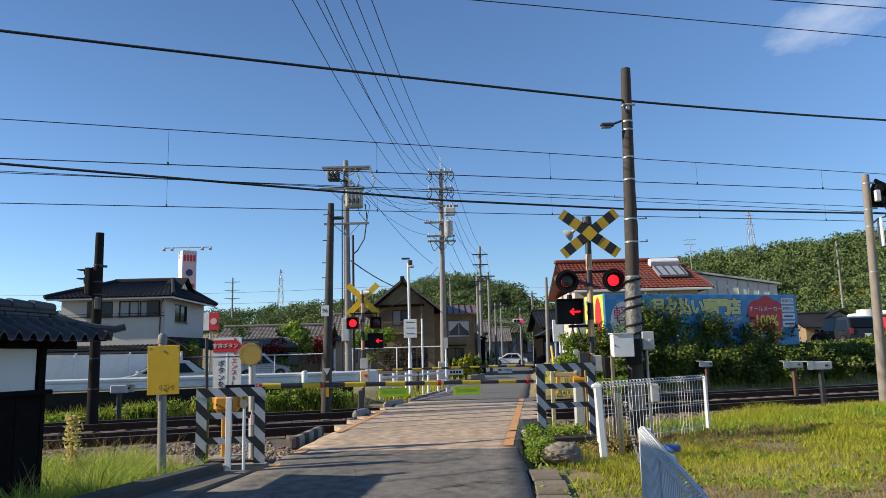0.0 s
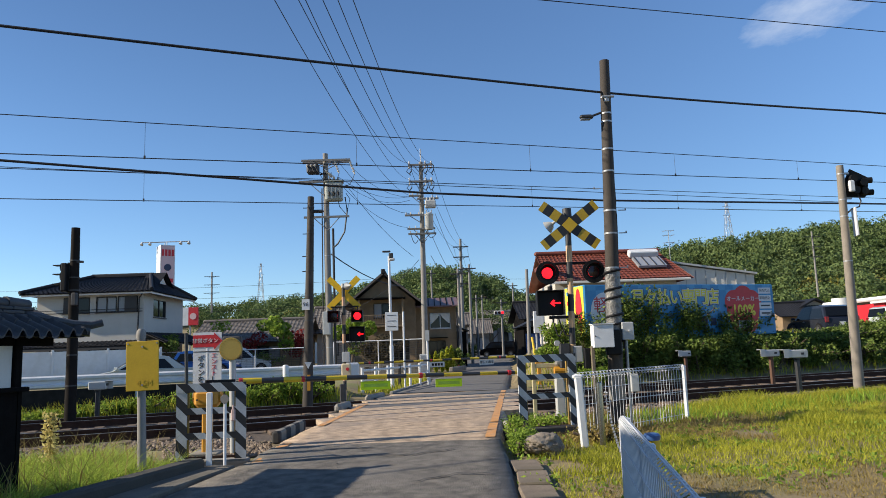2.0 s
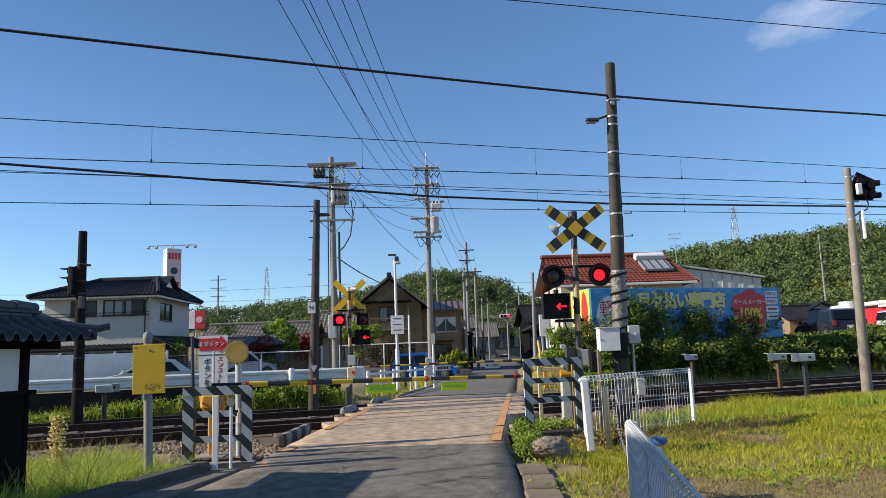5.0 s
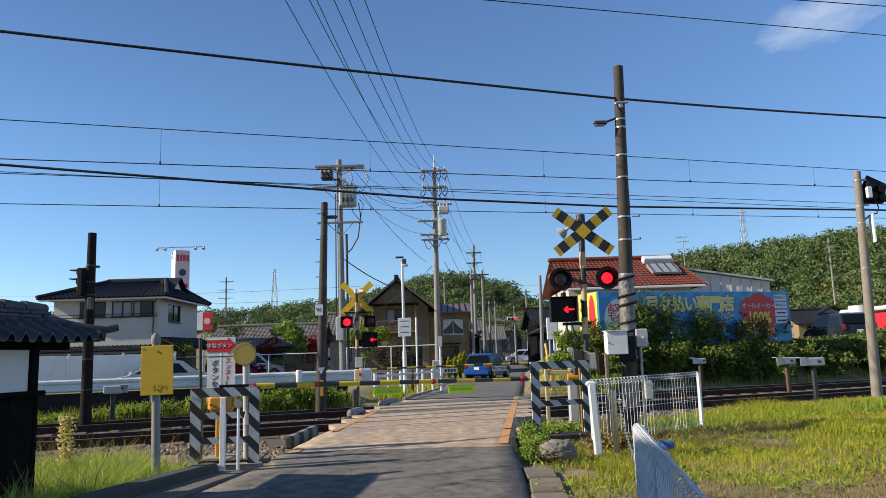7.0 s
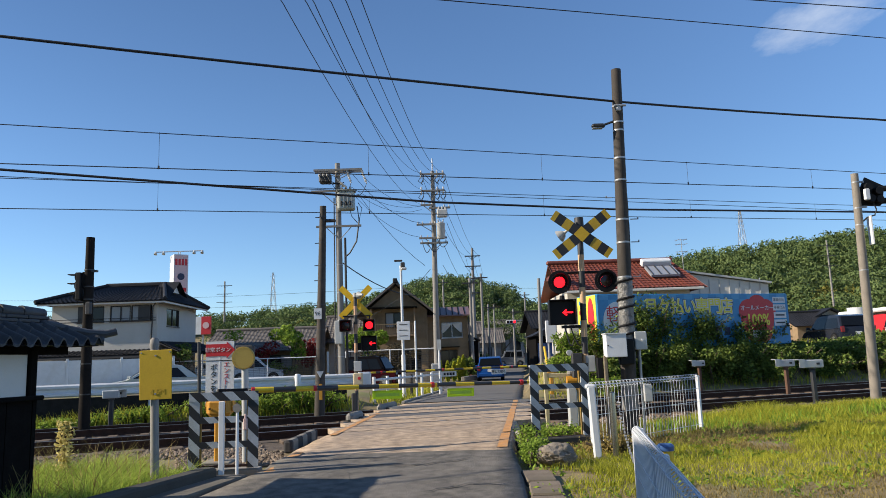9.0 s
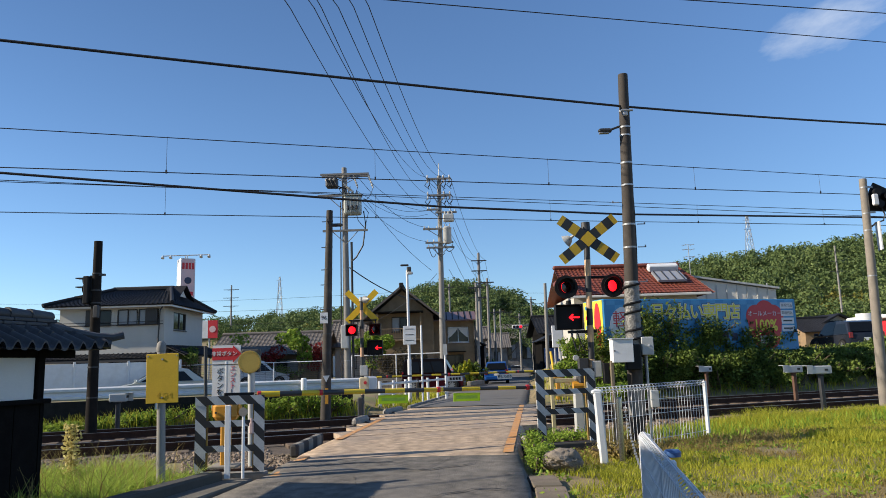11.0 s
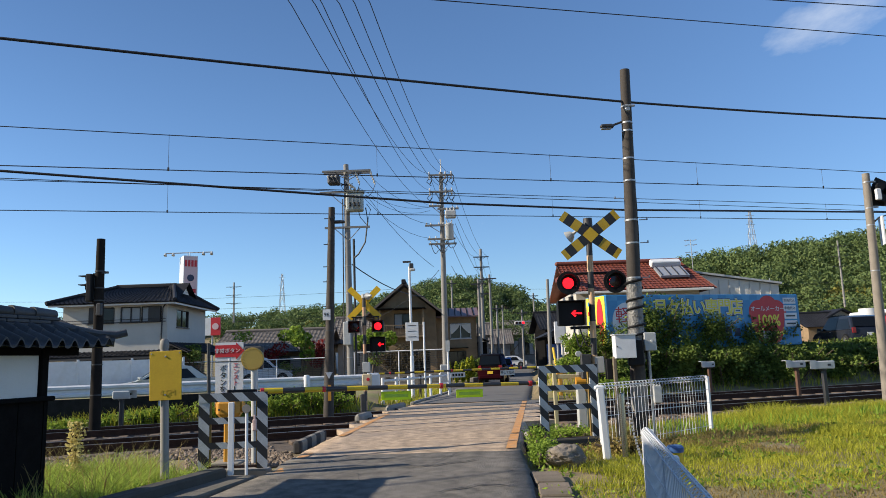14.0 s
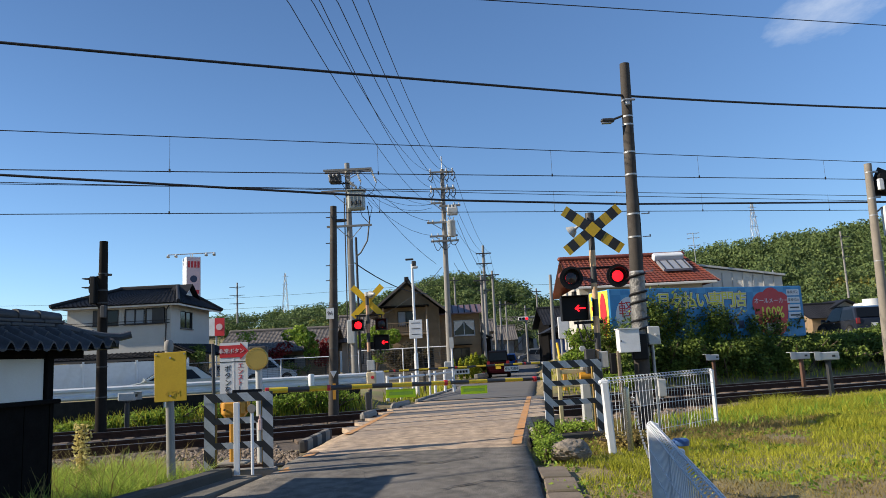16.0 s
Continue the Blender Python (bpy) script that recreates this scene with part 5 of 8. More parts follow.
run((-10.27, 16.34, 6.02), (16.25, 25.99, 6.32), 0.010, "thin black feeder wire along the railway", sag=0.2)
wire([(-40, 7.6, 7.4), (-11.22, 17.83, 6.44), (0.04, 21.93, 6.11), (6.11, 24.14, 6.15), (16.42, 27.89, 6.50), (60, 44, 8)], 0.036, "thick black signal cable along the railway")
wire([(-30, 0.2, 6.6), (-5.82, 9.05, 5.72), (3.36, 12.3, 5.70), (9.32, 14.56, 5.96), (40, 26, 7)], 0.022, "thick black cable fixed to the tall pole", 0.02)
run((0.49, 8.69, 5.8), (7.31, 11.17, 6.27), 0.007, "thin black wire high over the lane", 30)
run((3.83, 7.78, 5.24), (5.54, 8.4, 5.41), 0.006, "thin black wire high over the lane", 30)
for x0, x1, z1, hang in ((-2.55, -0.79, 10.0, 0.68), (-2.13, -0.72, 11.83, 0.76), (-2.0, -0.77, 10.88, 0.70), (-1.70, 0.51, 10.85, 0.98), (-1.43, 0.18, 11.84, 0.86), (-1.16, 0.54, 11.83, 0.76)):
    back = 12 / 27.9
    wire([(x0 - (x1 - x0) * back, 0, 7.6 - (z1 - 7.6) * back + 2.2), (x0, 12, 7.6), (x1, 39.9, z1)], 0.0085, "black power wire along the lane", hang)
for x, z, z2 in ((-0.6, 11.5, 11.3), (0.1, 11.5, 11.3), (0.7, 11.5, 11.3), (0.7, 8.9, 9.0), (0.5, 7.6, 7.7), (0.4, 6.5, 7.6)):
    wire([(x, 40, z), (3.5 + x, 70, z2), (6.5 + x, 100, z2)], 0.012, "black power wire between the far poles", 0.9)
for z0, z1, x0 in ((10.9, 9.9, -3.7), (10.3, 9.9, -4.3), (9.8, 9.7, -3.8), (9.7, 8.1, -4.0)):
    wire([(x0, 36.4, z0), (-0.7, 40, z1)], 0.010, "black jumper wire between the utility poles", 0.45)
wire([(-4.2, 36.5, 11.0), (-0.6, 40, 8.9)], 0.012, "black service wire between the poles", 0.6)
wire([(-3.9, 36.5, 9.9), (-0.6, 40, 6.5)], 0.012, "black service wire between the poles", 0.3)
wire([(-4.7, 36.5, 6.3), (-1.6, 55, 6.2)], 0.03, "spiral-bound telephone cable to the house", 0.4)
wire([(-0.3, 40, 6.3), (-2.8, 26 + 20, 5.0), (-6, 55, 4.6)], 0.014, "black service wire to the house", 0.2)
for z, y in ((13.5, 110), (12.0, 112), (9.5, 105)):
    wire([(-90, y, z), (-5, y, z - 1.0), (90, y + 20, z)], 0.02, "distant black power wire", 1.0)

# ---- track-side sensors ----
def sensor(label, x, y, base, h, face, long=0.42, mat=material("rust_brown_post", (0.12, 0.06, 0.035), 0.8)):
    ob = thing("obstacle_sensor", label, "obstacle sensor", pose(x, y, base, 0, 0, face), "track-side sensors")
    part("post", Shape().box(0, 0, h / 2, 0.1, 0.1, h, bevel=0.015).rod((0, 0, h), (0, 0, h + 0.04), 0.08), mat, ob)
    body = part("head", Shape().box(0, 0, h + 0.13, long, 0.2, 0.19, bevel=0.02), GREY_BOX, ob, "grey sensor head")
    part("lens", Shape().box(-long / 2 - 0.01, 0.0, h + 0.15, 0.03, 0.14, 0.06, bevel=0.006), GLASS, body)
    part("visor", Shape().box(-long / 2 - 0.05, 0, h + 0.235, 0.16, 0.21, 0.014).box(-long / 2 - 0.05, -0.1, h + 0.14, 0.14, 0.012, 0.19), GREY_BOX, body)
    part("footing", Shape().box(0, 0, 0.0, 0.5, 0.4, 0.12, bevel=0.02), CONCRETE, ob)
    part("writing", Shape().box(0.1, -0.103, h + 0.13, 0.08, 0.004, 0.05), DARK_METAL, body)


sensor("grey obstacle sensor on a rusty post beside the far track", 8.85, 24.9, -0.2, 0.93, 8, 0.36)
sensor("grey obstacle sensor on a rusty post between the tracks", 9.72, 20.5, -0.2, 0.93, 6, 0.46)
sensor("grey obstacle sensor on a dark steel post before the near track", 8.98, 17.6, -0.2, 0.95, 4, 0.5, DARK_METAL)
sensor("grey obstacle sensor on a dark post beyond the far track", -8.0, 18.0, -0.15, 0.74, 190, 0.4, DARK_METAL)

# ---- roofs, walls and windows ----
def tiled(e0, e1, r1, r0, pitch=0.3, row=0.3, bump=0.045, thick=0.06):
    """A tiled slope between an eave (e0 to e1) and a ridge (r0 to r1): rolls up the slope, stepped rows across it."""
    e0, e1, r0, r1 = (Vector(p) for p in (e0, e1, r0, r1))
    nrm = (e1 - e0).cross(r0 - e0).normalized()
    if nrm.z < 0:
        nrm = -nrm
    cols = max(4, int((e1 - e0).length / pitch)) * 4
    rows = max(2, int((r0 - e0).length / row))
    v, f = [], []
    for j in range(rows):
        for k in (0, 1):
            t = (j + k) / rows
            lift = thick * (1 - k) * 0.5
            for i in range(cols + 1):
                u = i / cols
                p = e0.lerp(e1, u).lerp(r0.lerp(r1, u), t)
                ph = (i % 4) / 4 * 2 * math.pi
                v.append(p + nrm * (lift + bump * (0.5 + 0.5 * math.cos(ph)) ** 2))
    n = cols + 1
    for q in range(rows * 2 - 1):
        f += [(q * n + i, q * n + i + 1, (q + 1) * n + i + 1, (q + 1) * n + i) for i in range(cols)]
    sh = Shape()
    sh.add(v, f)
    under = [e0 - nrm * 0.05, e1 - nrm * 0.05, r1 - nrm * 0.05, r0 - nrm * 0.05]
    sh.add(under + [e0, e1, r1, r0], [(3, 2, 1, 0), (0, 1, 5, 4), (1, 2, 6, 5), (2, 3, 7, 6), (3, 0, 4, 7)])
    return sh


def wall_with_openings(x0, x1, z0, z1, y, thick, openings):
    """An upright wall in x and z with rectangular holes through it."""
    xs_ = sorted({x0, x1, *[o[0] for o in openings], *[o[1] for o in openings]})
    zs_ = sorted({z0, z1, *[o[2] for o in openings], *[o[3] for o in openings]})
    nx, nz = len(xs_), len(zs_)
    solid = lambda i, j: 0 <= i < nx - 1 and 0 <= j < nz - 1 and not any(o[0] < (xs_[i] + xs_[i + 1]) / 2 < o[1] and o[2] < (zs_[j] + zs_[j + 1]) / 2 < o[3] for o in openings)
    v_, f_ = [(x, yy, z) for yy in (y, y + thick) for z in zs_ for x in xs_], []
    at = lambda i, j, k: k * nx * nz + j * nx + i
    for i in range(nx - 1):
        for j in range(nz - 1):
            if not solid(i, j):
                continue
            f_ += [(at(i, j, 0), at(i + 1, j, 0), at(i + 1, j + 1, 0), at(i, j + 1, 0)), (at(i, j, 1), at(i, j + 1, 1), at(i + 1, j + 1, 1), at(i + 1, j, 1))]
            for di, dj, p, q in ((-1, 0, (i, j), (i, j + 1)), (1, 0, (i + 1, j), (i + 1, j + 1)), (0, -1, (i, j), (i + 1, j)), (0, 1, (i, j + 1), (i + 1, j + 1))):
                if not solid(i + di, j + dj):
                    f_.append((at(*p, 0), at(*q, 0), at(*q, 1), at(*p, 1)))
    return Shape().add(v_, f_)


def window(parent, x0, x1, z0, z1, y, panes=2, frame=FRAME_DARK, pane=GLASS, m=None, sill=True):
    w, h = x1 - x0, z1 - z0
    ob = new("window")
    ob.parent = parent
    base = pose((x0 + x1) / 2, y, (z0 + z1) / 2)
    ob.matrix_basis = m @ base if m else base
    part("window_frame", Shape().box(0, 0, h / 2, w, 0.1, 0.07).box(0, 0, -h / 2, w, 0.1, 0.07).box(-w / 2, 0, 0, 0.07, 0.1, h).box(w / 2, 0, 0, 0.07, 0.1, h), frame, ob)
    for i in range(panes):
        pw = w / panes
        part("pane", Shape().box(-w / 2 + pw * (i + 0.5), 0.02 + 0.03 * (i % 2), 0, pw - 0.06, 0.012, h - 0.07), pane if not isinstance(pane, tuple) else pane[i % len(pane)], ob)
        if i:
            part("mullion", Shape().box(-w / 2 + pw * i, 0, 0, 0.05, 0.07, h - 0.06), frame, ob)
    if sill:
        part("sill", Shape().box(0, -0.06, -h / 2 - 0.05, w + 0.1, 0.16, 0.05), frame, ob)
    return ob


# white two-storey house
house = thing("house", "white two-storey house with dark tiled hip roof", "house", pose(-24.75, 46.7, 0.3))
W, D = 6.75, 7.4
ops = [(1.7, 3.3, 4.15, 5.1), (3.75, 5.0, 4.15, 5.1), (5.1, 6.35, 4.15, 5.1), (0.9, 2.6, 0.6, 2.0), (3.3, 6.2, 0.4, 2.1)]
part("wall", wall_with_openings(0, W, 0, 5.45, 0, 0.18, ops), STUCCO, house, "pale stucco front wall")
side = wall_with_openings(0, D, 0, 5.45, 0, 0.18, [(1.6, 3.9, 3.85, 5.0)])
part("wall", side, STUCCO, house, "pale stucco side wall", pose(W + 0.004, 0.006, 0, 0, 0, 90))
part("wall", Shape().box(0.094, D / 2 + 0.1, 2.72, 0.18, D - 0.2, 5.44).box(W / 2, D - 0.1, 2.72, W - 0.4, 0.18, 5.44), STUCCO, house)
part("floor_slab", Shape().box(W / 2, D / 2, 2.6, W - 0.4, D - 0.4, 0.2).box(W / 2, D / 2, 5.4, W - 0.4, D - 0.4, 0.1), CONCRETE_DARK, house)
window(house, 1.7, 3.3, 4.15, 5.1, 0.05, 2, pane=(GLASS, GLASS))
window(house, 3.75, 5.0, 4.15, 5.1, 0.05, 2, pane=(GLASS_PALE, GLASS_PALE))
window(house, 5.1, 6.35, 4.15, 5.1, 0.05, 2, pane=(GLASS_PALE, GLASS))
window(house, 0.9, 2.6, 0.6, 2.0, 0.05, 2)
window(house, 3.3, 6.2, 0.4, 2.1, 0.05, 3)
window(house, 1.6, 3.9, 3.85, 5.0, 0.05, 2, m=pose(W, 0, 0, 0, 0, 90))
for x_ in (5.95, 2.1):
    part("shutter_box", Shape().box(x_, -0.06, 4.62, 0.77, 0.12, 1.02), FRAME_DARK, house, "dark shutter case beside the window")
part("rail", Shape().rod((0.0, -0.25, 4.12), (W, -0.25, 4.12), 0.03).rod((0.0, -0.25, 4.3), (W, -0.25, 4.3), 0.02), FRAME_DARK, house, "dark balcony rail")
part("downpipe", Shape().path([(6.9, -0.5, 5.35), (6.5, -0.12, 5.0), (6.45, -0.12, 3.5), (6.4, -0.12, 2.6)], 0.045), FRAME_DARK, house)
e, ridge_z, ez = 0.75, 6.75, 5.35
xl, xr, yf, yb, ym = -e, W + e, -e, D + e, D / 2
A, B, C_, D_ = (xl, yf, ez), (xr, yf, ez), (xr, yb, ez), (xl, yb, ez)
R0, R1 = (1.9, ym, ridge_z), (W - 1.0, ym, ridge_z)
roof = part("roof", tiled(A, B, R1, R0), ROOF_DARK, house, "dark grey pantile roof")
part("roof_side", tiled(B, C_, R1, R1), ROOF_DARK, house)
part("roof_side", tiled(D_, A, R0, R0), ROOF_DARK, house)
part("roof_back", Shape().add([C_, D_, R0, R1], [(0, 1, 2, 3)]), ROOF_DARK, house)
part("ridge", Shape().box((R0[0] + R1[0]) / 2, ym, ridge_z + 0.12, R1[0] - R0[0] + 0.5, 0.28, 0.3, bevel=0.08), ROOF_DARK, roof)
for p, q in ((A, R0), (B, R1), (C_, R1)):
    part("hip_ridge", Shape().rod((p[0], p[1], p[2] + 0.12), (q[0], q[1], q[2] + 0.15), 0.12, 0.12, 8), ROOF_DARK, roof)
part("gable_peak", Shape().prism([(-1.3, 5.9), (1.3, 5.9), (0, 6.85)], -0.06, 0.06, pose(W - 0.3, ym, 0, 0, 0, 90)), PLASTER, roof, "small white gable in the roof end")
part("gable_roof", Shape().add([(W - 1.2, ym, 7.0), (W + 0.1, ym, 7.0), (W + 0.1, ym - 1.7, 5.85), (W - 1.2, ym - 1.7, 5.85), (W + 0.1, ym + 1.7, 5.85), (W - 1.2, ym + 1.7, 5.85)], [(0, 1, 2, 3), (1, 0, 5, 4)]), ROOF_DARK, roof)
part("eave_board", Shape().box(W / 2, yf + 0.1, ez - 0.08, W + 2 * e - 0.2, 0.06, 0.14).box(xr - 0.1, D / 2, ez - 0.08, 0.06, D + 2 * e - 0.2, 0.14).box(W / 2, yf + 0.4, ez - 0.03, W + 1, 0.7, 0.04), PLASTER, house)
part("canopy", tiled((-0.6, -1.2, 1.95), (W + 1.2, -1.2, 1.95), (W + 1.0, -0.01, 2.3), (-0.6, -0.01, 2.3)), ROOF_DARK, house, "low tiled canopy over the ground floor")
part("canopy", tiled((W + 1.6, -0.6, 2.1), (W + 2.3, D, 2.1), (W + 0.1, D, 2.85), (W + 0.1, -0.2, 2.75)), ROOF_DARK, house)
part("fascia", Shape().box(W / 2 + 0.3, -1.15, 1.84, W + 1.6, 0.06, 0.16), FRAME_DARK, house)
part("porch_wall", Shape().box(W + 1.0, 1.5, 1.1, 1.4, 0.15, 2.2), WOOD_BROWN, house)

# brown timber house
GREY_WALL_TRIM = material("grey_brown_trim", (0.13, 0.11, 0.095), 0.85, vary=0.25, bump=0.3)
tim = thing("house", "brown timber-clad two-storey house with gable roof", "house", pose(-5.55, 56.0, 0.0))
GW = 4.75
gops = [(1.55, 2.75, 4.2, 5.45), (0.8, 2.1, 1.0, 2.2), (2.6, 4.2, 0.6, 2.2)]
part("wall", wall_with_openings(0, GW, 0, 5.15, 0, 0.18, gops[1:] + [(1.55, 2.75, 3.9, 5.0)]), WOOD_BROWN, tim, "weathered brown board front")
part("gable_wall", Shape().prism([(0, 5.15), (GW, 5.15), (GW / 2, 7.05)], 0, 0.18), WOOD_BROWN, tim)
part("wall", Shape().box(0.094, 4.1, 2.57, 0.18, 7.8, 5.14).box(GW - 0.094, 4.1, 2.57, 0.18, 7.8, 5.14).box(GW / 2, 7.9, 2.57, GW - 0.4, 0.18, 5.14), WOOD_BROWN, tim)
for i in range(24):
    x = 0.1 + i * GW / 24
    top = 5.15 + 1.9 * (1 - abs(x - GW / 2) / (GW / 2))
    if not 1.4 < x < 2.9:
        part("batten", Shape().box(x, -0.025, (2.9 + top) / 2, 0.05, 0.05, top - 2.9 - 0.1), WOOD_BROWN, tim)
window(tim, 1.55, 2.75, 3.9, 5.0, 0.05, 2, pane=(GLASS_PALE, GLASS))
window(tim, 0.8, 2.1, 1.0, 2.2, 0.05, 2)
window(tim, 2.6, 4.2, 0.6, 2.2, 0.05, 2)
part("balcony", Shape().box(2.15, -0.5, 3.25, 3.4, 0.9, 0.15).box(2.15, -0.95, 4.08, 3.4, 0.06, 0.06).box(2.15, -0.95, 3.42, 3.4, 0.05, 0.05), WOOD_BROWN, tim, "brown timber balcony")
for i in range(20):
    part("baluster", Shape().box(0.5 + i * 0.174, -0.95, 3.74, 0.035, 0.03, 0.66), WOOD_BROWN, tim)
part("balcony_canopy", Shape().box(2.15, -0.55, 5.35, 3.7, 1.2, 0.1, bevel=0.02), WOOD_DARK, tim)
for x in (0.5, 3.8):
    part("post", Shape().box(x, -0.9, 4.2, 0.1, 0.1, 2.3), WOOD_BROWN, tim)
part("roof", tiled((-0.8, -0.7, 4.75), (-0.8, 8.6, 4.75), (GW / 2, 8.6, 7.3), (GW / 2, -0.7, 7.3)), ROOF_DARK, tim, "grey tiled roof")
part("roof", tiled((GW + 0.8, -0.7, 4.75), (GW + 0.8, 8.6, 4.75), (GW / 2, 8.6, 7.3), (GW / 2, -0.7, 7.3)), ROOF_DARK, tim)
part("ridge", Shape().box(GW / 2, 4, 7.42, 0.35, 9.5, 0.3, bevel=0.1).box(GW / 2, -0.75, 7.42, 0.34, 0.12, 0.36, bevel=0.1), ROOF_DARK, tim)
for x, a in ((0.75, -39), (GW - 0.75, 39)):
    part("bargeboard", Shape().box(0, 0, 0, 4.2, 0.08, 0.15, pose(x, -0.68, 6.0, 0, a, 0)), GREY_WALL_TRIM, tim, "weathered grey bargeboard")
wing = thing("house_wing", "lower brown clapboard wing with metal roof and curtained window", "house", pose(-0.95, 57.0, 0.0))
part("wall", wall_with_openings(0, 3.3, 0, 4.7, 0, 0.18, [(1.25, 2.85, 3.0, 4.15), (1.1, 2.4, 0.6, 2.0)]), WOOD_BROWN, wing)
part("wall", Shape().box(3.2, 3.1, 2.35, 0.18, 5.8, 4.69).box(1.65, 5.9, 2.35, 3.0, 0.18, 4.69), WOOD_BROWN, wing)
for i in range(26):
    z = 0.15 + i * 0.175
    part("clapboard", Shape().box(0.6, -0.012, z, 1.1, 0.03, 0.02), WOOD_BROWN, wing)
    part("clapboard", Shape().box(3.09, -0.012, z, 0.34, 0.03, 0.02), WOOD_BROWN, wing)
window(wing, 1.25, 2.85, 3.0, 4.15, 0.05, 2, frame=WHITE, pane=(GLASS, GLASS))
for s in (-1, 1):
    part("curtain", Shape().prism([(2.05 + s * 0.76, 4.1), (2.05 + s * 0.02, 4.1), (2.05 + s * 0.2, 3.8), (2.05 + s * 0.62, 3.4), (2.05 + s * 0.76, 3.35)], 0.0, 0.02), PLASTER, wing, "white tied-back curtain", pose(0, 0.02, 0))
window(wing, 1.1, 2.4, 0.6, 2.0, 0.05, 2)
part("awning", Shape().box(1.75, -0.3, 2.25, 1.7, 0.7, 0.06, bevel=0.01), WOOD_DARK, wing, "dark awning over the lower window")
part("porch_roof", Shape().add([(3.3, 0.3, 3.15), (4.3, 0.3, 2.75), (4.3, 3.2, 2.75), (3.3, 3.2, 3.15), (3.3, 0.3, 3.08), (4.3, 0.3, 2.68), (4.3, 3.2, 2.68), (3.3, 3.2, 3.08)], [(0, 1, 2, 3), (7, 6, 5, 4), (0, 4, 5, 1), (1, 5, 6, 2), (2, 6, 7, 3), (3, 7, 4, 0)]), ROOF_DARK, wing, "small tiled porch roof")
part("porch_wall", Shape().box(3.7, 1.9, 1.35, 0.8, 2.4, 2.7), WOOD_DARK, wing)
roof_w = part("roof", Shape().add([(-0.3, -0.7, 4.72), (3.6, -0.7, 4.72), (3.6, 3.2, 5.6), (-0.3, 3.2, 5.6), (-0.3, -0.7, 4.62), (3.6, -0.7, 4.62), (3.6, 3.2, 5.5), (-0.3, 3.2, 5.5)], [(0, 1, 2, 3), (7, 6, 5, 4), (0, 4, 5, 1), (1, 5, 6, 2), (2, 6, 7, 3), (3, 7, 4, 0)]), material("purple_brown_metal", (0.17, 0.105, 0.11), 0.5, vary=0.2, dirt=(0.1, 0.07, 0.06)), wing, "purple-brown metal roof")
for i in range(9):
    part("seam", Shape().box(0, 0, 0, 0.05, 4.0, 0.06, pose(-0.25 + i * 0.475, 1.25, 5.19, 12.7, 0, 0)), WOOD_DARK, roof_w)
part("downpipe", Shape().path([(3.38, -0.1, 4.6), (3.38, -0.1, 0.2)], 0.05), FRAME_DARK, wing)

# low tiled buildings
def low_house(label, x, y, w, d, eave, ridge, wall_mat, roof_mat, base=0.2, ang=0, category="house", name="house", doors=1):
    ob = thing(name, label, category, pose(x, y, base, 0, 0, ang))
    ops_ = [(w * 0.2, w * 0.42, eave * 0.35, eave * 0.8), (w * 0.58, w * 0.8, eave * 0.35, eave * 0.8)]
    part("wall", wall_with_openings(0, w, 0, eave, 0, 0.15, ops_), wall_mat, ob)
    part("wall", Shape().box(0.079, d / 2 + 0.08, eave / 2, 0.15, d - 0.16, eave - 0.01).box(w - 0.079, d / 2 + 0.08, eave / 2, 0.15, d - 0.16, eave - 0.01).box(w / 2, d - 0.1, eave / 2, w - 0.4, 0.15, eave - 0.01), wall_mat, ob)
    for s in (0.07, w - 0.07):
        part("gable_wall", Shape().prism([(0, eave), (d, eave), (d / 2, ridge - 0.1)], -0.07, 0.07, pose(s, 0, 0, 0, 0, 90)), wall_mat, ob)
    for o in ops_:
        window(ob, *o, 0.05, 2, pane=(GLASS, GLASS_PALE))
    part("roof", tiled((-0.6, -0.7, eave - 0.15), (w + 0.6, -0.7, eave - 0.15), (w + 0.6, d / 2, ridge), (-0.6, d / 2, ridge)), roof_mat, ob)
    part("roof", tiled((-0.6, d + 0.7, eave - 0.15), (w + 0.6, d + 0.7, eave - 0.15), (w + 0.6, d / 2, ridge), (-0.6, d / 2, ridge)), roof_mat, ob)
    part("ridge", Shape().box(w / 2, d / 2, ridge + 0.08, w + 1.3, 0.3, 0.25, bevel=0.08), roof_mat, ob)
    return ob


GREY_WALL = material("weathered_grey_wall", (0.21, 0.20, 0.19), 0.9, vary=0.2, scale=1.5, fine=30, bump=0.3, dirt=(0.1, 0.085, 0.07), dirt_amount=0.7)
GREY_TILE = material("grey_brown_roof", (0.17, 0.15, 0.135), 0.8, vary=0.25, scale=2, fine=20, bump=0.3, dirt=(0.1, 0.09, 0.08))
low_house("low house with weathered grey-brown roof behind the garden", -17.0, 54.5, 7.6, 7.0, 2.3, 3.9, WOOD_BROWN, GREY_TILE)
low_house("grey tiled house behind the utility pole", -9.0, 60.0, 4.2, 6.0, 2.9, 5.0, PLASTER, GREY_TILE)
low_house("grey far house along the lane", 4.6, 106.0, 4.5, 7, 3.6, 5.6, GREY_WALL, GREY_TILE, 0)
low_house("grey far house with dark roof", 9.6, 128.0, 7, 7, 5.6, 8.0, GREY_WALL, GREY_TILE, 0)
low_house("brown far house with dark roof", 5.2, 150.0, 9, 7, 4.5, 7.2, WOOD_BROWN, ROOF_DARK, 0)
low_house("small grey far house with balcony", 1.4, 78.0, 3.0, 6, 4.0, 5.2, GREY_WALL, GREY_TILE, 0)
low_house("dark timber house beside the far lane", 9.9, 73.0, 4.5, 9, 4.2, 6.0, WOOD_DARK, ROOF_DARK, 0)
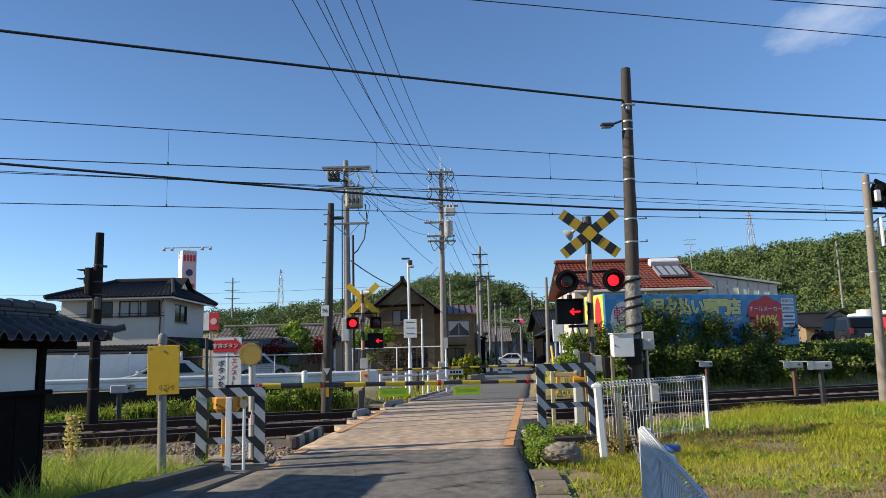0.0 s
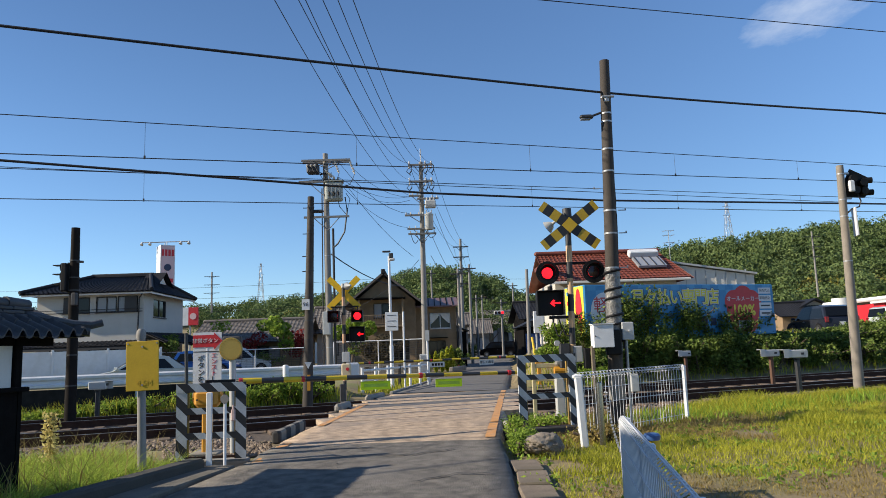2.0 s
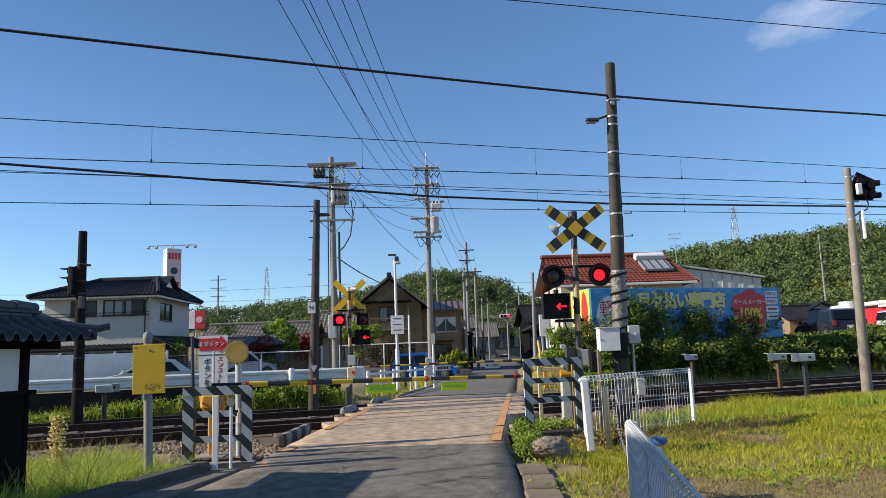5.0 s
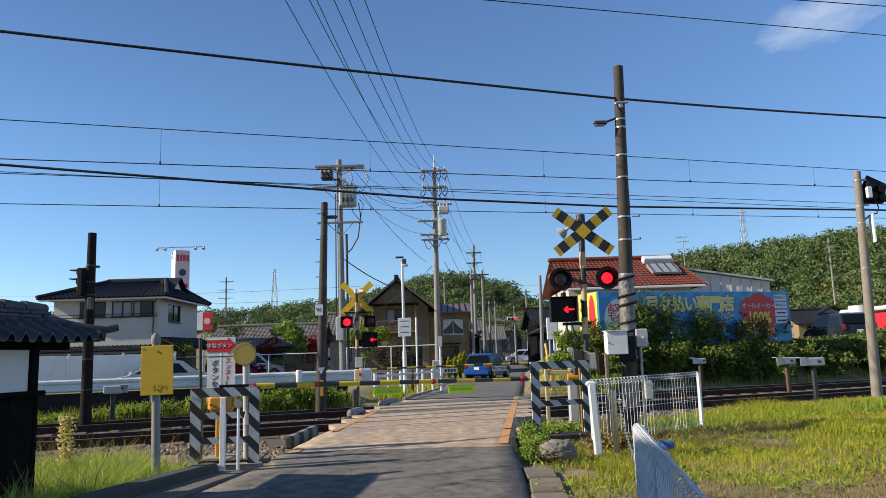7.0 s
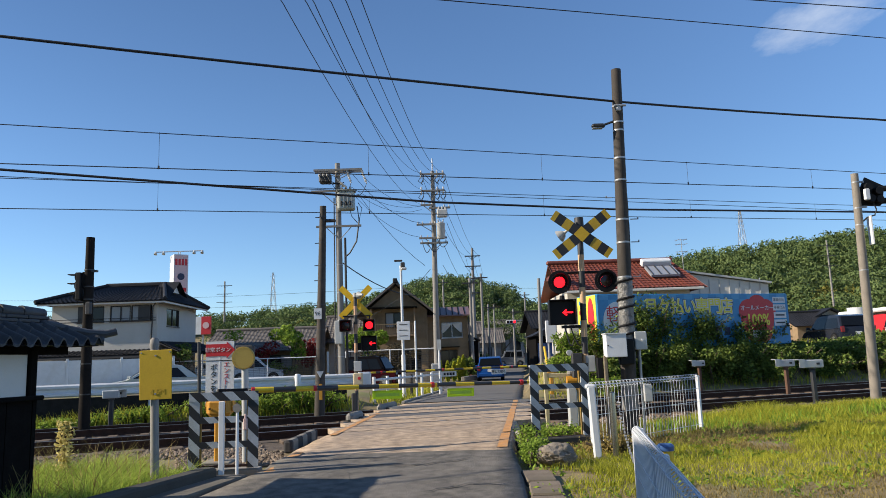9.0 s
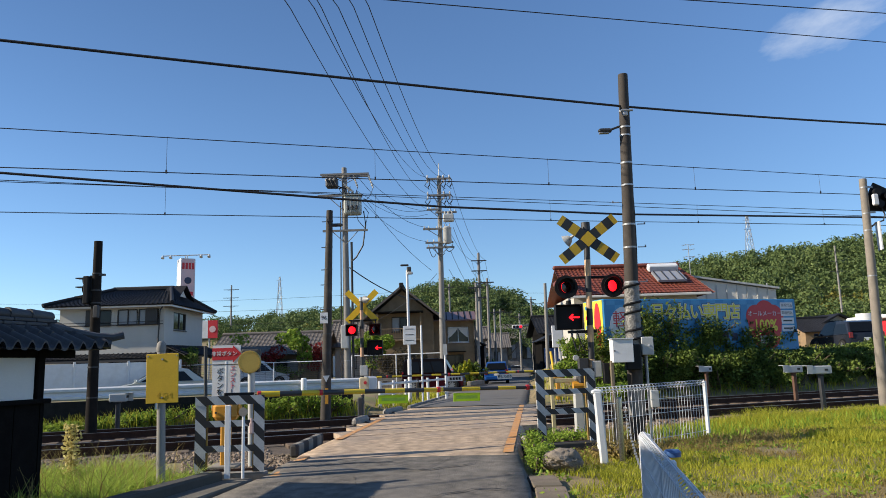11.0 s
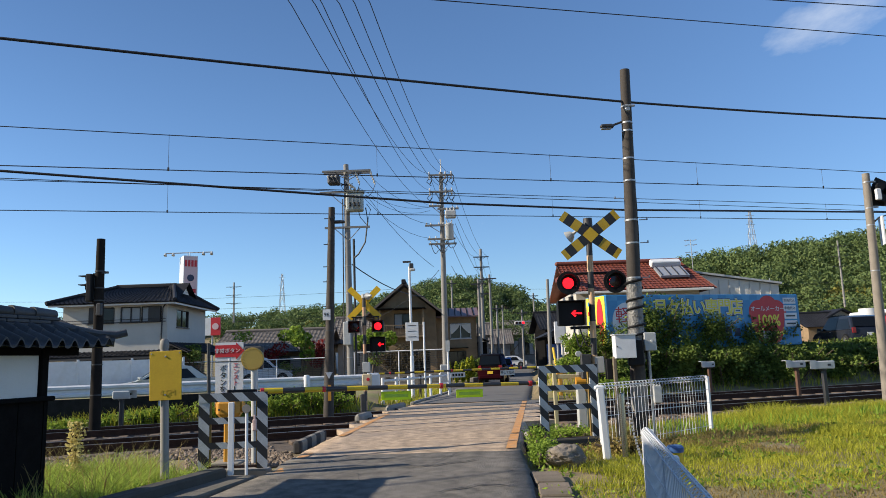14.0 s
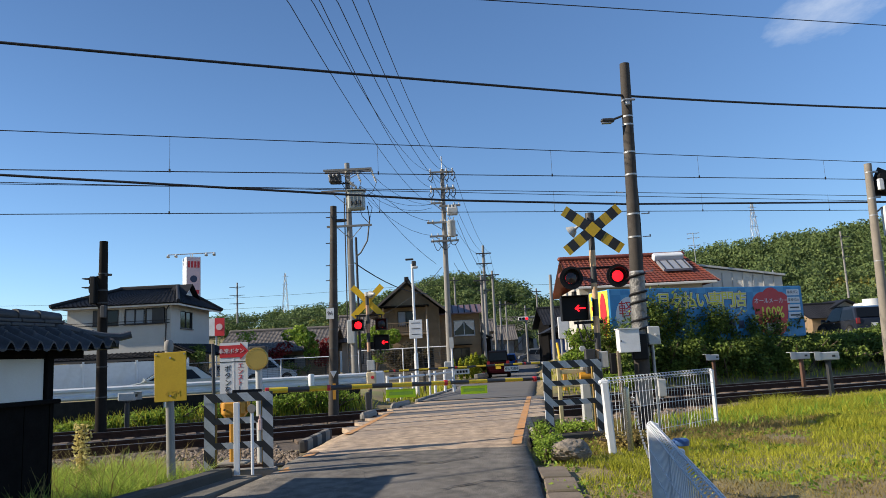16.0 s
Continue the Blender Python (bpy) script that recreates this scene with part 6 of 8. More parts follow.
low_house("far grey house beyond the hedge", -40.0, 84.0, 9, 8, 3.4, 5.5, STUCCO, GREY_TILE, 0)
low_house("brown far house with dark hip roof on the raised ground", 37.2, 75.0, 4.4, 6, 2.4, 3.8, WOOD_BROWN, ROOF_DARK, 1.2)
dark_shed = thing("shed", "dark shed with a blue roller door beside the lane", "shed", pose(8.3, 62.0, 0.0))
part("wall", Shape().box(2.0, 2.5, 1.5, 4.0, 5.0, 3.0), WOOD_DARK, dark_shed)
part("door", Shape().box(0.9, -0.03, 1.2, 1.5, 0.06, 2.4), material("blue_door", (0.015, 0.05, 0.18), 0.5), dark_shed, "blue roller door")
part("roof", Shape().prism([(-0.4, 3.0), (4.4, 3.0), (2.0, 4.1)], -0.4, 5.4), ROOF_DARK, dark_shed)
side_sign = thing("notice_panel", "white notice panel on a steel frame beside the lane", "notice panel", pose(5.2, 33.5, 0.6))
part("panel", Shape().box(0, 0, 1.8, 0.48, 0.12, 1.0, bevel=0.02), WHITE, side_sign)
part("post", Shape().rod((0.12, 0.05, 0), (0.12, 0.05, 2.0), 0.05).rod((-0.12, 0.05, 0), (-0.12, 0.05, 2.0), 0.05), GALV, side_sign)
lowwall = single("retaining_wall", Shape().box(0, 0, 0, 0.3, 7, 1.2), CONCRETE, "low concrete wall holding the raised lot", "wall", pose(5.0, 31.5, 0.4, 0, 0, -7), "structure")

# red-roofed house on the raised lot
red = thing("house", "house with red corrugated tile roof and solar water heater", "house", pose(6.7, 37.0, 1.4))
part("wall", wall_with_openings(0, 6.3, 0, 3.2, 0, 0.18, [(0.5, 2.0, 1.0, 2.4), (3.0, 5.4, 0.8, 2.4)]), STUCCO, red)
part("wall", Shape().box(0.094, 3.1, 1.6, 0.18, 5.8, 3.19).box(6.2, 3.1, 1.6, 0.18, 5.8, 3.19).box(3.15, 5.9, 1.6, 5.9, 0.18, 3.19), STUCCO, red)
window(red, 0.5, 2.0, 1.0, 2.4, 0.05)
window(red, 3.0, 5.4, 0.8, 2.4, 0.05, 3)
rr = part("roof", tiled((-0.5, -0.8, 3.1), (6.75, -0.8, 3.1), (6.25, 2.6, 4.85), (-0.5, 2.6, 4.85), 0.22, 0.3, 0.04), ROOF_RED, red, "red tile roof")
part("roof_back", tiled((-0.5, 6.4, 3.1), (6.75, 6.4, 3.1), (6.25, 2.6, 4.85), (-0.5, 2.6, 4.85), 0.22, 0.3, 0.04), ROOF_RED, red)
part("roof_side", tiled((6.9, -0.8, 3.05), (6.9, 6.4, 3.05), (6.25, 2.6, 4.85), (6.25, 2.6, 4.85), 0.3, 0.35, 0.05), ROOF_RED, red)
part("ridge", Shape().box(2.9, 2.6, 4.95, 7.0, 0.3, 0.22, bevel=0.08).box(-0.5, 0.9, 4.05, 0.2, 3.8, 0.2, pose(0, 0, 0)), ROOF_RED, rr)
part("gutter", Shape().box(3.1, -0.85, 3.02, 7.3, 0.12, 0.12, bevel=0.02), PLASTER, red, "cream gutter")
heater = part("solar_heater", Shape().box(0, 0, 0, 1.5, 1.3, 0.12, pose(5.2, 0.75, 4.10, 27, 0, 0)), GLASS_PALE, rr, "white rooftop solar water heater")
part("tank", Shape().box(0, 0, 0, 1.6, 0.45, 0.35, pose(5.2, 1.75, 4.7, 27, 0, 0), bevel=0.05), WHITE, heater)
for i in range(4):
    part("collector_bar", Shape().box(0, 0, 0, 0.04, 1.3, 0.03, pose(4.55 + i * 0.42, 0.75, 4.19, 27, 0, 0)), FRAME_DARK, heater)
ant = thing("tv_antenna", "thin rooftop television antenna", "antenna", pose(13.3, 38.5, 4.0))
part("mast", Shape().rod((0, 0, 0), (0, 0, 3.3), 0.02), GALV, ant)
for z in (2.6, 3.0, 3.25):
    part("element", Shape().rod((-0.35, 0, z), (0.4, 0.2, z + 0.05), 0.012).rod((-0.2, -0.3, z), (-0.2, 0.3, z), 0.01).rod((0.2, -0.3, z), (0.2, 0.3, z), 0.01), GALV, ant)
annex = thing("shed", "pale metal-clad shed behind the advertising box", "shed", pose(13.4, 39.0, 1.4))
part("wall", Shape().prism([(0, 0), (4.6, 0), (4.6, 3.35), (0, 4.1)], 0, 6), PLASTER, annex)
for i in range(8):
    part("seam", Shape().box(0.3 + i * 0.55, -0.02, 2.0, 0.04, 0.04, 3.4), GREY_BOX, annex)
part("roof", Shape().box(0, 0, 0, 4.9, 6.4, 0.1, pose(2.3, 3, 3.82, 0, 9.3, 0)), GREY_BOX, annex)
redshop = thing("shop", "low red shop building with a white roof", "shop", pose(33.6, 52.0, 1.0))
part("wall", wall_with_openings(0, 9, 0, 2.6, 0, 0.2, [(1.6, 2.8, 1.3, 2.0)]), RED, redshop)
part("wall", Shape().box(0.1, 4, 1.3, 0.2, 8, 2.6), RED, redshop)
window(redshop, 1.6, 2.8, 1.3, 2.0, 0.05, 3, WHITE)
part("roof", Shape().box(4.4, 3.5, 2.9, 9.6, 9, 0.3, bevel=0.1).box(4.4, 0.5, 2.68, 9.4, 2, 0.2), WHITE, redshop)
tank = thing("banner_drum", "white drum-shaped advertising banner", "banner", pose(27.0, 46.5, 1.4))
part("drum", Shape().rod((0, 0, 0.3), (0, 0, 2.3), 0.55, None, 18), WHITE, tank, smooth=True)
part("print", Shape().rod((0.02, -0.02, 0.5), (0.02, -0.02, 0.9), 0.56, None, 18), material("sky_blue_print", (0.1, 0.35, 0.7), 0.5), tank)
part("foot", Shape().rod((0, 0, 0), (0, 0, 0.3), 0.5, None, 12), GREY_BOX, tank)

# ---- advertising container ----
ad = thing("advertising_container", "blue printed advertising container with bold yellow writing", "advertising container", pose(5.77, 26.15, 1.45, 0, 0, 18.9))
AL, AH = 8.8, 2.0
part("body", Shape().box(AL / 2, 0.7, AH / 2, AL, 1.4, AH, bevel=0.03), BLUE, ad, "blue steel box")
check = material("pale_blue_print", (0.07, 0.34, 0.60), 0.5, vary=0.08, bump=0.03)
front = part("front_print", Shape().box(AL / 2, -0.008, AH / 2, AL - 0.06, 0.012, AH - 0.06), BLUE, ad, "blue chequered front print")
for i in range(23):
    for j in range(2):
        if (i + j) % 2 == 0:
            part("check", Shape().box(0.3 + i * 0.37, -0.016, 1.88 - j * 0.19, 0.37, 0.004, 0.19), check, front)
oval = Shape().prism([(0.85 + 0.62 * math.cos(a) * (1 if abs(math.cos(a)) < 0.99 else 1), 1.0 + 0.72 * math.sin(a)) for a in np.linspace(0, 2 * math.pi, 25)[:-1]], -0.024, -0.018)
part("white_roundel", oval, WHITE, front)
lettering("writing", "軽", 0.62, RED, front, 0.66, -0.03, 1.22)
WRITE_YELLOW = material("yellow_print", (0.85, 0.72, 0.06), 0.5, vary=0.06, bump=0.03)
OUTLINE = material("navy_outline", (0.02, 0.03, 0.08), 0.5, vary=0.1, bump=0.02)
for i, ch in enumerate("月々払い専門店"):
    x = 2.3 + i * 0.575
    lettering("outline", ch, 0.64, OUTLINE, front, x, -0.019, 1.48, bold=0.05, depth=0.002)
    lettering("outline", ch, 0.64, WHITE, front, x, -0.023, 1.48, bold=0.03, depth=0.002)
    lettering("writing", ch, 0.64, WRITE_YELLOW, front, x, -0.027, 1.48, bold=0.008, depth=0.002)
blob = Shape()
for cx, cz, r in ((6.8, 1.3, 0.48), (7.25, 1.45, 0.5), (7.65, 1.3, 0.48), (7.2, 0.95, 0.8), (7.0, 0.5, 0.42), (7.45, 0.5, 0.42)):
    blob.prism([(cx + r * math.cos(a), cz + r * math.sin(a)) for a in np.linspace(0, 2 * math.pi, 21)[:-1]], -0.022 - 0.001 * r, -0.016)
part("red_blob", blob, RED, front, "red cloud-shaped print")
lettering("writing", "オールメーカー", 0.235, WHITE, front, 7.22, -0.03, 1.42)
lettering("writing", "100%", 0.62, WRITE_YELLOW, front, 7.22, -0.03, 0.95, squeeze=0.85, bold=0.012)
part("white_plate", Shape().box(7.2, -0.026, 0.42, 0.6, 0.004, 0.3), WHITE, front)
for i, text in enumerate(("車両代込", "車検代込", "", "")):
    p = part("white_plate", Shape().box(8.33, -0.022, 1.74 - 0.3 * i, 0.62, 0.004, 0.24), WHITE, front)
    if text:
        lettering("writing", text, 0.14, DARK_METAL, p, 8.33, -0.028, 1.74 - 0.3 * i, "", 0.001)
    else:
        part("writing", Shape().box(8.33, -0.027, 1.74 - 0.3 * i, 0.45, 0.004, 0.06), DARK_METAL, p)
part("logo_bar", Shape().box(5.0, -0.02, 0.95, 1.3, 0.004, 0.14), check, front)
for i in range(4):
    part("logo_shape", Shape().box(4.5 + 0.4 * i, -0.02, 0.55, 0.26, 0.004, 0.3), OUTLINE, front)
end = part("end_print", Shape().box(0, 0, 0, 0.012, 1.3, AH - 0.06), WRITE_YELLOW, ad, "yellow and red end print", pose(-0.008, 0.7, AH / 2))
part("red_shape", Shape().prism([(-0.22 * math.cos(a) - 0.3, 0.85 * math.sin(a)) for a in np.linspace(0, 2 * math.pi, 17)[:-1]], 0, 0.006, pose(-0.014, 0, 0.05, 0, 0, 90)), RED, end)
for i in range(5):
    part("writing", Shape().box(-0.01, 0.28, 0.75 - 0.36 * i, 0.006, 0.5, 0.14), (BLUE, RED, BLUE, WHITE, RED)[i], end)

far_house = thing("house", "low house with a dark grey gabled roof below the hill", "house", pose(41.8, 80.0, -0.1, 0, 0, 0))
part("wall", Shape().box(0, 0, 2.0, 5.6, 6.0, 4.0), WOOD_BROWN, far_house, "brown house wall")
part("roof", Shape().prism([(-3.2, 3.9), (0, 5.5), (3.2, 3.9), (3.2, 3.7), (0, 5.3), (-3.2, 3.7)], -3.5, 3.5), ROOF_DARK, far_house)
part("gable", Shape().prism([(-2.8, 3.9), (0, 5.28), (2.8, 3.9)], -2.9, 2.9), STUCCO, far_house)
part("window", Shape().box(0, -3.02, 3.0, 1.8, 0.06, 1.0), GLASS, far_house)

# ---- shop signs and masts in the distance ----
tower_sign = thing("sign_tower", "tall white shop sign tower with red shapes and floodlights", "sign tower", pose(-30.0, 84.0, 0.0, 0, 0, -58))
part("mast", Shape().rod((0, 0, 0), (0, 0, 9.5), 0.3), GALV, tower_sign)
box_ = part("sign_box", Shape().box(0, 0, 11.8, 2.1, 1.6, 5.2), WHITE, tower_sign, "white lit sign box")
pinkish = material("pale_pink_panel", (0.72, 0.5, 0.5), 0.5, vary=0.05, bump=0.02)
face = part("face", Shape().box(0, 0, 11.8, 0.02, 1.45, 5.0), pinkish, box_, "", pose(1.06, 0, 0))
for i in range(4):
    part("letter_shape", Shape().box(1.08, -0.54 + 0.36 * i, 13.5, 0.02, 0.26, 0.75), RED, box_)
part("round_emblem", Shape().rod((1.06, 0, 11.8), (1.1, 0, 11.8), 0.4, None, 16), OUTLINE, box_)
part("letter_bar", Shape().box(1.08, 0, 10.3, 0.02, 1.2, 0.45), RED, box_)
part("lamp_boom", Shape().rod((-1.45, -2.3, 14.9), (1.45, 2.3, 14.9), 0.06).rod((-0.5, 0, 14.3), (-0.5, 0, 14.85), 0.05).rod((0.5, 0, 14.3), (0.5, 0, 14.85), 0.05), GALV, tower_sign)
for x in (-1.45, -0.95, 0.95, 1.45):
    part("floodlight", Shape().rod((x, x * 1.586, 14.92), (x + 0.15, x * 1.586 - 0.1, 14.6), 0.1, 0.2, 10), GREY_BOX, tower_sign)
sub_sign = thing("shop_sign", "small red and white shop sign on a post", "shop sign", pose(-25.2, 78.0, 0.0))
part("post", Shape().rod((0, 0.1, 0), (0, 0.1, 5), 0.1), GALV, sub_sign)
part("white_half", Shape().box(-0.45, 0, 5.8, 0.7, 0.3, 1.9), WHITE, sub_sign)
part("red_half", Shape().box(0.4, 0, 5.8, 1.0, 0.3, 1.9), RED, sub_sign)
part("emblem", Shape().rod((0.4, -0.18, 5.8), (0.4, -0.14, 5.8), 0.35, 0.35, 16), pinkish, sub_sign)
store = thing("store", "long low store with red and blue fascia", "store", pose(-27.0, 88.0, 0.2))
part("wall", Shape().box(6.5, 5, 2.0, 13, 10, 4.0), STUCCO, store)
part("fascia", Shape().box(3.2, -0.06, 3.9, 6.4, 0.12, 1.3), RED, store, "red fascia")
part("fascia_blue", Shape().box(9.6, -0.06, 3.9, 6.4, 0.12, 1.3), check, store, "pale blue fascia")
for i in range(4):
    part("letter_shape", Shape().rod((1.2 + 1.3 * i, -0.16, 3.9), (1.2 + 1.3 * i, -0.12, 3.9), 0.4, None, 12), pinkish, store)
part("roof", Shape().box(6.5, 5, 4.65, 13.4, 10.4, 0.2), WHITE, store)


def pylon(x, y, base, h, w):
    ob = thing("pylon", "distant grey lattice transmission tower", "pylon", pose(x, y, base), "pylons")
    t = 0.0022 * h
    levels = [0, 0.22, 0.42, 0.58, 0.72, 0.84, 0.94, 1.0]
    half = lambda k: w / 2 * (1 - 0.88 * k)
    for a, b in ((-1, -1), (1, -1), (1, 1), (-1, 1)):
        part("leg", Shape().rod((a * half(0), b * half(0), 0), (a * half(1), b * half(1), h), t * 1.6, t, 4), GALV, ob)
    for i, (k0, k1) in enumerate(zip(levels, levels[1:])):
        sh = Shape()
        for a, b in (((-1, -1), (1, -1)), ((1, -1), (1, 1)), ((1, 1), (-1, 1)), ((-1, 1), (-1, -1))):
            for p, q in ((a, b), (b, a)):
                sh.rod((p[0] * half(k0), p[1] * half(k0), h * k0), (q[0] * half(k1), q[1] * half(k1), h * k1), t * 0.7, None, 4)
        part("bracing", sh, GALV, ob)
    for k in (0.72, 0.84, 0.95):
        part("arm", Shape().rod((-w * 0.33, 0, h * k), (w * 0.33, 0, h * k), t, None, 4), GALV, ob)


pylon(164, 380, 30, 45, 7)
pylon(-86, 380, 12, 38, 5)
for x, y, b, h in ((-110, 380, 5, 22), (-44, 150, 0, 19), (60, 240, 8, 22), (77, 140, 0, 22)):
    ob = pole("utility_pole", "distant slim utility pole", x, y, b, h, 0.25, 0.15, POLE_CONCRETE)
    for k in (0.95, 0.86, 0.77):
        crossarm(ob, 0, h * k, 1.6, DARK_METAL)

# traffic light over the far lane
tl = thing("traffic_light", "horizontal traffic light on an arm showing red", "traffic light", pose(11.6, 86.0, 0.0))
part("post", Shape().rod((0, 0, 0), (0, 0, 6.0), 0.12), GALV, tl)
part("arm", Shape().rod((0, 0, 5.6), (-3.4, 0, 5.6), 0.07), GALV, tl)
head = part("head", Shape().box(-2.9, -0.1, 5.45, 1.3, 0.25, 0.48, bevel=0.1), GREY_BOX, tl)
for i, mat in enumerate((RED_DARK, RED_DARK, RED_GLOW)):
    part("lens", Shape().rod((-3.3 + 0.4 * i, -0.25, 5.45), (-3.3 + 0.4 * i, -0.22, 5.45), 0.16, None, 16), mat, head)

# ---- walls, rails and fences beyond the railway ----
def rail_beam(name, label, s0, s1, w, profile, mat, cat):
    """A rolled beam along the railway from its outline across it."""
    a = track(s0, w)
    sh = Shape().prism(profile, 0, s1 - s0)
    ob = single(name, sh, mat, label, cat, Matrix.Translation(a) @ pose(0, 0, 0, 0, 0, 20) @ pose(0, 0, 0, 0, 0, -90))
    return ob


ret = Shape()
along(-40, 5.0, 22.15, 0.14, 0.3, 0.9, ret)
single("retaining_wall", ret, material("near_black_concrete", (0.028, 0.026, 0.024), 0.95, spec=0.1, vary=0.4, bump=0.5), "near-black concrete retaining wall beside the far track", "wall", kind="structure")
guard = thing("guard_rail", "white steel guard rail above the retaining wall", "guard rail")
wave = [(0, 0.62), (0.05, 0.66), (0.05, 0.72), (0, 0.76), (0, 0.82), (0.05, 0.86), (0.05, 0.92), (0, 0.96), (-0.02, 0.96), (-0.02, 0.62)]
part("beam", Shape().prism(wave, 0, 43.3), WHITE, guard, "white corrugated beam", Matrix.Translation(track(-38, 22.0)) @ pose(0, 0, 0, 0, 0, 20 - 90))
part("lower_rail", Shape().rod(track(-38, 22.0, 0.47), track(-4.5, 22.0, 0.47), 0.06), WHITE, guard)
for i in range(11):
    p = track(-36.5 + i * 4.0, 21.88, 0.0)
    part("post", Shape().lathe([(0.09, 0.3), (0.09, 0.96), (0.075, 1.0), (0.03, 1.01)], None, 14), WHITE, guard, "", Matrix.Translation(p), True)
part("end_cap", Shape().box(0, 0, 0, 0.46, 0.3, 0.42, bevel=0.05), WHITE, guard, "", Matrix.Translation(track(5.5, 21.95, 0.78)) @ pose(0, 0, 0, 0, 0, 20))
panel = thing("panel_fence", "white panel fence behind the guard rail", "fence")
for i in range(6):
    m = Matrix.Translation((-12.8, 35.4, 0)) @ pose(0, 0, 0, 0, 0, 20) @ pose(-2.3 * i, 0, 0)
    part("panel", Shape().box(-1.15, 0, 1.03, 2.2, 0.04, 1.6), WHITE, panel, "", m)
    part("post", Shape().box(0, -0.03, 1.05, 0.1, 0.1, 1.72, bevel=0.01), WHITE, panel, "", m)
hand = thing("handrail", "low white pipe railing beside the lane", "railing")
ha, hb = Vector((-2.05, 23.0, 0.0)), Vector((0.05, 29.0, 0.0))
for i in range(7):
    p = ha.lerp(hb, i / 6)
    part("post", Shape().rod(p + Vector((0, 0, -0.1)), p + Vector((0, 0, 0.82)), 0.05), (WHITE, WHITE, WHITE, POLE_WOOD)[i % 4] if i == 3 else WHITE, hand)
for z in (0.72, 0.42):
    part("rail", Shape().rod(ha + Vector((0, 0, z)), hb + Vector((0, 0, z)), 0.04), WHITE, hand)


def mesh_fence(label, a, b, z0, z1, post_gap, wires, mat=DARK_METAL):
    a, b = Vector((*a, 0)), Vector((*b, 0))
    ob = thing("mesh_fence", label, "fence")
    L = (b - a).length
    n = max(1, round(L / post_gap))
    for i in range(n + 1):
        p = a.lerp(b, i / n)
        part("post", Shape().rod(p + Vector((0, 0, z0 - 0.3)), p + Vector((0, 0, z1 + 0.03)), 0.035), WHITE, ob)
    part("top_rail", Shape().rod(a + Vector((0, 0, z1)), b + Vector((0, 0, z1)), 0.03), WHITE, ob)
    for i in range(wires):
        z = z0 + (z1 - z0) * (i + 0.5) / wires
        part("wire", Shape().rod(a + Vector((0, 0, z)), b + Vector((0, 0, z)), 0.008, None, 5), mat, ob)
    sh = Shape()
    k = int(L / 0.35)
    for i in range(k):
        p = a.lerp(b, (i + 0.5) / k)
        sh.rod(p + Vector((0, 0, z0)), p + Vector((0, 0, z1)), 0.006, None, 4)
    part("uprights", sh, mat, ob)
    tagged(ob.children[-1], kind="stuff")


mesh_fence("pale steel mesh fence along the far street", (-17.5, 47.5), (-7.8, 47.0), 0.4, 1.75, 2.9, 12)
mesh_fence("pale steel mesh fence around the garden corner", (-5.8, 45.6), (-0.2, 44.6), 0.0, 2.0, 2.7, 14)
gp = thing("garden_wall", "low pale concrete block wall behind the mesh fence", "wall")
part("block_course", Shape().box(-3.2, 46.3, 0.25, 7.0, 0.15, 0.6), CONCRETE, gp)
for i in range(6):
    part("vent_block", Shape().box(-6.0 + i * 1.1, 46.2, 0.35, 0.25, 0.05, 0.08), CONCRETE_DARK, gp)
single("planter_edge", Shape().box(0, 0, 0, 3.6, 0.25, 0.28, bevel=0.04), CONCRETE, "low concrete edging of the corner flower bed", "kerb", pose(1.9, 45.6, 0.1, 0, 0, 74))
ob = thing("gate_pillar", "small red-brown gate pillar by the lane", "pillar", pose(2.15, 50.5, -0.05))
part("pillar", Shape().box(0, 0, 0.45, 0.5, 0.5, 0.9, bevel=0.03), material("red_brown_tile", (0.26, 0.09, 0.06), 0.7), ob)
part("cap", Shape().box(0, 0, 0.94, 0.6, 0.6, 0.08, bevel=0.02), CONCRETE, ob)
cab = thing("roadside_cabinet", "grey roadside cabinet in front of the pole", "cabinet", pose(-0.15, 38.9, 0))
part("body", Shape().box(0, 0, 0.55, 0.5, 0.4, 1.1, bevel=0.03), GREY_BOX, cab)
part("door", Shape().box(0, -0.21, 0.55, 0.42, 0.02, 0.95), GALV, cab)

# ---- near side: kerbs, fences, rock ----
def bar_between(name, a, b, width, height, top, mat, label, cat, bevel=0.02):
    a, b = Vector((*a, 0)), Vector((*b, 0))
    L = (b - a).length
    ang = math.degrees(math.atan2(b.y - a.y, b.x - a.x))
    mid = (a + b) / 2
    return single(name, Shape().box(0, 0, top - height / 2, L, width, height, bevel=bevel), mat, label, cat, pose(mid.x, mid.y, 0, 0, 0, ang))


STRIPE_KERB = striped("black_and_grey_kerb", (0.26, 0.23, 0.19), (0.03, 0.028, 0.027), (1, 0, 0), 0.33, rough=0.9, vary=0.3, offset=0.3)
bar_between("kerb_block", (-2.43, 11.75), (-2.34, 13.7), 0.13, 0.2, 0.095, STRIPE_KERB, "concrete kerb block with worn black paint", "kerb", 0.03)
bar_between("kerb_block", (-2.12, 17.1), (-1.98, 18.2), 0.18, 0.2, 0.12, CONCRETE, "short concrete kerb block between the tracks", "kerb", 0.06)
bar_between("kerb_block", (-1.72, 20.6), (-1.36, 22.1), 0.16, 0.2, 0.10, CONCRETE, "concrete kerb block beyond the far track", "kerb", 0.06)
bar_between("kerb_line", (-1.15, 23.0), (0.1, 31.0), 0.12, 0.2, 0.05, CONCRETE, "low concrete kerb along the lane", "kerb")
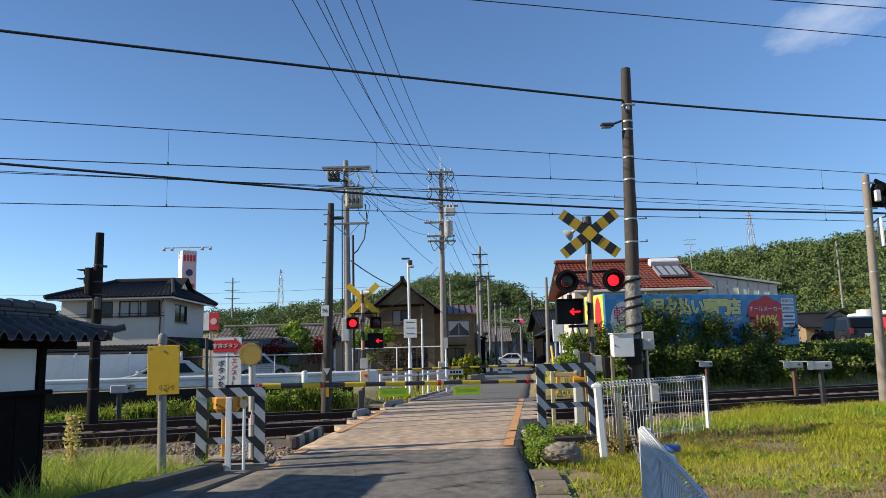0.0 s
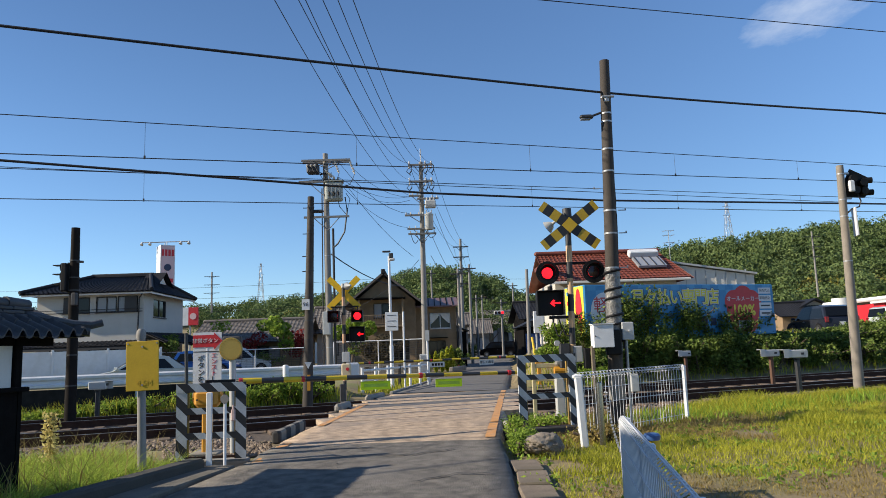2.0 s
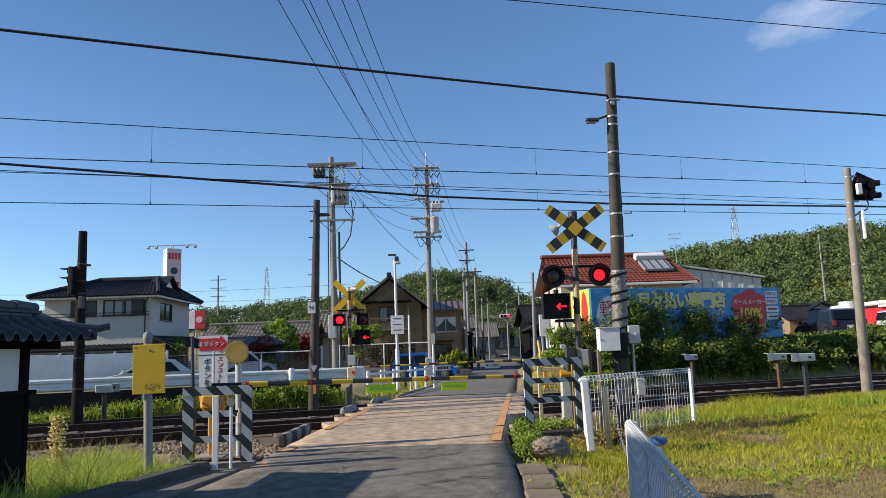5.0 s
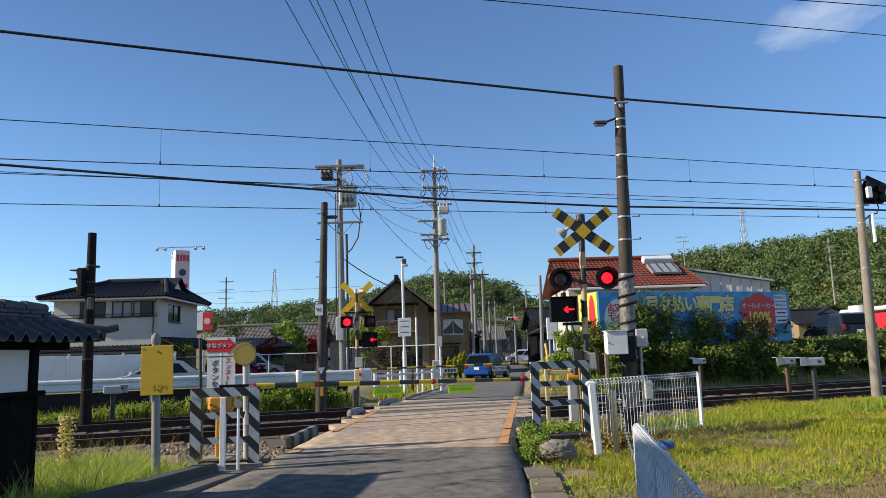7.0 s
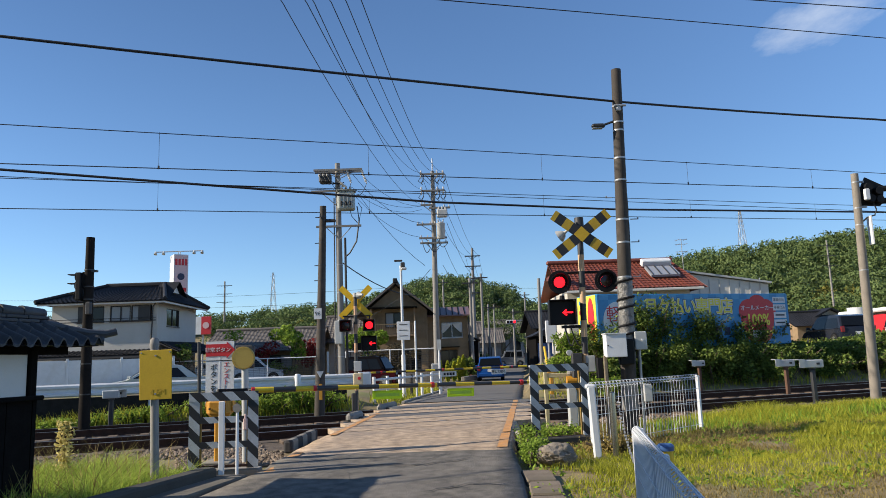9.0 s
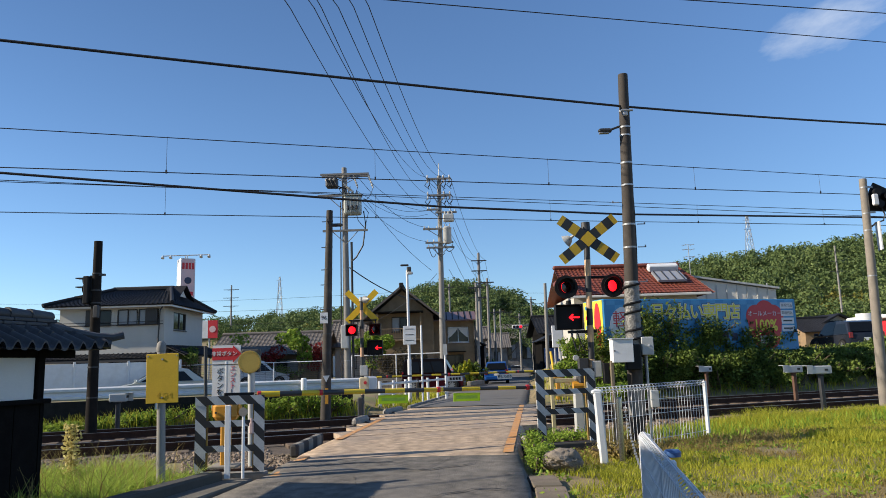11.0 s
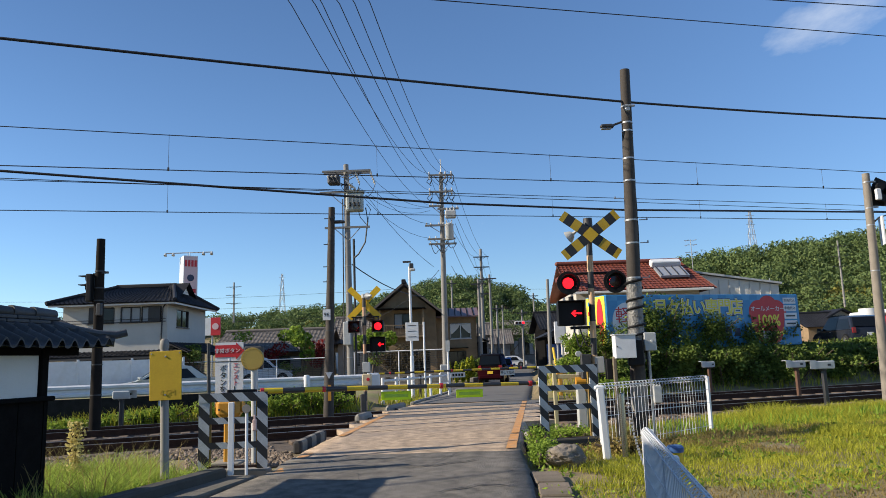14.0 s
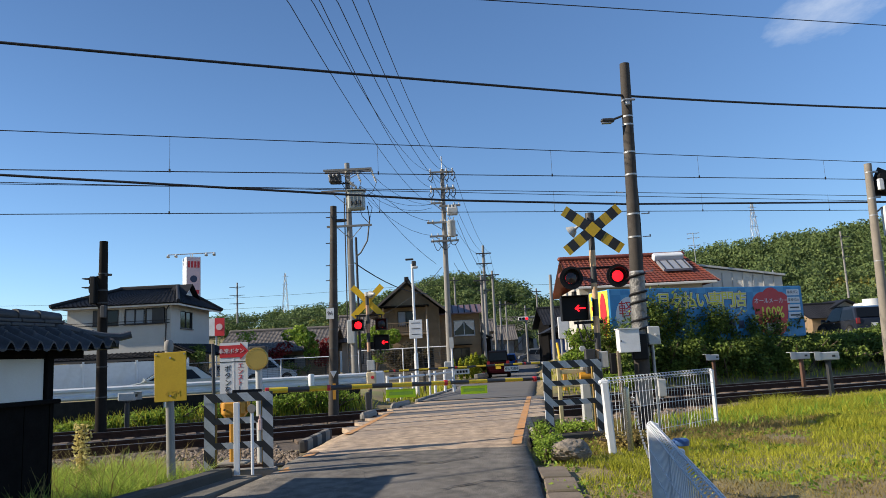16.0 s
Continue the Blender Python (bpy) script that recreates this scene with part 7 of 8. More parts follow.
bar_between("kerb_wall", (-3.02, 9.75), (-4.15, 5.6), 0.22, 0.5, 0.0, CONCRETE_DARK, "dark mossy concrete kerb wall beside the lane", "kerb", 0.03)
bar_between("concrete_strip", (-2.75, 9.85), (-3.35, 7.0), 0.42, 0.2, -0.12, CONCRETE_GUTTER, "worn concrete gutter strip beside the lane", "gutter", 0.02)
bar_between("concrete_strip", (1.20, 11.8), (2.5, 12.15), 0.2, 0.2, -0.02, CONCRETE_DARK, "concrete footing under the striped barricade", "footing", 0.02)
bar_between("concrete_strip", (1.42, 11.0), (1.38, 12.9), 0.2, 0.2, 0.02, CONCRETE, "broken concrete edging beside the lane", "kerb", 0.03)
bar_between("concrete_strip", (-3.45, 10.3), (-2.5, 10.3), 0.25, 0.3, -0.1, CONCRETE, "concrete footing of the barrier machine", "footing", 0.02)
SLAB_BROWN = material("weathered_slab", (0.19, 0.15, 0.11), 0.95, vary=0.35, scale=5, fine=40, bump=0.8, depth=0.01, dirt=(0.09, 0.08, 0.05), dirt_amount=0.8)
for x, y, a in ((1.16, 9.05, 3), (1.14, 8.3, -2), (1.08, 7.5, 2), (1.03, 6.7, -3)):
    single("cover_slab", Shape().box(0, 0, 0, 0.36, 0.66, 0.1, bevel=0.018), SLAB_BROWN, "weathered concrete drain cover slab", "cover slab", pose(x, y, -0.23 + 0.02 * (y - 7), 1.5, a * 0.4, a - 3), group="drain covers")

bm = bmesh.new()
bmesh.ops.create_icosphere(bm, subdivisions=4, radius=1)
for v_ in bm.verts:
    n_ = noise.fractal(v_.co * 1.6, 1.0, 2.0, 4) * 0.22 + noise.noise(v_.co * 6) * 0.05
    v_.co = Vector((v_.co.x * 0.31, v_.co.y * 0.27, v_.co.z * 0.22)) * (1 + n_)
me = bpy.data.meshes.new("boulder")
bm.to_mesh(me)
bm.free()
ROCK = material("pale_boulder", (0.25, 0.21, 0.165), 0.95, vary=0.4, scale=6, fine=45, bump=0.9, depth=0.03, dirt=(0.10, 0.09, 0.075), dirt_amount=0.8, wear_scale=3)
me.materials.append(ROCK)
single("boulder", me, ROCK, "rough pale boulder in the verge", "boulder", pose(1.56, 10.1, -0.05, 0, 5, 20) @ Matrix.Diagonal((0.88, 0.88, 0.72, 1)))

# roll-topped wire fences
def roll_fence(label, a, b, top, base, gap, r, mat, post_every, roll=0.06, post=0.03):
    a, b = Vector((*a, 0)), Vector((*b, 0))
    L = (b - a).length
    d = (b - a).normalized()
    side_ = Vector((-d.y, d.x, 0))
    ob = thing("wire_fence", label, "fence")
    n = int(L / gap)
    data = Shape().path([(0, 0, base)] + [(0, 0, top - roll)] + [(0, roll - roll * math.cos(t), top - roll + roll * math.sin(t)) for t in np.linspace(0.4, 5.2, 9)], r, 5).data("upright_wire", mat)
    for i in range(n + 1):
        p = a + d * (gap * i)
        q = new("upright_wire", data)
        q.parent = ob
        q.matrix_basis = Matrix.Translation(p) @ pose(0, 0, 0, 0, 0, math.degrees(math.atan2(d.y, d.x)))
    for z, off in ((top, roll), (top - roll, 0), (top - 0.25, 0.0), ((top + base) / 2, 0), (base + 0.08, 0), (top - roll, 2 * roll)):
        part("line_wire", Shape().rod(a + side_ * off + Vector((0, 0, z)), b + side_ * off + Vector((0, 0, z)), r * 1.2, None, 6), mat, ob)
    k = max(1, round(L / post_every))
    for i in range(k + 1):
        p = a.lerp(b, i / k)
        part("post", Shape().box(0, 0, (top + base) / 2, post * 2, post * 2, top - base - 0.04, bevel=0.006), WHITE, ob, "", Matrix.Translation(p + side_ * (post + 0.02)) @ pose(0, 0, 0, 0, 0, math.degrees(math.atan2(d.y, d.x))))
    return ob


roll_fence("white roll-topped wire fence beside the tracks", (2.30, 11.05), (4.72, 13.3), 0.86, -0.1, 0.095, 0.0035, WHITE, 2.9, 0.045)
single("fence_post", Shape().box(0, 0, 0.36, 0.11, 0.07, 1.0, bevel=0.02).box(0.0, 0.02, 0.85, 0.15, 0.1, 0.06, bevel=0.02), WHITE, "thick white leaning fence post", "fence post", pose(2.17, 10.4, -0.02, 0, -2.5, 0))
BLUE_WHITE = material("pale_coated_wire", (0.72, 0.74, 0.77), 0.5, vary=0.06, bump=0.02)
near_fence = roll_fence("pale coated roll-topped wire fence along the lane", (1.88, 7.3), (0.83, 1.6), 0.56, -0.28, 0.10, 0.0052, BLUE_WHITE, 1.9, 0.042, 0.045)
boll = thing("bollard", "polished steel bollard with a hanging chain", "bollard", pose(2.42, 10.35, -0.12))
part("tube", Shape().lathe([(0.042, 0), (0.042, 0.82), (0.038, 0.85), (0.015, 0.87)], None, 18), material("polished_steel", (0.35, 0.33, 0.27), 0.22, metal=0.9, vary=0.1, bump=0), boll, smooth=True)
part("ring", Shape().rod((0.05, -0.05, 0.72), (0.09, -0.08, 0.72), 0.012), GALV, boll)
cp = [Vector((2.48, 10.3, 0.6)), Vector((2.1, 7.4, 0.2))]
chain = thing("chain", "sagging galvanised chain between bollard and fence", "chain")
for i in range(42):
    t = i / 41
    p = cp[0].lerp(cp[1], t)
    p.z -= 0.55 * 4 * t * (1 - t) * 0.8
    part("link", Shape().box(0, 0, 0, 0.05, 0.02, 0.03), GALV, chain, "", Matrix.Translation(p) @ pose(0, 0, 0, 90 * (i % 2), 20, 80))
cap = thing("bollard", "short yellow bollard with a blue cap", "bollard", pose(2.03, 6.75, -0.25))
part("tube", Shape().rod((0, 0, 0), (0, 0, 0.66), 0.065, None, 16), YELLOW_BRIGHT, cap, smooth=True)
part("cap", Shape().lathe([(0.075, 0.64), (0.078, 0.68), (0.06, 0.70), (0.01, 0.70)], None, 16), material("blue_plastic", (0.05, 0.12, 0.3), 0.4), cap, smooth=True)

# ---- roofed wall at the near left ----
hut = thing("roofed_wall", "plastered boundary wall with charred boards and dark tiled cap", "boundary wall", pose(-4.42, 8.0, -0.22, 0, 0, 75))
part("plaster", Shape().box(-2.05, 0.10, 1.10, 3.98, 0.16, 1.75), PLASTER, hut, "white plaster wall")
for i in range(24):
    part("board", Shape().box(-0.02 - 0.165 * (i + 0.5), -0.015 - 0.006 * (i % 2), 0.60, 0.16, 0.03, 1.22), WOOD_DARK, hut)
part("cap_rail", Shape().box(-1.95, -0.03, 1.235, 4.06, 0.14, 0.05, bevel=0.01), WOOD_DARK, hut)
part("corner_post", Shape().box(0.0, 0.06, 0.95, 0.10, 0.16, 1.9, bevel=0.01), WOOD_DARK, hut)
part("end_boards", Shape().box(0.02, 0.12, 0.6, 0.05, 0.3, 1.22), WOOD_DARK, hut)
part("eave_beam", Shape().box(-1.75, 0.05, 1.76, 4.5, 0.10, 0.12), WOOD_DARK, hut)
part("eave_board", Shape().box(-1.75, -0.18, 1.80, 4.5, 0.06, 0.04), WOOD_DARK, hut)
for i in range(9):
    part("rafter", Shape().box(0.35 - i * 0.5, -0.06, 1.82, 0.05, 0.36, 0.05), WOOD_DARK, hut)
TILE_PITCH = 0.178


def pantile():
    """One roof tile: a round roll beside a shallow trough, thick at its lower edge."""
    sh, n = Shape(), 12
    line = []
    for k in range(n + 1):
        u = k / n
        hump = 0.072 * math.sin(math.pi * min(1, u / 0.55)) if u < 0.55 else -0.014 * math.sin(math.pi * (u - 0.55) / 0.45)
        line.append((-u * (TILE_PITCH + 0.012), hump))
    v_ = []
    for y_, z_, drop in ((0.0, 0.0, 0.0), (0.0, 0.0, 0.024), (0.30, 0.125, 0.0), (0.30, 0.125, 0.02)):
        v_ += [(x, y_, z_ + z - drop) for x, z in line]
    m_ = n + 1
    f_ = []
    for k in range(n):
        f_ += [(k, k + 1, 2 * m_ + k + 1, 2 * m_ + k), (m_ + k, 3 * m_ + k, 3 * m_ + k + 1, m_ + k + 1), (k, m_ + k, m_ + k + 1, k + 1)]
    return sh.add(v_, f_)


ROOF_WALL = material("smoked_wall_tile", (0.055, 0.055, 0.058), 0.5, spec=0.35, vary=0.3, scale=6, fine=40, bump=0.3, depth=0.004, dirt=(0.10, 0.10, 0.10), dirt_amount=0.4, object_random=0.3)
tile_data = pantile().data("roof_tile", ROOF_WALL, True)
for r_ in range(2):
    for c_ in range(26):
        x_ = 0.62 - TILE_PITCH * c_
        if r_ == 1 and c_ < 1:
            continue
        q = new("roof_tile", tile_data)
        q.parent = hut
        lift = 0.03 * max(0.0, 1 - c_ / 3) ** 2
        q.matrix_basis = pose(x_, -0.36 + 0.25 * r_, 1.80 + 0.118 * r_ + lift, 0, 0.6 * math.sin(c_ * 2.1), 0.8 * math.sin(c_ * 1.3 + r_))
for k_ in range(3):
    for c_ in range(13):
        part("ridge_tile", Shape().box(0.16 - 0.3 * c_ - 0.15 * (k_ % 2), 0.19, 2.03 + 0.043 * k_, 0.293, 0.24 - 0.025 * k_, 0.038, bevel=0.008), ROOF_WALL, hut)
for c_ in range(14):
    part("ridge_cap", Shape().rod((0.3 - 0.29 * c_, 0.19, 2.165), (-0.02 - 0.29 * c_, 0.19, 2.175), 0.062, 0.074, 10), ROOF_WALL, hut, smooth=True)
part("hip_ridge", Shape().path([(0.22, 0.16, 2.07), (0.42, -0.06, 1.985), (0.56, -0.22, 1.94), (0.68, -0.36, 1.925), (0.76, -0.44, 1.955)], 0.045, 8), ROOF_WALL, hut, smooth=True)
part("hip_ridge", Shape().path([(0.24, 0.16, 2.0), (0.44, -0.06, 1.91), (0.58, -0.22, 1.865), (0.68, -0.34, 1.85)], 0.06, 8), ROOF_WALL, hut, smooth=True)
part("under_slope", Shape().add([(0.62, -0.34, 1.785), (-4.0, -0.34, 1.785), (-4.0, 0.19, 2.02), (0.24, 0.19, 2.02), (0.62, 0.72, 1.785), (-4.0, 0.72, 1.785)], [(0, 3, 2, 1), (3, 4, 5, 2), (0, 4, 3), (0, 1, 5, 4)]), ROOF_DARK, hut)

# unseen house wall at the near left, added to shade the near fence
single("wall_near_left", Shape().box(-7.6, -0.25, 2.5, 1.2, 12.1, 5.9), PLASTER, "unseen plain house wall added to shade the near fence", "wall", kind="structure")
# leaning dark stake beyond the yellow board
single("stake", Shape().rod((0, 0, 0), (-0.05, 0, 2.1), 0.05, 0.045, 10), DARK_METAL, "dark slim stake beside the far track", "stake", pose(-6.7, 20.6, -0.1), smooth=True)

# ---- plants ----
def blades(name, spots, heights, width, lean, mat, label, rng, category="grass"):
    """Grass: one bent blade of two faces at every spot."""
    n = len(spots)
    a = rng.uniform(0, 2 * math.pi, n)
    side = np.stack([np.cos(a), np.sin(a), np.zeros(n)], 1) * (width * rng.uniform(0.6, 1.4, n))[:, None]
    b = rng.uniform(0, 2 * math.pi, n)
    tip = np.stack([np.cos(b), np.sin(b), np.zeros(n)], 1) * (heights * lean * rng.uniform(0.2, 1.2, n))[:, None]
    up = np.zeros((n, 3))
    up[:, 2] = heights
    p = np.stack([spots - side, spots + side, spots + side * 0.8 + up * 0.55 + tip * 0.3, spots - side * 0.8 + up * 0.55 + tip * 0.3, spots + side * 0.12 + up + tip, spots - side * 0.12 + up + tip], 1)
    k = 6 * np.arange(n)[:, None]
    q = np.concatenate([k + np.array([[0, 1, 2, 3]]), k + np.array([[3, 2, 4, 5]])])
    single(name, mesh_np(name, p.reshape(-1, 3), q, mat), mat, label, category, kind="stuff")


def scatter(n, x0, x1, y0, y1, rng, keep):
    x, y = rng.uniform(x0, x1, n), rng.uniform(y0, y1, n)
    pts = [(a, b, rough_land(a, b) - 0.01) for a, b in zip(x.tolist(), y.tolist()) if keep(a, b)]
    return np.array(pts)


across = lambda x, y: -x * TS + y * TC
rng = np.random.default_rng(21)


def patch(x, y, s=0.7, k=0.0):
    return noise.noise((x * s, y * s, k))


field = scatter(270000, 1.2, 17, 4.2, 19.5, rng, lambda x, y: across(x, y) < 13.5 and x > road_right(y) + 0.35 + 0.15 * (y < 9.6) and abs(x) < y * 0.72 + 0.6 and patch(x, y) + 0.45 * patch(x, y, 2.3, 4) > -0.34 - 0.15 * (y > 9))
h = np.array([(0.045 + 0.05 * step(7, 12, y) + 0.09 * step(10.6, 13.0, across(x, y)) * step(4.0, 7.5, x) + 0.10 * step(0.1, 0.5, patch(x, y, 0.5, 3))) for x, y, _ in field]) * rng.uniform(0.5, 1.35, len(field))
dry = np.array([patch(x, y, 0.35, 7) + 0.8 * patch(x, y, 1.5, 8) + 0.35 * (x < 5.0 and y > 10.5) - 0.5 * step(11, 13, across(x, y)) * (x > 5) > 0.18 for x, y, _ in field])
blades("grass_field", field[~dry], h[~dry], 0.0045, 0.8, GRASS, "sunlit short green grass of the vacant lot", rng)
blades("dry_grass", field[dry], h[dry] * 0.9, 0.0045, 1.0, DRY_GRASS, "dry yellow-brown grass tufts in the vacant lot", rng)
weeds = scatter(6500, 1.0, 15, 5, 16, rng, lambda x, y: across(x, y) < 13.6 and x > road_right(y) + 0.1 and patch(x, y, 0.9, 12) > 0.05)
v, f = leaf_cloud(np.repeat(weeds, 4, 0) + rng.normal(0, 0.03, (len(weeds) * 4, 3)) + np.array([0, 0, 0.05]), 0.022, 0.5, rng, 1.3)
single("low_weeds", mesh_np("low_weeds", v, f, LEAF_BRIGHT), LEAF_BRIGHT, "small broad-leaved weeds among the grass", "weeds", kind="stuff")
left = scatter(34000, -7.5, -2.95, 7.0, 13.2, rng, lambda x, y: across(x, y) < 11.9 + 0.5 * patch(x, y, 1.1, 6) - 0.9 * step(-4.6, -3.6, x) and patch(x, y, 1.6, 9) > -0.35 and x < -3.12 - 0.272 * (9.75 - min(y, 9.75)) - 0.12 and not (-3.6 < x < -2.3 and y > 9.9))
h = np.array([0.26 + 0.2 * patch(x, y, 1.2, 2) - 0.12 * step(10.6, 12.0, across(x, y)) for x, y, _ in left]) * rng.uniform(0.5, 1.5, len(left))
blades("tall_grass", left, h, 0.006, 1.3, GRASS_TALL, "tall bright grass beside the kerb wall", rng)
few = left[rng.choice(len(left), 700)]
blades("tall_grass_stems", few, rng.uniform(0.35, 0.62, len(few)), 0.005, 0.7, DRY_GRASS, "pale grass stems standing above the tall grass", rng)


def clump(name, label, category, points, size, mat, rng, stems=(), kind="", long=1.0, stem_mat=SLEEPER):
    """A plant: leaves in a cloud with woody stems under them."""
    ob = thing(name, label, category, kind=kind)
    v, f = leaf_cloud(np.asarray(points), size, 0.5, rng, long, np.array([[-0.25, -0.15, 0.75]]), 0.75)
    part("leaves", mesh_np("leaves", v, f, mat), mat, ob)
    sh = Shape()
    for s in stems:
        sh.path(s, 0.02 if len(s) < 4 else 0.035, 5)
    if stems:
        tagged(part("stem", sh, stem_mat, ob), kind="stuff")
    return ob


def bush(label, x, y, z, rx, ry, rz, n, leaf, mat, rng, name="bush", category="bush"):
    """An uneven bush of several lobes with arching twigs."""
    k = 16
    lobes = np.stack([rng.normal(0, rx * 0.45, k), rng.normal(0, ry * 0.45, k), rng.uniform(0.2, 0.95, k) * rz], 1)
    rad = rng.uniform(0.22, 0.46, k)
    pick = rng.integers(0, k, n)
    d = rng.normal(size=(n, 3))
    d /= np.linalg.norm(d, axis=1)[:, None]
    pts = lobes[pick] + d * (rad[pick] * rng.uniform(0.15, 1.25, n) ** 0.7)[:, None] * np.array([rx, ry, rz * 0.8])
    twigs = []
    for _ in range(26):
        o = rng.normal(0, 0.25, 2)
        e_ = np.array([rng.normal(0, rx * 0.6), rng.normal(0, ry * 0.6), rz * rng.uniform(0.6, 1.06)])
        s = [np.array([o[0] * rx, o[1] * ry, 0.0]), np.array([e_[0] * 0.5, e_[1] * 0.5, rz * 0.55]), e_]
        twigs.append([tuple(q) for q in s])
        t = rng.uniform(0.4, 1.02, 60)[:, None]
        pts = np.concatenate([pts, s[1] * (1 - t) + e_ * t + rng.normal(0, 0.05 + 0.04 * min(rx, 1.0), (60, 3))])
    pts[:, 2] = np.maximum(pts[:, 2], 0.03)
    ob = clump(name, label, category, pts, leaf, mat, rng, twigs)
    ob.matrix_basis = pose(x, y, z)
    return ob


def ground_at(s, w):
    p = track(s, w)
    return p.x, p.y, rough_land(p.x, p.y) - 0.05


# thicket on the bank of the raised lot
THICKET = ((14.6, 22.9, 1.1, 1.5), (15.8, 23.0, 1.3, 1.85), (17.1, 22.9, 1.3, 2.4), (18.4, 23.0, 1.2, 2.0), (19.7, 22.9, 1.2, 1.6), (20.9, 23.0, 1.1, 1.55), (22.3, 23.0, 0.8, 1.75), (23.8, 23.3, 1.2, 0.65), (25.4, 23.3, 1.3, 0.5), (27.2, 23.4, 1.3, 0.7), (29.2, 23.3, 1.3, 0.95), (31.2, 23.4, 1.4, 1.1), (16.2, 22.1, 1.1, 1.3), (18.2, 22.0, 1.1, 1.3), (20.2, 22.0, 1.1, 1.3), (14.6, 22.0, 0.7, 1.1), (22.2, 22.0, 1.2, 1.15), (24.6, 22.1, 1.2, 0.8), (26.8, 22.1, 1.2, 0.85), (29.4, 22.1, 1.3, 0.95))
for s, w, r, h_ in THICKET:
    x, y, z = ground_at(s, w)
    bush("dense dark green leafy bush on the railway bank", x, y, z, r, r * 0.85, h_, 8000, 0.052, LEAF, rng)
for s, w, h_ in ((13.2, 23.2, 0.55), (13.7, 23.8, 0.95)):
    x, y, z = ground_at(s, w)
    bush("climbing green weeds beside the raised lot", x, y, z, 0.5, 0.5, h_, 1100, 0.045, LEAF_BRIGHT if h_ < 1.05 else LEAF, rng, "weed_clump", "weeds")
for s, w in ((13.6, 21.6), (14.4, 21.5), (13.5, 22.4)):
    x, y, z = ground_at(s, w)
    bush("bright leafy weeds at the foot of the bank", x, y, z, 0.5, 0.5, 0.5, 900, 0.04, LEAF_BRIGHT, rng, "weed_clump", "weeds")
bank = scatter(16000, 3.5, 24, 20, 34, rng, lambda x, y: 21.2 < across(x, y) < 24.5 and x > road_right(y) + 0.5)
blades("bank_grass", bank, rng.uniform(0.1, 0.4, len(bank)), 0.012, 0.6, GRASS, "rough green grass on the railway bank", rng)

lush = scatter(15000, 3.0, 15, 8, 20, rng, lambda x, y: 10.8 < across(x, y) < 12.5)
blades("lush_grass", lush, rng.uniform(0.09, 0.30, len(lush)) * np.array([max(0.25, 0.75 + 0.9 * patch(x, y, 0.6, 5)) for x, y, _ in lush]), 0.012, 0.55, GRASS_GREEN, "lush bright green grass beside the railway", rng)

# weeds along the far side of the tracks, left of the lane
far_weeds = np.array([(*track(s, w)[:2], -0.15) for s, w in zip(rng.uniform(-16, 5.2, 3600), rng.uniform(20.9, 21.8, 3600))])
blades("verge_grass", far_weeds, rng.uniform(0.15, 0.6, len(far_weeds)) * np.array([0.3 + 0.7 * step(-7, 0, x * TC + y * TS) for x, y, _ in far_weeds]), 0.01, 0.5, GRASS, "green verge grass below the retaining wall", rng)
for i in range(22):
    s = -14.0 + i * 0.86 + rng.uniform(-0.2, 0.2)
    tall = 0.18 + 0.5 * step(-3.0, 1.5, s) * (0.6 + 0.4 * rng.random())
    p = track(s, 21.3 + rng.uniform(-0.2, 0.2), -0.18)
    bush("leafy roadside weeds in front of the dark wall", p.x, p.y, p.z, 0.42, 0.35, tall, 420, 0.035, LEAF_BRIGHT, rng, "weed_clump", "weeds")
for s, h_ in ((2.3, 0.5), (2.9, 0.65), (3.5, 0.72), (4.2, 0.55)):
    p = track(s, 21.35, -0.18)
    bush("tall leafy weeds in front of the dark wall", p.x, p.y, p.z, 0.4, 0.3, h_, 700, 0.035, LEAF_BRIGHT, rng, "weed_clump", "weeds")
dead = np.array([(*track(s, 21.75)[:2], 0.0) for s in rng.uniform(-12, -5.5, 160)])
blades("dead_stalks", dead, rng.uniform(0.4, 0.95, 160), 0.006, 0.25, DRY_GRASS, "bare dead stalks before the dark wall", rng)
for x, y in ((1.36, 10.7), (1.32, 11.3), (1.22, 10.2)):
    bush("bright green weeds at the edge of the lane", x, y, rough_land(x, y), 0.09, 0.2, 0.24 if y < 11 else 0.34, 420, 0.02, LEAF_BRIGHT, rng, "weed_clump", "weeds")
for x, y in ((1.9, 12.6), (2.2, 12.9), (1.7, 13.0), (2.6, 11.0)):
    bush("small weeds under the barricade", x, y, rough_land(x, y) - 0.05, 0.25, 0.25, 0.24, 260, 0.02, LEAF_BRIGHT if y > 12 else DRY_GRASS, rng, "weed_clump", "weeds")
verge = scatter(5000, -2.2, 1.5, 22.5, 33, rng, lambda x, y: road_left(y) - 1.3 < x < road_left(y) - 0.25)
blades("kerb_grass", verge, rng.uniform(0.08, 0.3, len(verge)), 0.012, 0.5, GRASS, "green grass strip beside the kerb", rng)
PLUME = leafy("feathery_plume", (0.40, 0.32, 0.10), (0.68, 0.58, 0.24), through_light=0.4)
plume = thing("grass_plume", "pale yellow feathery grass plume by the boundary wall", "grass plume")
pts = np.array([(-4.75 + 0.07 * math.sin(k_ * 0.2) + rng.normal(0, 0.03), 9.4 + rng.normal(0, 0.03), 0.05 + 0.62 * k_ / 400) for k_ in range(400)])
v, f = leaf_cloud(pts, 0.02, 0.4, rng, 1.6)
tagged(part("plume", mesh_np("plume", v, f, PLUME), PLUME, plume), kind="stuff")
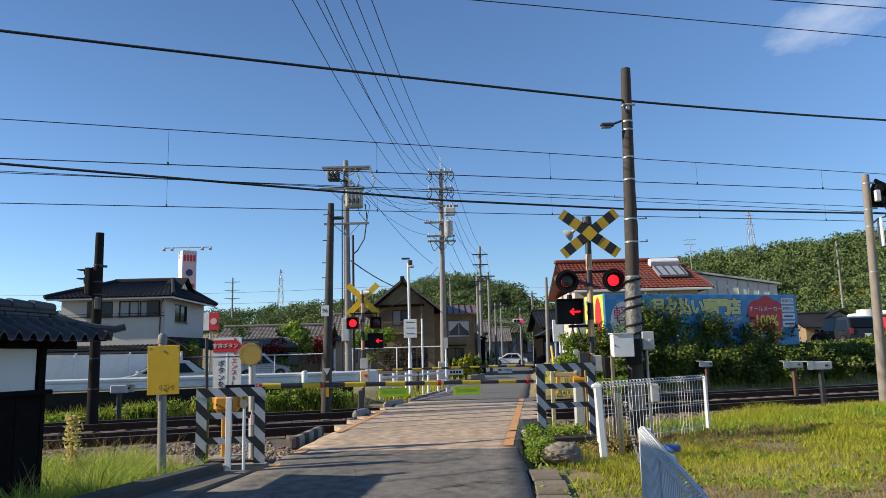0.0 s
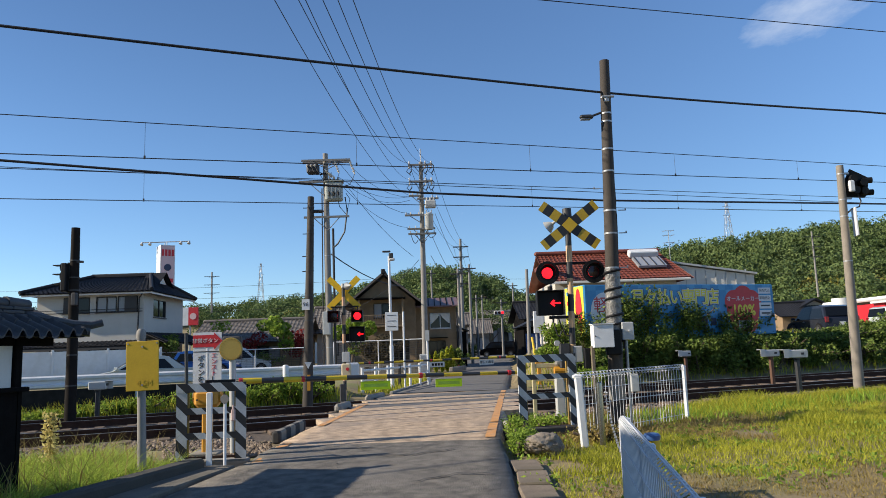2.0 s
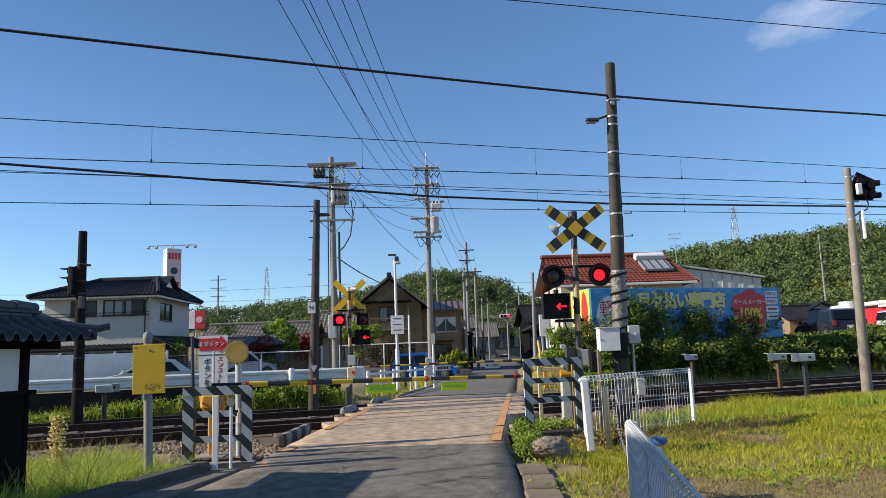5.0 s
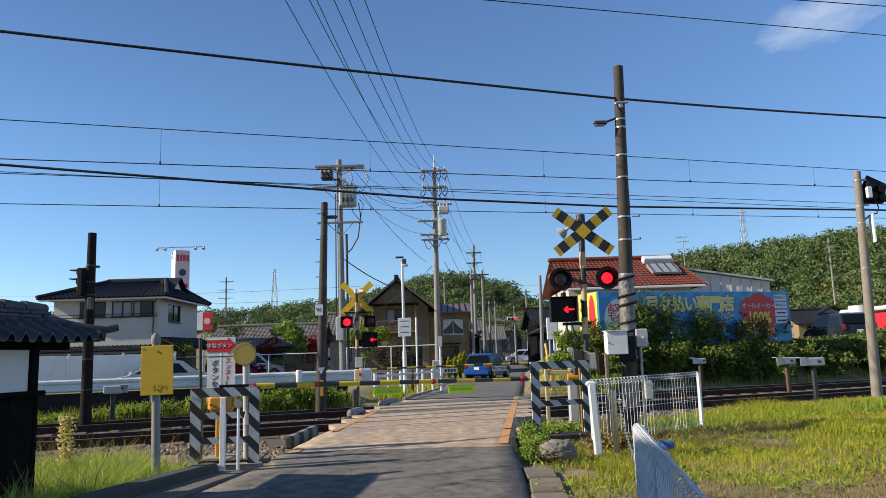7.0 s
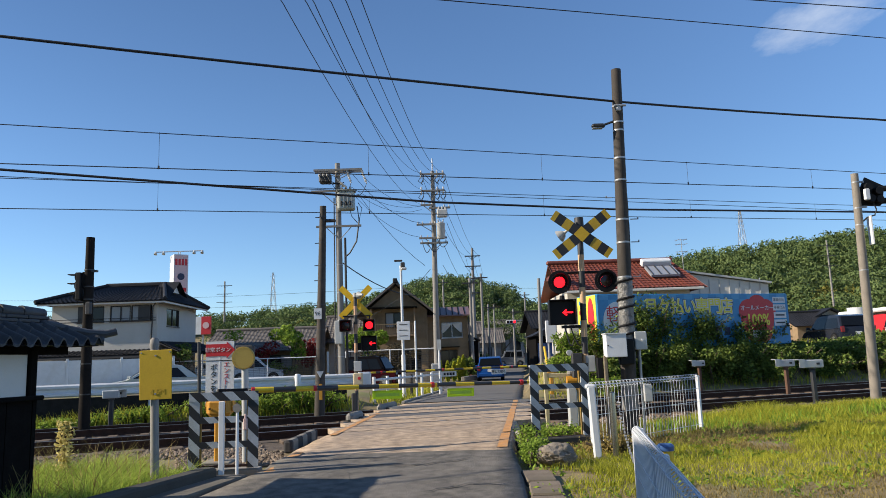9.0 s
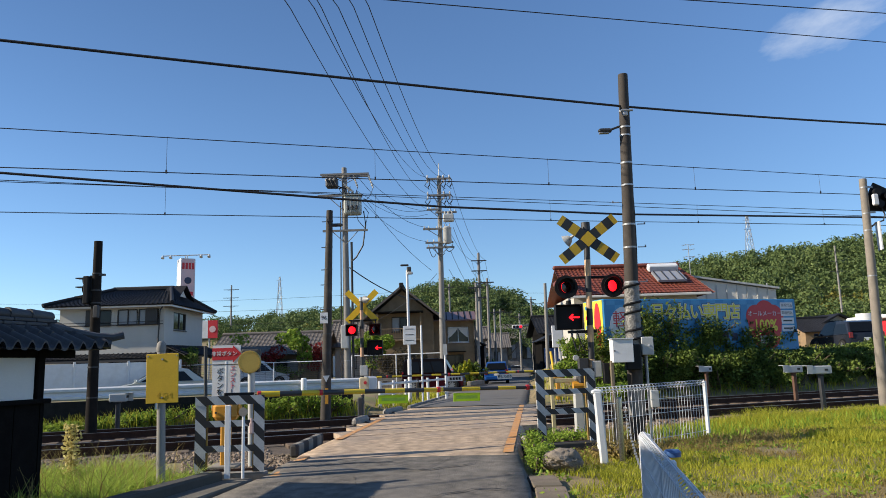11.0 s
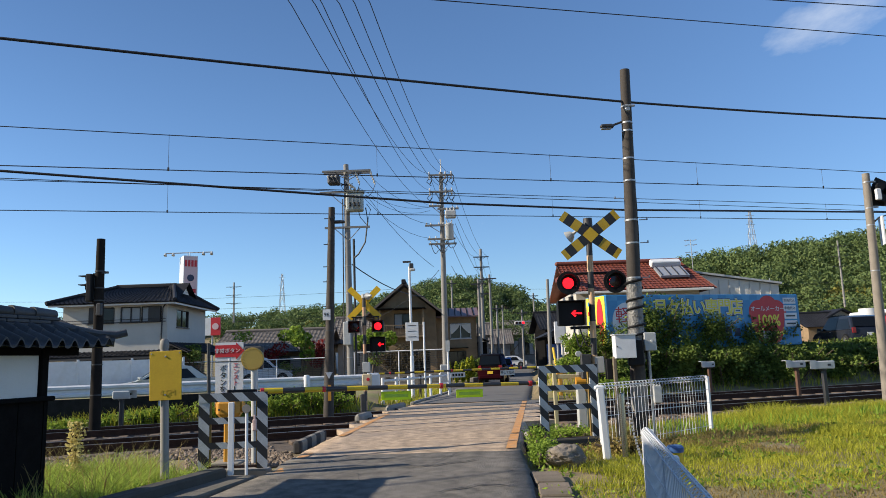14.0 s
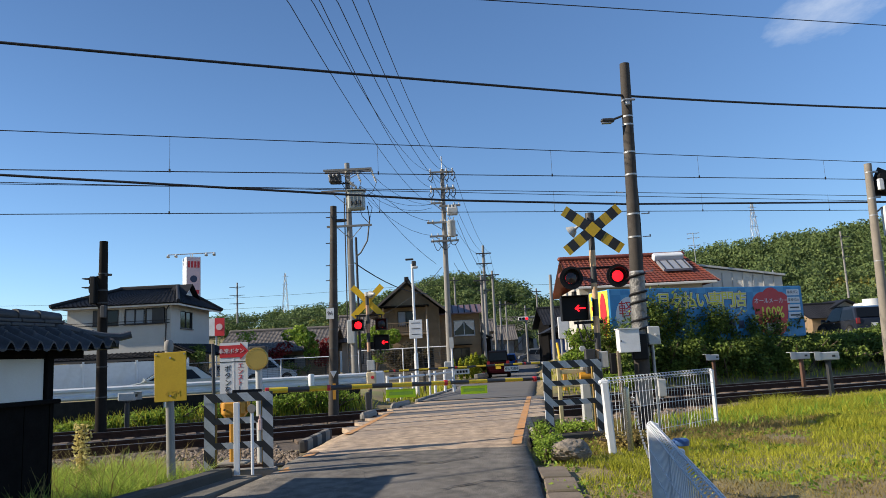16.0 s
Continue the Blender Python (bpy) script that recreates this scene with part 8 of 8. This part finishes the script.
part("stalk", Shape().path([(-4.75, 9.4, -0.3), (-4.74, 9.4, 0.3), (-4.7, 9.4, 0.66)], 0.008, 5), DRY_GRASS, plume)

# gardens across the street
for x, h_ in ((0.42, 1.3), (0.88, 1.25), (1.28, 1.2), (1.62, 1.5), (1.9, 1.6)):
    n = 900
    t = rng.uniform(0, 1, n)
    a = rng.uniform(0, 6.28, n)
    r = 0.17 * np.sqrt(rng.uniform(0.3, 1, n)) * np.sin(np.pi * np.clip(t * 0.85 + 0.12, 0, 1)) ** 0.8
    pts = np.stack([r * np.cos(a), r * np.sin(a), 0.05 + t * h_], 1)
    ob = clump("conifer", "small golden upright conifer in the flower bed", "conifer", pts, 0.06, LEAF_GOLD, rng, [[(0, 0, 0), (0, 0, h_ * 0.8)]])
    ob.matrix_basis = pose(x - 0.35, 45.3 + x * 0.6, -0.1)
    tagged(ob, group="golden conifers")
bush("dark round clipped shrub behind the fence", -3.0, 47.2, 0, 1.3, 0.9, 1.9, 7000, 0.06, leafy("bronze_leaves", (0.03, 0.03, 0.015), (0.09, 0.07, 0.04)), rng, "shrub", "shrub")
bush("green shrub at the house corner", 1.7, 48.5, -0.1, 0.7, 0.6, 1.3, 1200, 0.07, LEAF, rng, "shrub", "shrub")


def tree(label, x, y, z, h_, r, mat, n, leaf, rng, category="tree"):
    ob = thing("tree", label, category, pose(x, y, z))
    trunk = Shape().rod((0, 0, -0.2), (0.05 * h_, 0, h_ * 0.5), 0.09 * r, 0.05 * r, 8)
    for i in range(6):
        a = i * 1.05
        trunk.rod((0.03 * h_, 0, h_ * (0.25 + 0.05 * i)), (r * 0.6 * math.cos(a), r * 0.6 * math.sin(a), h_ * (0.5 + 0.06 * i)), 0.04 * r, 0.015 * r, 6)
    part("trunk", trunk, SLEEPER, ob)
    pts = crown_points(n, r, h_ * 0.8, rng) + np.array([0, 0, h_ * 0.22])
    v, f = leaf_cloud(pts, leaf, 0.5, rng)
    part("crown", mesh_np("crown", v, f, mat), mat, ob)
    return ob


tree("green garden tree beside the street", -10.3, 52.0, 0.2, 3.9, 1.05, LEAF_BRIGHT, 1700, 0.11, rng)
tree("young green tree behind the signal", -5.2, 50.0, 0.0, 3.6, 1.2, LEAF_BRIGHT, 4200, 0.09, rng)
tree("red-leaved maple in the garden", -13.2, 52.5, 0.2, 2.5, 1.2, LEAF_RED, 1500, 0.08, rng)
tree("red-leaved maple beside the house", -9.3, 53.5, 0.2, 3.0, 1.1, LEAF_RED, 1500, 0.08, rng)
tree("clipped garden pine near the white house", -16.6, 47.5, 0.3, 2.4, 0.9, LEAF, 1300, 0.07, rng)
tree("slender pruned garden tree", -14.6, 51.5, 0.2, 3.6, 0.9, LEAF_BRIGHT, 500, 0.08, rng)
bush("low green garden shrubs", -12.3, 51.0, 0.2, 2.2, 0.8, 1.3, 1600, 0.08, LEAF, rng, "shrub", "shrub")
bush("low green hedge by the far lane", 4.6, 84.0, 0.1, 1.0, 0.8, 1.6, 1200, 0.12, LEAF, rng, "hedge", "hedge")
for i in range(9):
    x = -36 + i * 6.5
    tree("broad green tree below the hill", x + rng.uniform(-2, 2), 118 + rng.uniform(-8, 8), 0, 7 + rng.uniform(-1, 2), 3.4, WOODLAND, 5200, 0.13, rng)
for i in range(7):
    tree("broad green tree behind the red shop", 40 + i * 6, 84 + rng.uniform(-6, 6), 1.0, 4.4 + rng.uniform(-1, 1), 2.3, LEAF if i % 2 else LEAF_BRIGHT, 3000, 0.2, rng)

# ---- vehicles ----
def car(label, L, W, H, body, kind="hatch", paint_mat=None, lower=None, plate=WHITE, category="car"):
    """A car that faces +x, its wheels on z = 0."""
    ob = thing("car", label, category)
    belt, sill, wr = H * 0.56, 0.24, 0.30
    hl = L / 2
    if kind == "box":
        lower_line = [(-hl + 0.02, sill), (-hl, 0.5), (-hl, belt), (hl - 0.62, belt), (hl - 0.05, belt * 0.88), (hl, 0.5), (hl - 0.03, sill)]
        cabin = [(-hl + 0.03, belt - 0.02), (-hl + 0.10, H - 0.10), (-hl + 0.28, H), (hl - 1.25, H), (hl - 1.0, H - 0.06), (hl - 0.60, belt - 0.02)]
    elif kind == "hatch":
        lower_line = [(-hl + 0.05, sill), (-hl, 0.5), (-hl + 0.05, belt), (hl - 1.05, belt), (hl - 0.3, belt * 0.82), (hl, 0.52), (hl - 0.05, sill)]
        cabin = [(-hl + 0.08, belt - 0.02), (-hl + 0.42, H - 0.08), (-hl + 0.85, H), (hl - 2.0, H), (hl - 1.7, H - 0.06), (hl - 0.95, belt - 0.02)]
    elif kind == "van":
        lower_line = [(-hl + 0.03, sill), (-hl, 0.5), (-hl, belt), (hl - 0.75, belt), (hl - 0.12, belt * 0.85), (hl, 0.5), (hl - 0.05, sill)]
        cabin = [(-hl + 0.03, belt - 0.02), (-hl + 0.14, H - 0.08), (-hl + 0.4, H), (hl - 1.7, H), (hl - 1.4, H - 0.08), (hl - 0.72, belt - 0.02)]
    else:
        lower_line = [(-hl + 0.05, sill), (-hl, 0.5), (-hl + 0.02, belt * 1.02), (hl - 1.2, belt), (hl - 0.3, belt * 0.8), (hl, 0.5), (hl - 0.06, sill)]
        cabin = [(-hl + 0.35, belt), (-hl + 1.1, H - 0.06), (-hl + 1.5, H), (hl - 2.3, H), (hl - 1.95, H - 0.05), (hl - 1.0, belt - 0.02)]

    def skin(line, widths):
        """The outline at several widths, joined into a rounded body."""
        n, sh = len(line), Shape()
        cx, cz = sum(p[0] for p in line) / n, sum(p[1] for p in line) / n
        v, f = [], []
        for y, k in widths:
            v += [(cx + (x - cx) * k, y if z < belt or widths[0][1] < 0.97 or line is lower_line else y, cz + (z - cz) * k) for x, z in line]
        m_ = len(widths)
        for r in range(m_ - 1):
            f += [(r * n + i, r * n + (i + 1) % n, (r + 1) * n + (i + 1) % n, (r + 1) * n + i) for i in range(n)]
        f += [tuple(range(n)), tuple((m_ - 1) * n + i for i in range(n - 1, -1, -1))]
        return sh.add(v, f)

    hw = W / 2
    shell = part("body", skin(lower_line, [(-hw + 0.03, 0.95), (-hw, 0.985), (-hw + 0.06, 1.0), (hw - 0.06, 1.0), (hw, 0.985), (hw - 0.03, 0.95)]), lower or body, ob, smooth=True)
    cw = hw - 0.06

    def taper(sh):
        sh.v = [(x, y * (1 - 0.16 * max(0, z - belt) / (H - belt)), z) for x, y, z in sh.v]
        return sh

    cab = part("cabin", taper(skin(cabin, [(-cw, 0.97), (-cw + 0.06, 1.0), (cw - 0.06, 1.0), (cw, 0.97)])), body, ob, "", None, True)
    ccx, ccz = sum(p[0] for p in cabin) / len(cabin), sum(p[1] for p in cabin) / len(cabin)
    # side windows, set a little proud of the cabin
    x0, x1 = cabin[0][0] + (0.22 if kind != "sedan" else 0.5), cabin[-1][0] - 0.22
    xt0, xt1 = cabin[1][0] + 0.18, cabin[4][0] - 0.12
    n_w = 3 if kind in ("van", "box") else 2
    for side in (-1, 1):
        for i in range(n_w):
            a, b = i / n_w + 0.012, (i + 1) / n_w - 0.012
            q = [(x0 + (x1 - x0) * a, belt + 0.03), (x0 + (x1 - x0) * b, belt + 0.03), (xt0 + (xt1 - xt0) * b, H - 0.16), (xt0 + (xt1 - xt0) * a, H - 0.16)]
            yy = lambda z: side * ((cw + 0.006) * (1 - 0.16 * max(0, z - belt) / (H - belt)))
            sh = Shape().add([(x, yy(z), z) for x, z in q] + [(x, yy(z) - side * 0.02, z) for x, z in q], [(0, 1, 2, 3), (7, 6, 5, 4), (0, 4, 5, 1), (1, 5, 6, 2), (2, 6, 7, 3), (3, 7, 4, 0)])
            part("side_window", sh, CAR_GLASS, cab)

    def end_glass(name, p, q, out):
        w0, w1 = cw * 0.90, cw * 0.76
        a, b = Vector((p[0], 0, p[1])), Vector((q[0], 0, q[1]))
        a, b = a.lerp(b, 0.08), a.lerp(b, 0.92)
        o = Vector((out * 0.02, 0, 0.012))
        sh = Shape().add([a + o + Vector((0, -w0, 0)), a + o + Vector((0, w0, 0)), b + o + Vector((0, w1, 0)), b + o + Vector((0, -w1, 0)), a + Vector((0, -w0, 0)), a + Vector((0, w0, 0)), b + Vector((0, w1, 0)), b + Vector((0, -w1, 0))], [(0, 1, 2, 3), (7, 6, 5, 4), (0, 4, 5, 1), (1, 5, 6, 2), (2, 6, 7, 3), (3, 7, 4, 0)])
        part(name, sh, CAR_GLASS, cab)

    end_glass("windscreen", cabin[-1], cabin[4], 1)
    end_glass("rear_window", (cabin[0][0], belt + 0.06), cabin[1], -1)
    # lamps, plates, bumpers, mirrors
    for side in (-1, 1):
        part("headlight", Shape().box(hl - 0.12, side * (hw - 0.25), belt * 0.74, 0.2, 0.32, 0.13, bevel=0.03), GLASS_PALE, shell)
        part("tail_light", Shape().box(-hl + 0.04, side * (hw - 0.12), belt * 0.92, 0.1, 0.2, 0.30 if kind != "sedan" else 0.14, bevel=0.02), TAIL, shell, "red tail lamp")
        part("mirror", Shape().box(cabin[-1][0] - 0.15, side * (hw + 0.08), belt + 0.08, 0.12, 0.2, 0.13, bevel=0.03), body, cab)
        part("door_handle", Shape().box(0.1, side * (hw + 0.004), belt - 0.12, 0.16, 0.02, 0.03), GALV, shell)
    part("number_plate", Shape().box(-hl - 0.005, 0, 0.62, 0.02, 0.33, 0.165), plate, shell)
    part("rear_bumper", Shape().box(-hl + 0.03, 0, 0.38, 0.16, W * 0.92, 0.24, bevel=0.05), lower or body, shell)
    part("front_bumper", Shape().box(hl - 0.05, 0, 0.36, 0.16, W * 0.9, 0.22, bevel=0.05), FRAME_DARK, shell)
    part("underside", Shape().box(0, 0, 0.26, L * 0.9, W * 0.86, 0.14), BLACK, ob)
    tyre = Shape().lathe([(0.19, -0.09), (wr - 0.02, -0.09), (wr, -0.06), (wr, 0.06), (wr - 0.02, 0.09), (0.19, 0.09)], pose(0, 0, 0, 90, 0, 0), 20).data("tyre", TYRE, True)
    rim_s = Shape().lathe([(0.195, -0.05), (0.195, 0.05)], pose(0, 0, 0, 90, 0, 0), 20)
    for i in range(5):
        rim_s.box(0, 0, 0, 0.05, 0.2, 0.37, pose(0, 0, 0, 0, 72 * i, 0) @ pose(0, 0, 0))
    rim = rim_s.data("rim", RIM)
    wheels = []
    for x in (hl - L * 0.19, -hl + L * 0.17):
        for side in (-1, 1):
            wh = new("wheel")
            wh.parent = ob
            wh.matrix_basis = pose(x, side * (hw - 0.065), wr)
            part("tyre", tyre, TYRE, wh)
            part("rim", rim, RIM, wh)
            part("arch", Shape().rod((x, side * (hw - 0.2), wr), (x, side * (hw + 0.004), wr), wr + 0.07, None, 18), BLACK, shell)
            wheels.append(wh)
    return ob, wheels


BLUE_PAINT = paint("metallic_blue_paint", (0.010, 0.07, 0.28), 0.35)
WHITE_PAINT = paint("white_car_paint", (0.72, 0.73, 0.74))
BLACK_PAINT = paint("black_car_paint", (0.008, 0.007, 0.008), 0.12, 0.0, 0.03)
WINE_PAINT = paint("wine_red_paint", (0.028, 0.005, 0.008), 0.12, 0.0, 0.03)
GREY_PAINT = paint("grey_car_paint", (0.17, 0.18, 0.19))
NAVY_PAINT = paint("dark_navy_paint", (0.02, 0.025, 0.04))
GREEN_WHITE = paint("pale_grey_green_paint", (0.5, 0.55, 0.54))
PLATE_YELLOW = material("yellow_plate", (0.75, 0.5, 0.03), 0.5, bump=0)
blue_car, blue_wheels = car("metallic blue compact hatchback driving along the street", 3.75, 1.64, 1.47, BLUE_PAINT, "hatch")
kei, kei_wheels = car("black over wine-red tall box minicar turning into the lane", 3.2, 1.44, 1.70, BLACK_PAINT, "box", lower=WINE_PAINT, plate=PLATE_YELLOW)
suv, _ = car("dark navy sport utility vehicle parked on the raised lot", 4.5, 1.85, 1.62, NAVY_PAINT, "hatch")
suv.matrix_basis = pose(22.0, 40.0, 1.32, 0, 0, 88)
hatch, _ = car("pale sedan parked behind the guard rail", 4.4, 1.7, 1.40, GREEN_WHITE, "sedan")
hatch.matrix_basis = pose(-13.0, 33.6, 0.10, 0, 0, 205)
truck, _ = car("small white pickup parked in the garden yard", 3.4, 1.48, 1.75, WHITE_PAINT, "hatch", category="pickup")
truck.matrix_basis = pose(-12.3, 49.8, 0.2, 0, 0, 10)
lotcar, _ = car("pale van parked beyond the raised lot", 4.2, 1.7, 1.6, GREEN_WHITE, "van")
lotcar.matrix_basis = pose(29.5, 44.0, 1.35, 0, 0, 10)
far_car, _ = car("white sedan waiting on the far lane", 4.4, 1.75, 1.45, WHITE_PAINT, "sedan")
far_car.matrix_basis = pose(12.6, 130, 0.2, 0, 0, -97)

# cars that pass along the far street: seconds, place, speed, lane
PASSING = [
    (car("white sedan crossing the far street", 4.5, 1.76, 1.46, WHITE_PAINT, "sedan"), 0.0, 7.95, -8.0, 92.0),
    (car("black minivan crossing the far street", 4.7, 1.72, 1.84, BLACK_PAINT, "van"), 2.0, 8.9, -9.0, 92.0),
    (car("black boxy van crossing the far street", 4.4, 1.7, 1.85, BLACK_PAINT, "van"), 3.5, 6.1, -7.5, 92.0),
    (car("bright blue small taxi crossing the far street", 4.2, 1.7, 1.52, paint("sky_blue_paint", (0.01, 0.2, 0.6)), "hatch"), 3.5, 9.6, 8.0, 95.2),
    (car("white minicar crossing the far street", 3.4, 1.48, 1.66, WHITE_PAINT, "hatch"), 4.2, 8.58, -8.0, 92.0),
    (car("white minivan crossing the far street", 4.6, 1.72, 1.6, WHITE_PAINT, "van"), 7.0, 10.57, -4.4, 92.0),
    (car("grey boxy van crossing the far street", 3.4, 1.48, 1.9, GREY_PAINT, "box"), 9.2, 8.0, -5.0, 92.0),
    (car("white boxy van crossing the far street", 3.4, 1.48, 1.85, WHITE_PAINT, "box"), 9.2, 12.0, -5.0, 92.0),
    (car("white coupe crossing the far street", 4.5, 1.75, 1.4, WHITE_PAINT, "sedan"), 13.5, 10.6, -6.0, 92.0),
    (car("black sedan crossing the far street", 4.5, 1.75, 1.45, BLACK_PAINT, "sedan"), 15.62, 8.5, -9.0, 92.0),
    (car("silver minivan crossing the far street", 4.5, 1.72, 1.7, GREY_PAINT, "van"), 16.0, 10.6, -5.0, 92.0),
]
BLUE_ROUTE = [(0.0, -24.5, 43.6, 0), (1.5, -15.6, 43.3, -2), (2.8, -9.03, 42.9, -8), (3.5, -5.6, 42.0, -14), (4.2, -2.7, 41.2, -14), (5.3, 0.2, 40.7, 0), (6.3, 2.0, 42.0, 42), (7.0, 2.85, 43.8, 66), (7.5, 3.2, 44.8, 76), (8.5, 3.36, 46.4, 84), (9.2, 3.28, 47.0, 85), (11.3, 3.75, 52.6, 85), (12.5, 4.3, 57.0, 85), (14.0, 4.5, 59.5, 85), (16.0, 4.6, 60.5, 85)]
KEI_ROUTE = [(0.0, -30.0, 43.8, 0), (4.0, -24.0, 43.6, 0), (6.0, -16.3, 43.2, -3), (7.5, -9.6, 42.4, -10), (8.5, -5.2, 41.2, -16), (9.2, -3.2, 40.4, -18), (10.3, -1.7, 39.3, -14), (11.3, -0.08, 38.6, -2), (12.0, 0.95, 38.9, 16), (12.5, 1.65, 39.6, 32), (13.0, 2.2, 40.9, 50), (13.5, 2.58, 42.6, 68), (14.5, 2.85, 45.0, 82), (15.2, 2.95, 46.4, 84), (16.0, 3.05, 47.8, 85)]


def street_z(x, y):
    if y > 46:
        return road_z(y) + 0.01
    return -0.08 + 0.42 * (1 - step(-16, -3, x))


def drive(ob, wheels, route):
    """Move a car along its route and roll its wheels by the way it has gone."""
    walk(ob, [(t, pose(x, y, street_z(x, y), 0, 0, a)) for t, x, y, a in route])
    ts = np.array([r[0] for r in route])
    px, py = np.array([r[1] for r in route]), np.array([r[2] for r in route])
    gone = np.concatenate([[0], np.cumsum(np.hypot(np.diff(px), np.diff(py)))])
    for wh in wheels:
        base = wh.matrix_basis.copy()
        rows = [(t, base @ Matrix.Rotation(float(np.interp(t, ts, gone)) / 0.30, 4, "Y")) for t in np.arange(0, 16.0001, 1 / 30)]
        walk(wh, rows)


def drive_cars():
    drive(blue_car, blue_wheels, BLUE_ROUTE)
    drive(kei, kei_wheels, KEI_ROUTE)
    for k, ((ob, _), t0, x0, v, y) in enumerate(PASSING):
        lo, hi = -60.0 - 7 * k, 45.0 + 7 * k
        rows = []
        for t in np.arange(0, 16.01, 1.0):
            x = min(hi, max(lo, x0 + v * (t - t0)))
            rows.append((float(t), pose(x, y, 0.26, 0, 0, 180 if v < 0 else 0)))
        walk(ob, rows)

# ---- movement ----
def flash(disc, lit_first):
    """Turn a two-faced disc from lit to dark and back with the flasher's beat."""
    half, t, state = 0.605, 0.32, lit_first
    base = disc.matrix_basis.copy()
    turn = lambda a: base @ Matrix.Rotation(radians(a), 4, "Z")
    angle = 0 if lit_first else 180
    rows = [(0.0, turn(angle))]
    while t < 15.9:
        rows += [(t - 0.021, turn(angle)), (t - 0.007, turn(angle + 60)), (t + 0.007, turn(angle + 120)), (t + 0.021, turn(angle + 180))]
        angle += 180
        t += half
    rows.append((16.0, turn(angle)))
    walk(disc, rows)


def motions():
    flash(near_right, True)
    flash(near_left, False)
    flash(far_left, True)
    flash(far_right, False)
    drive_cars()


motions()
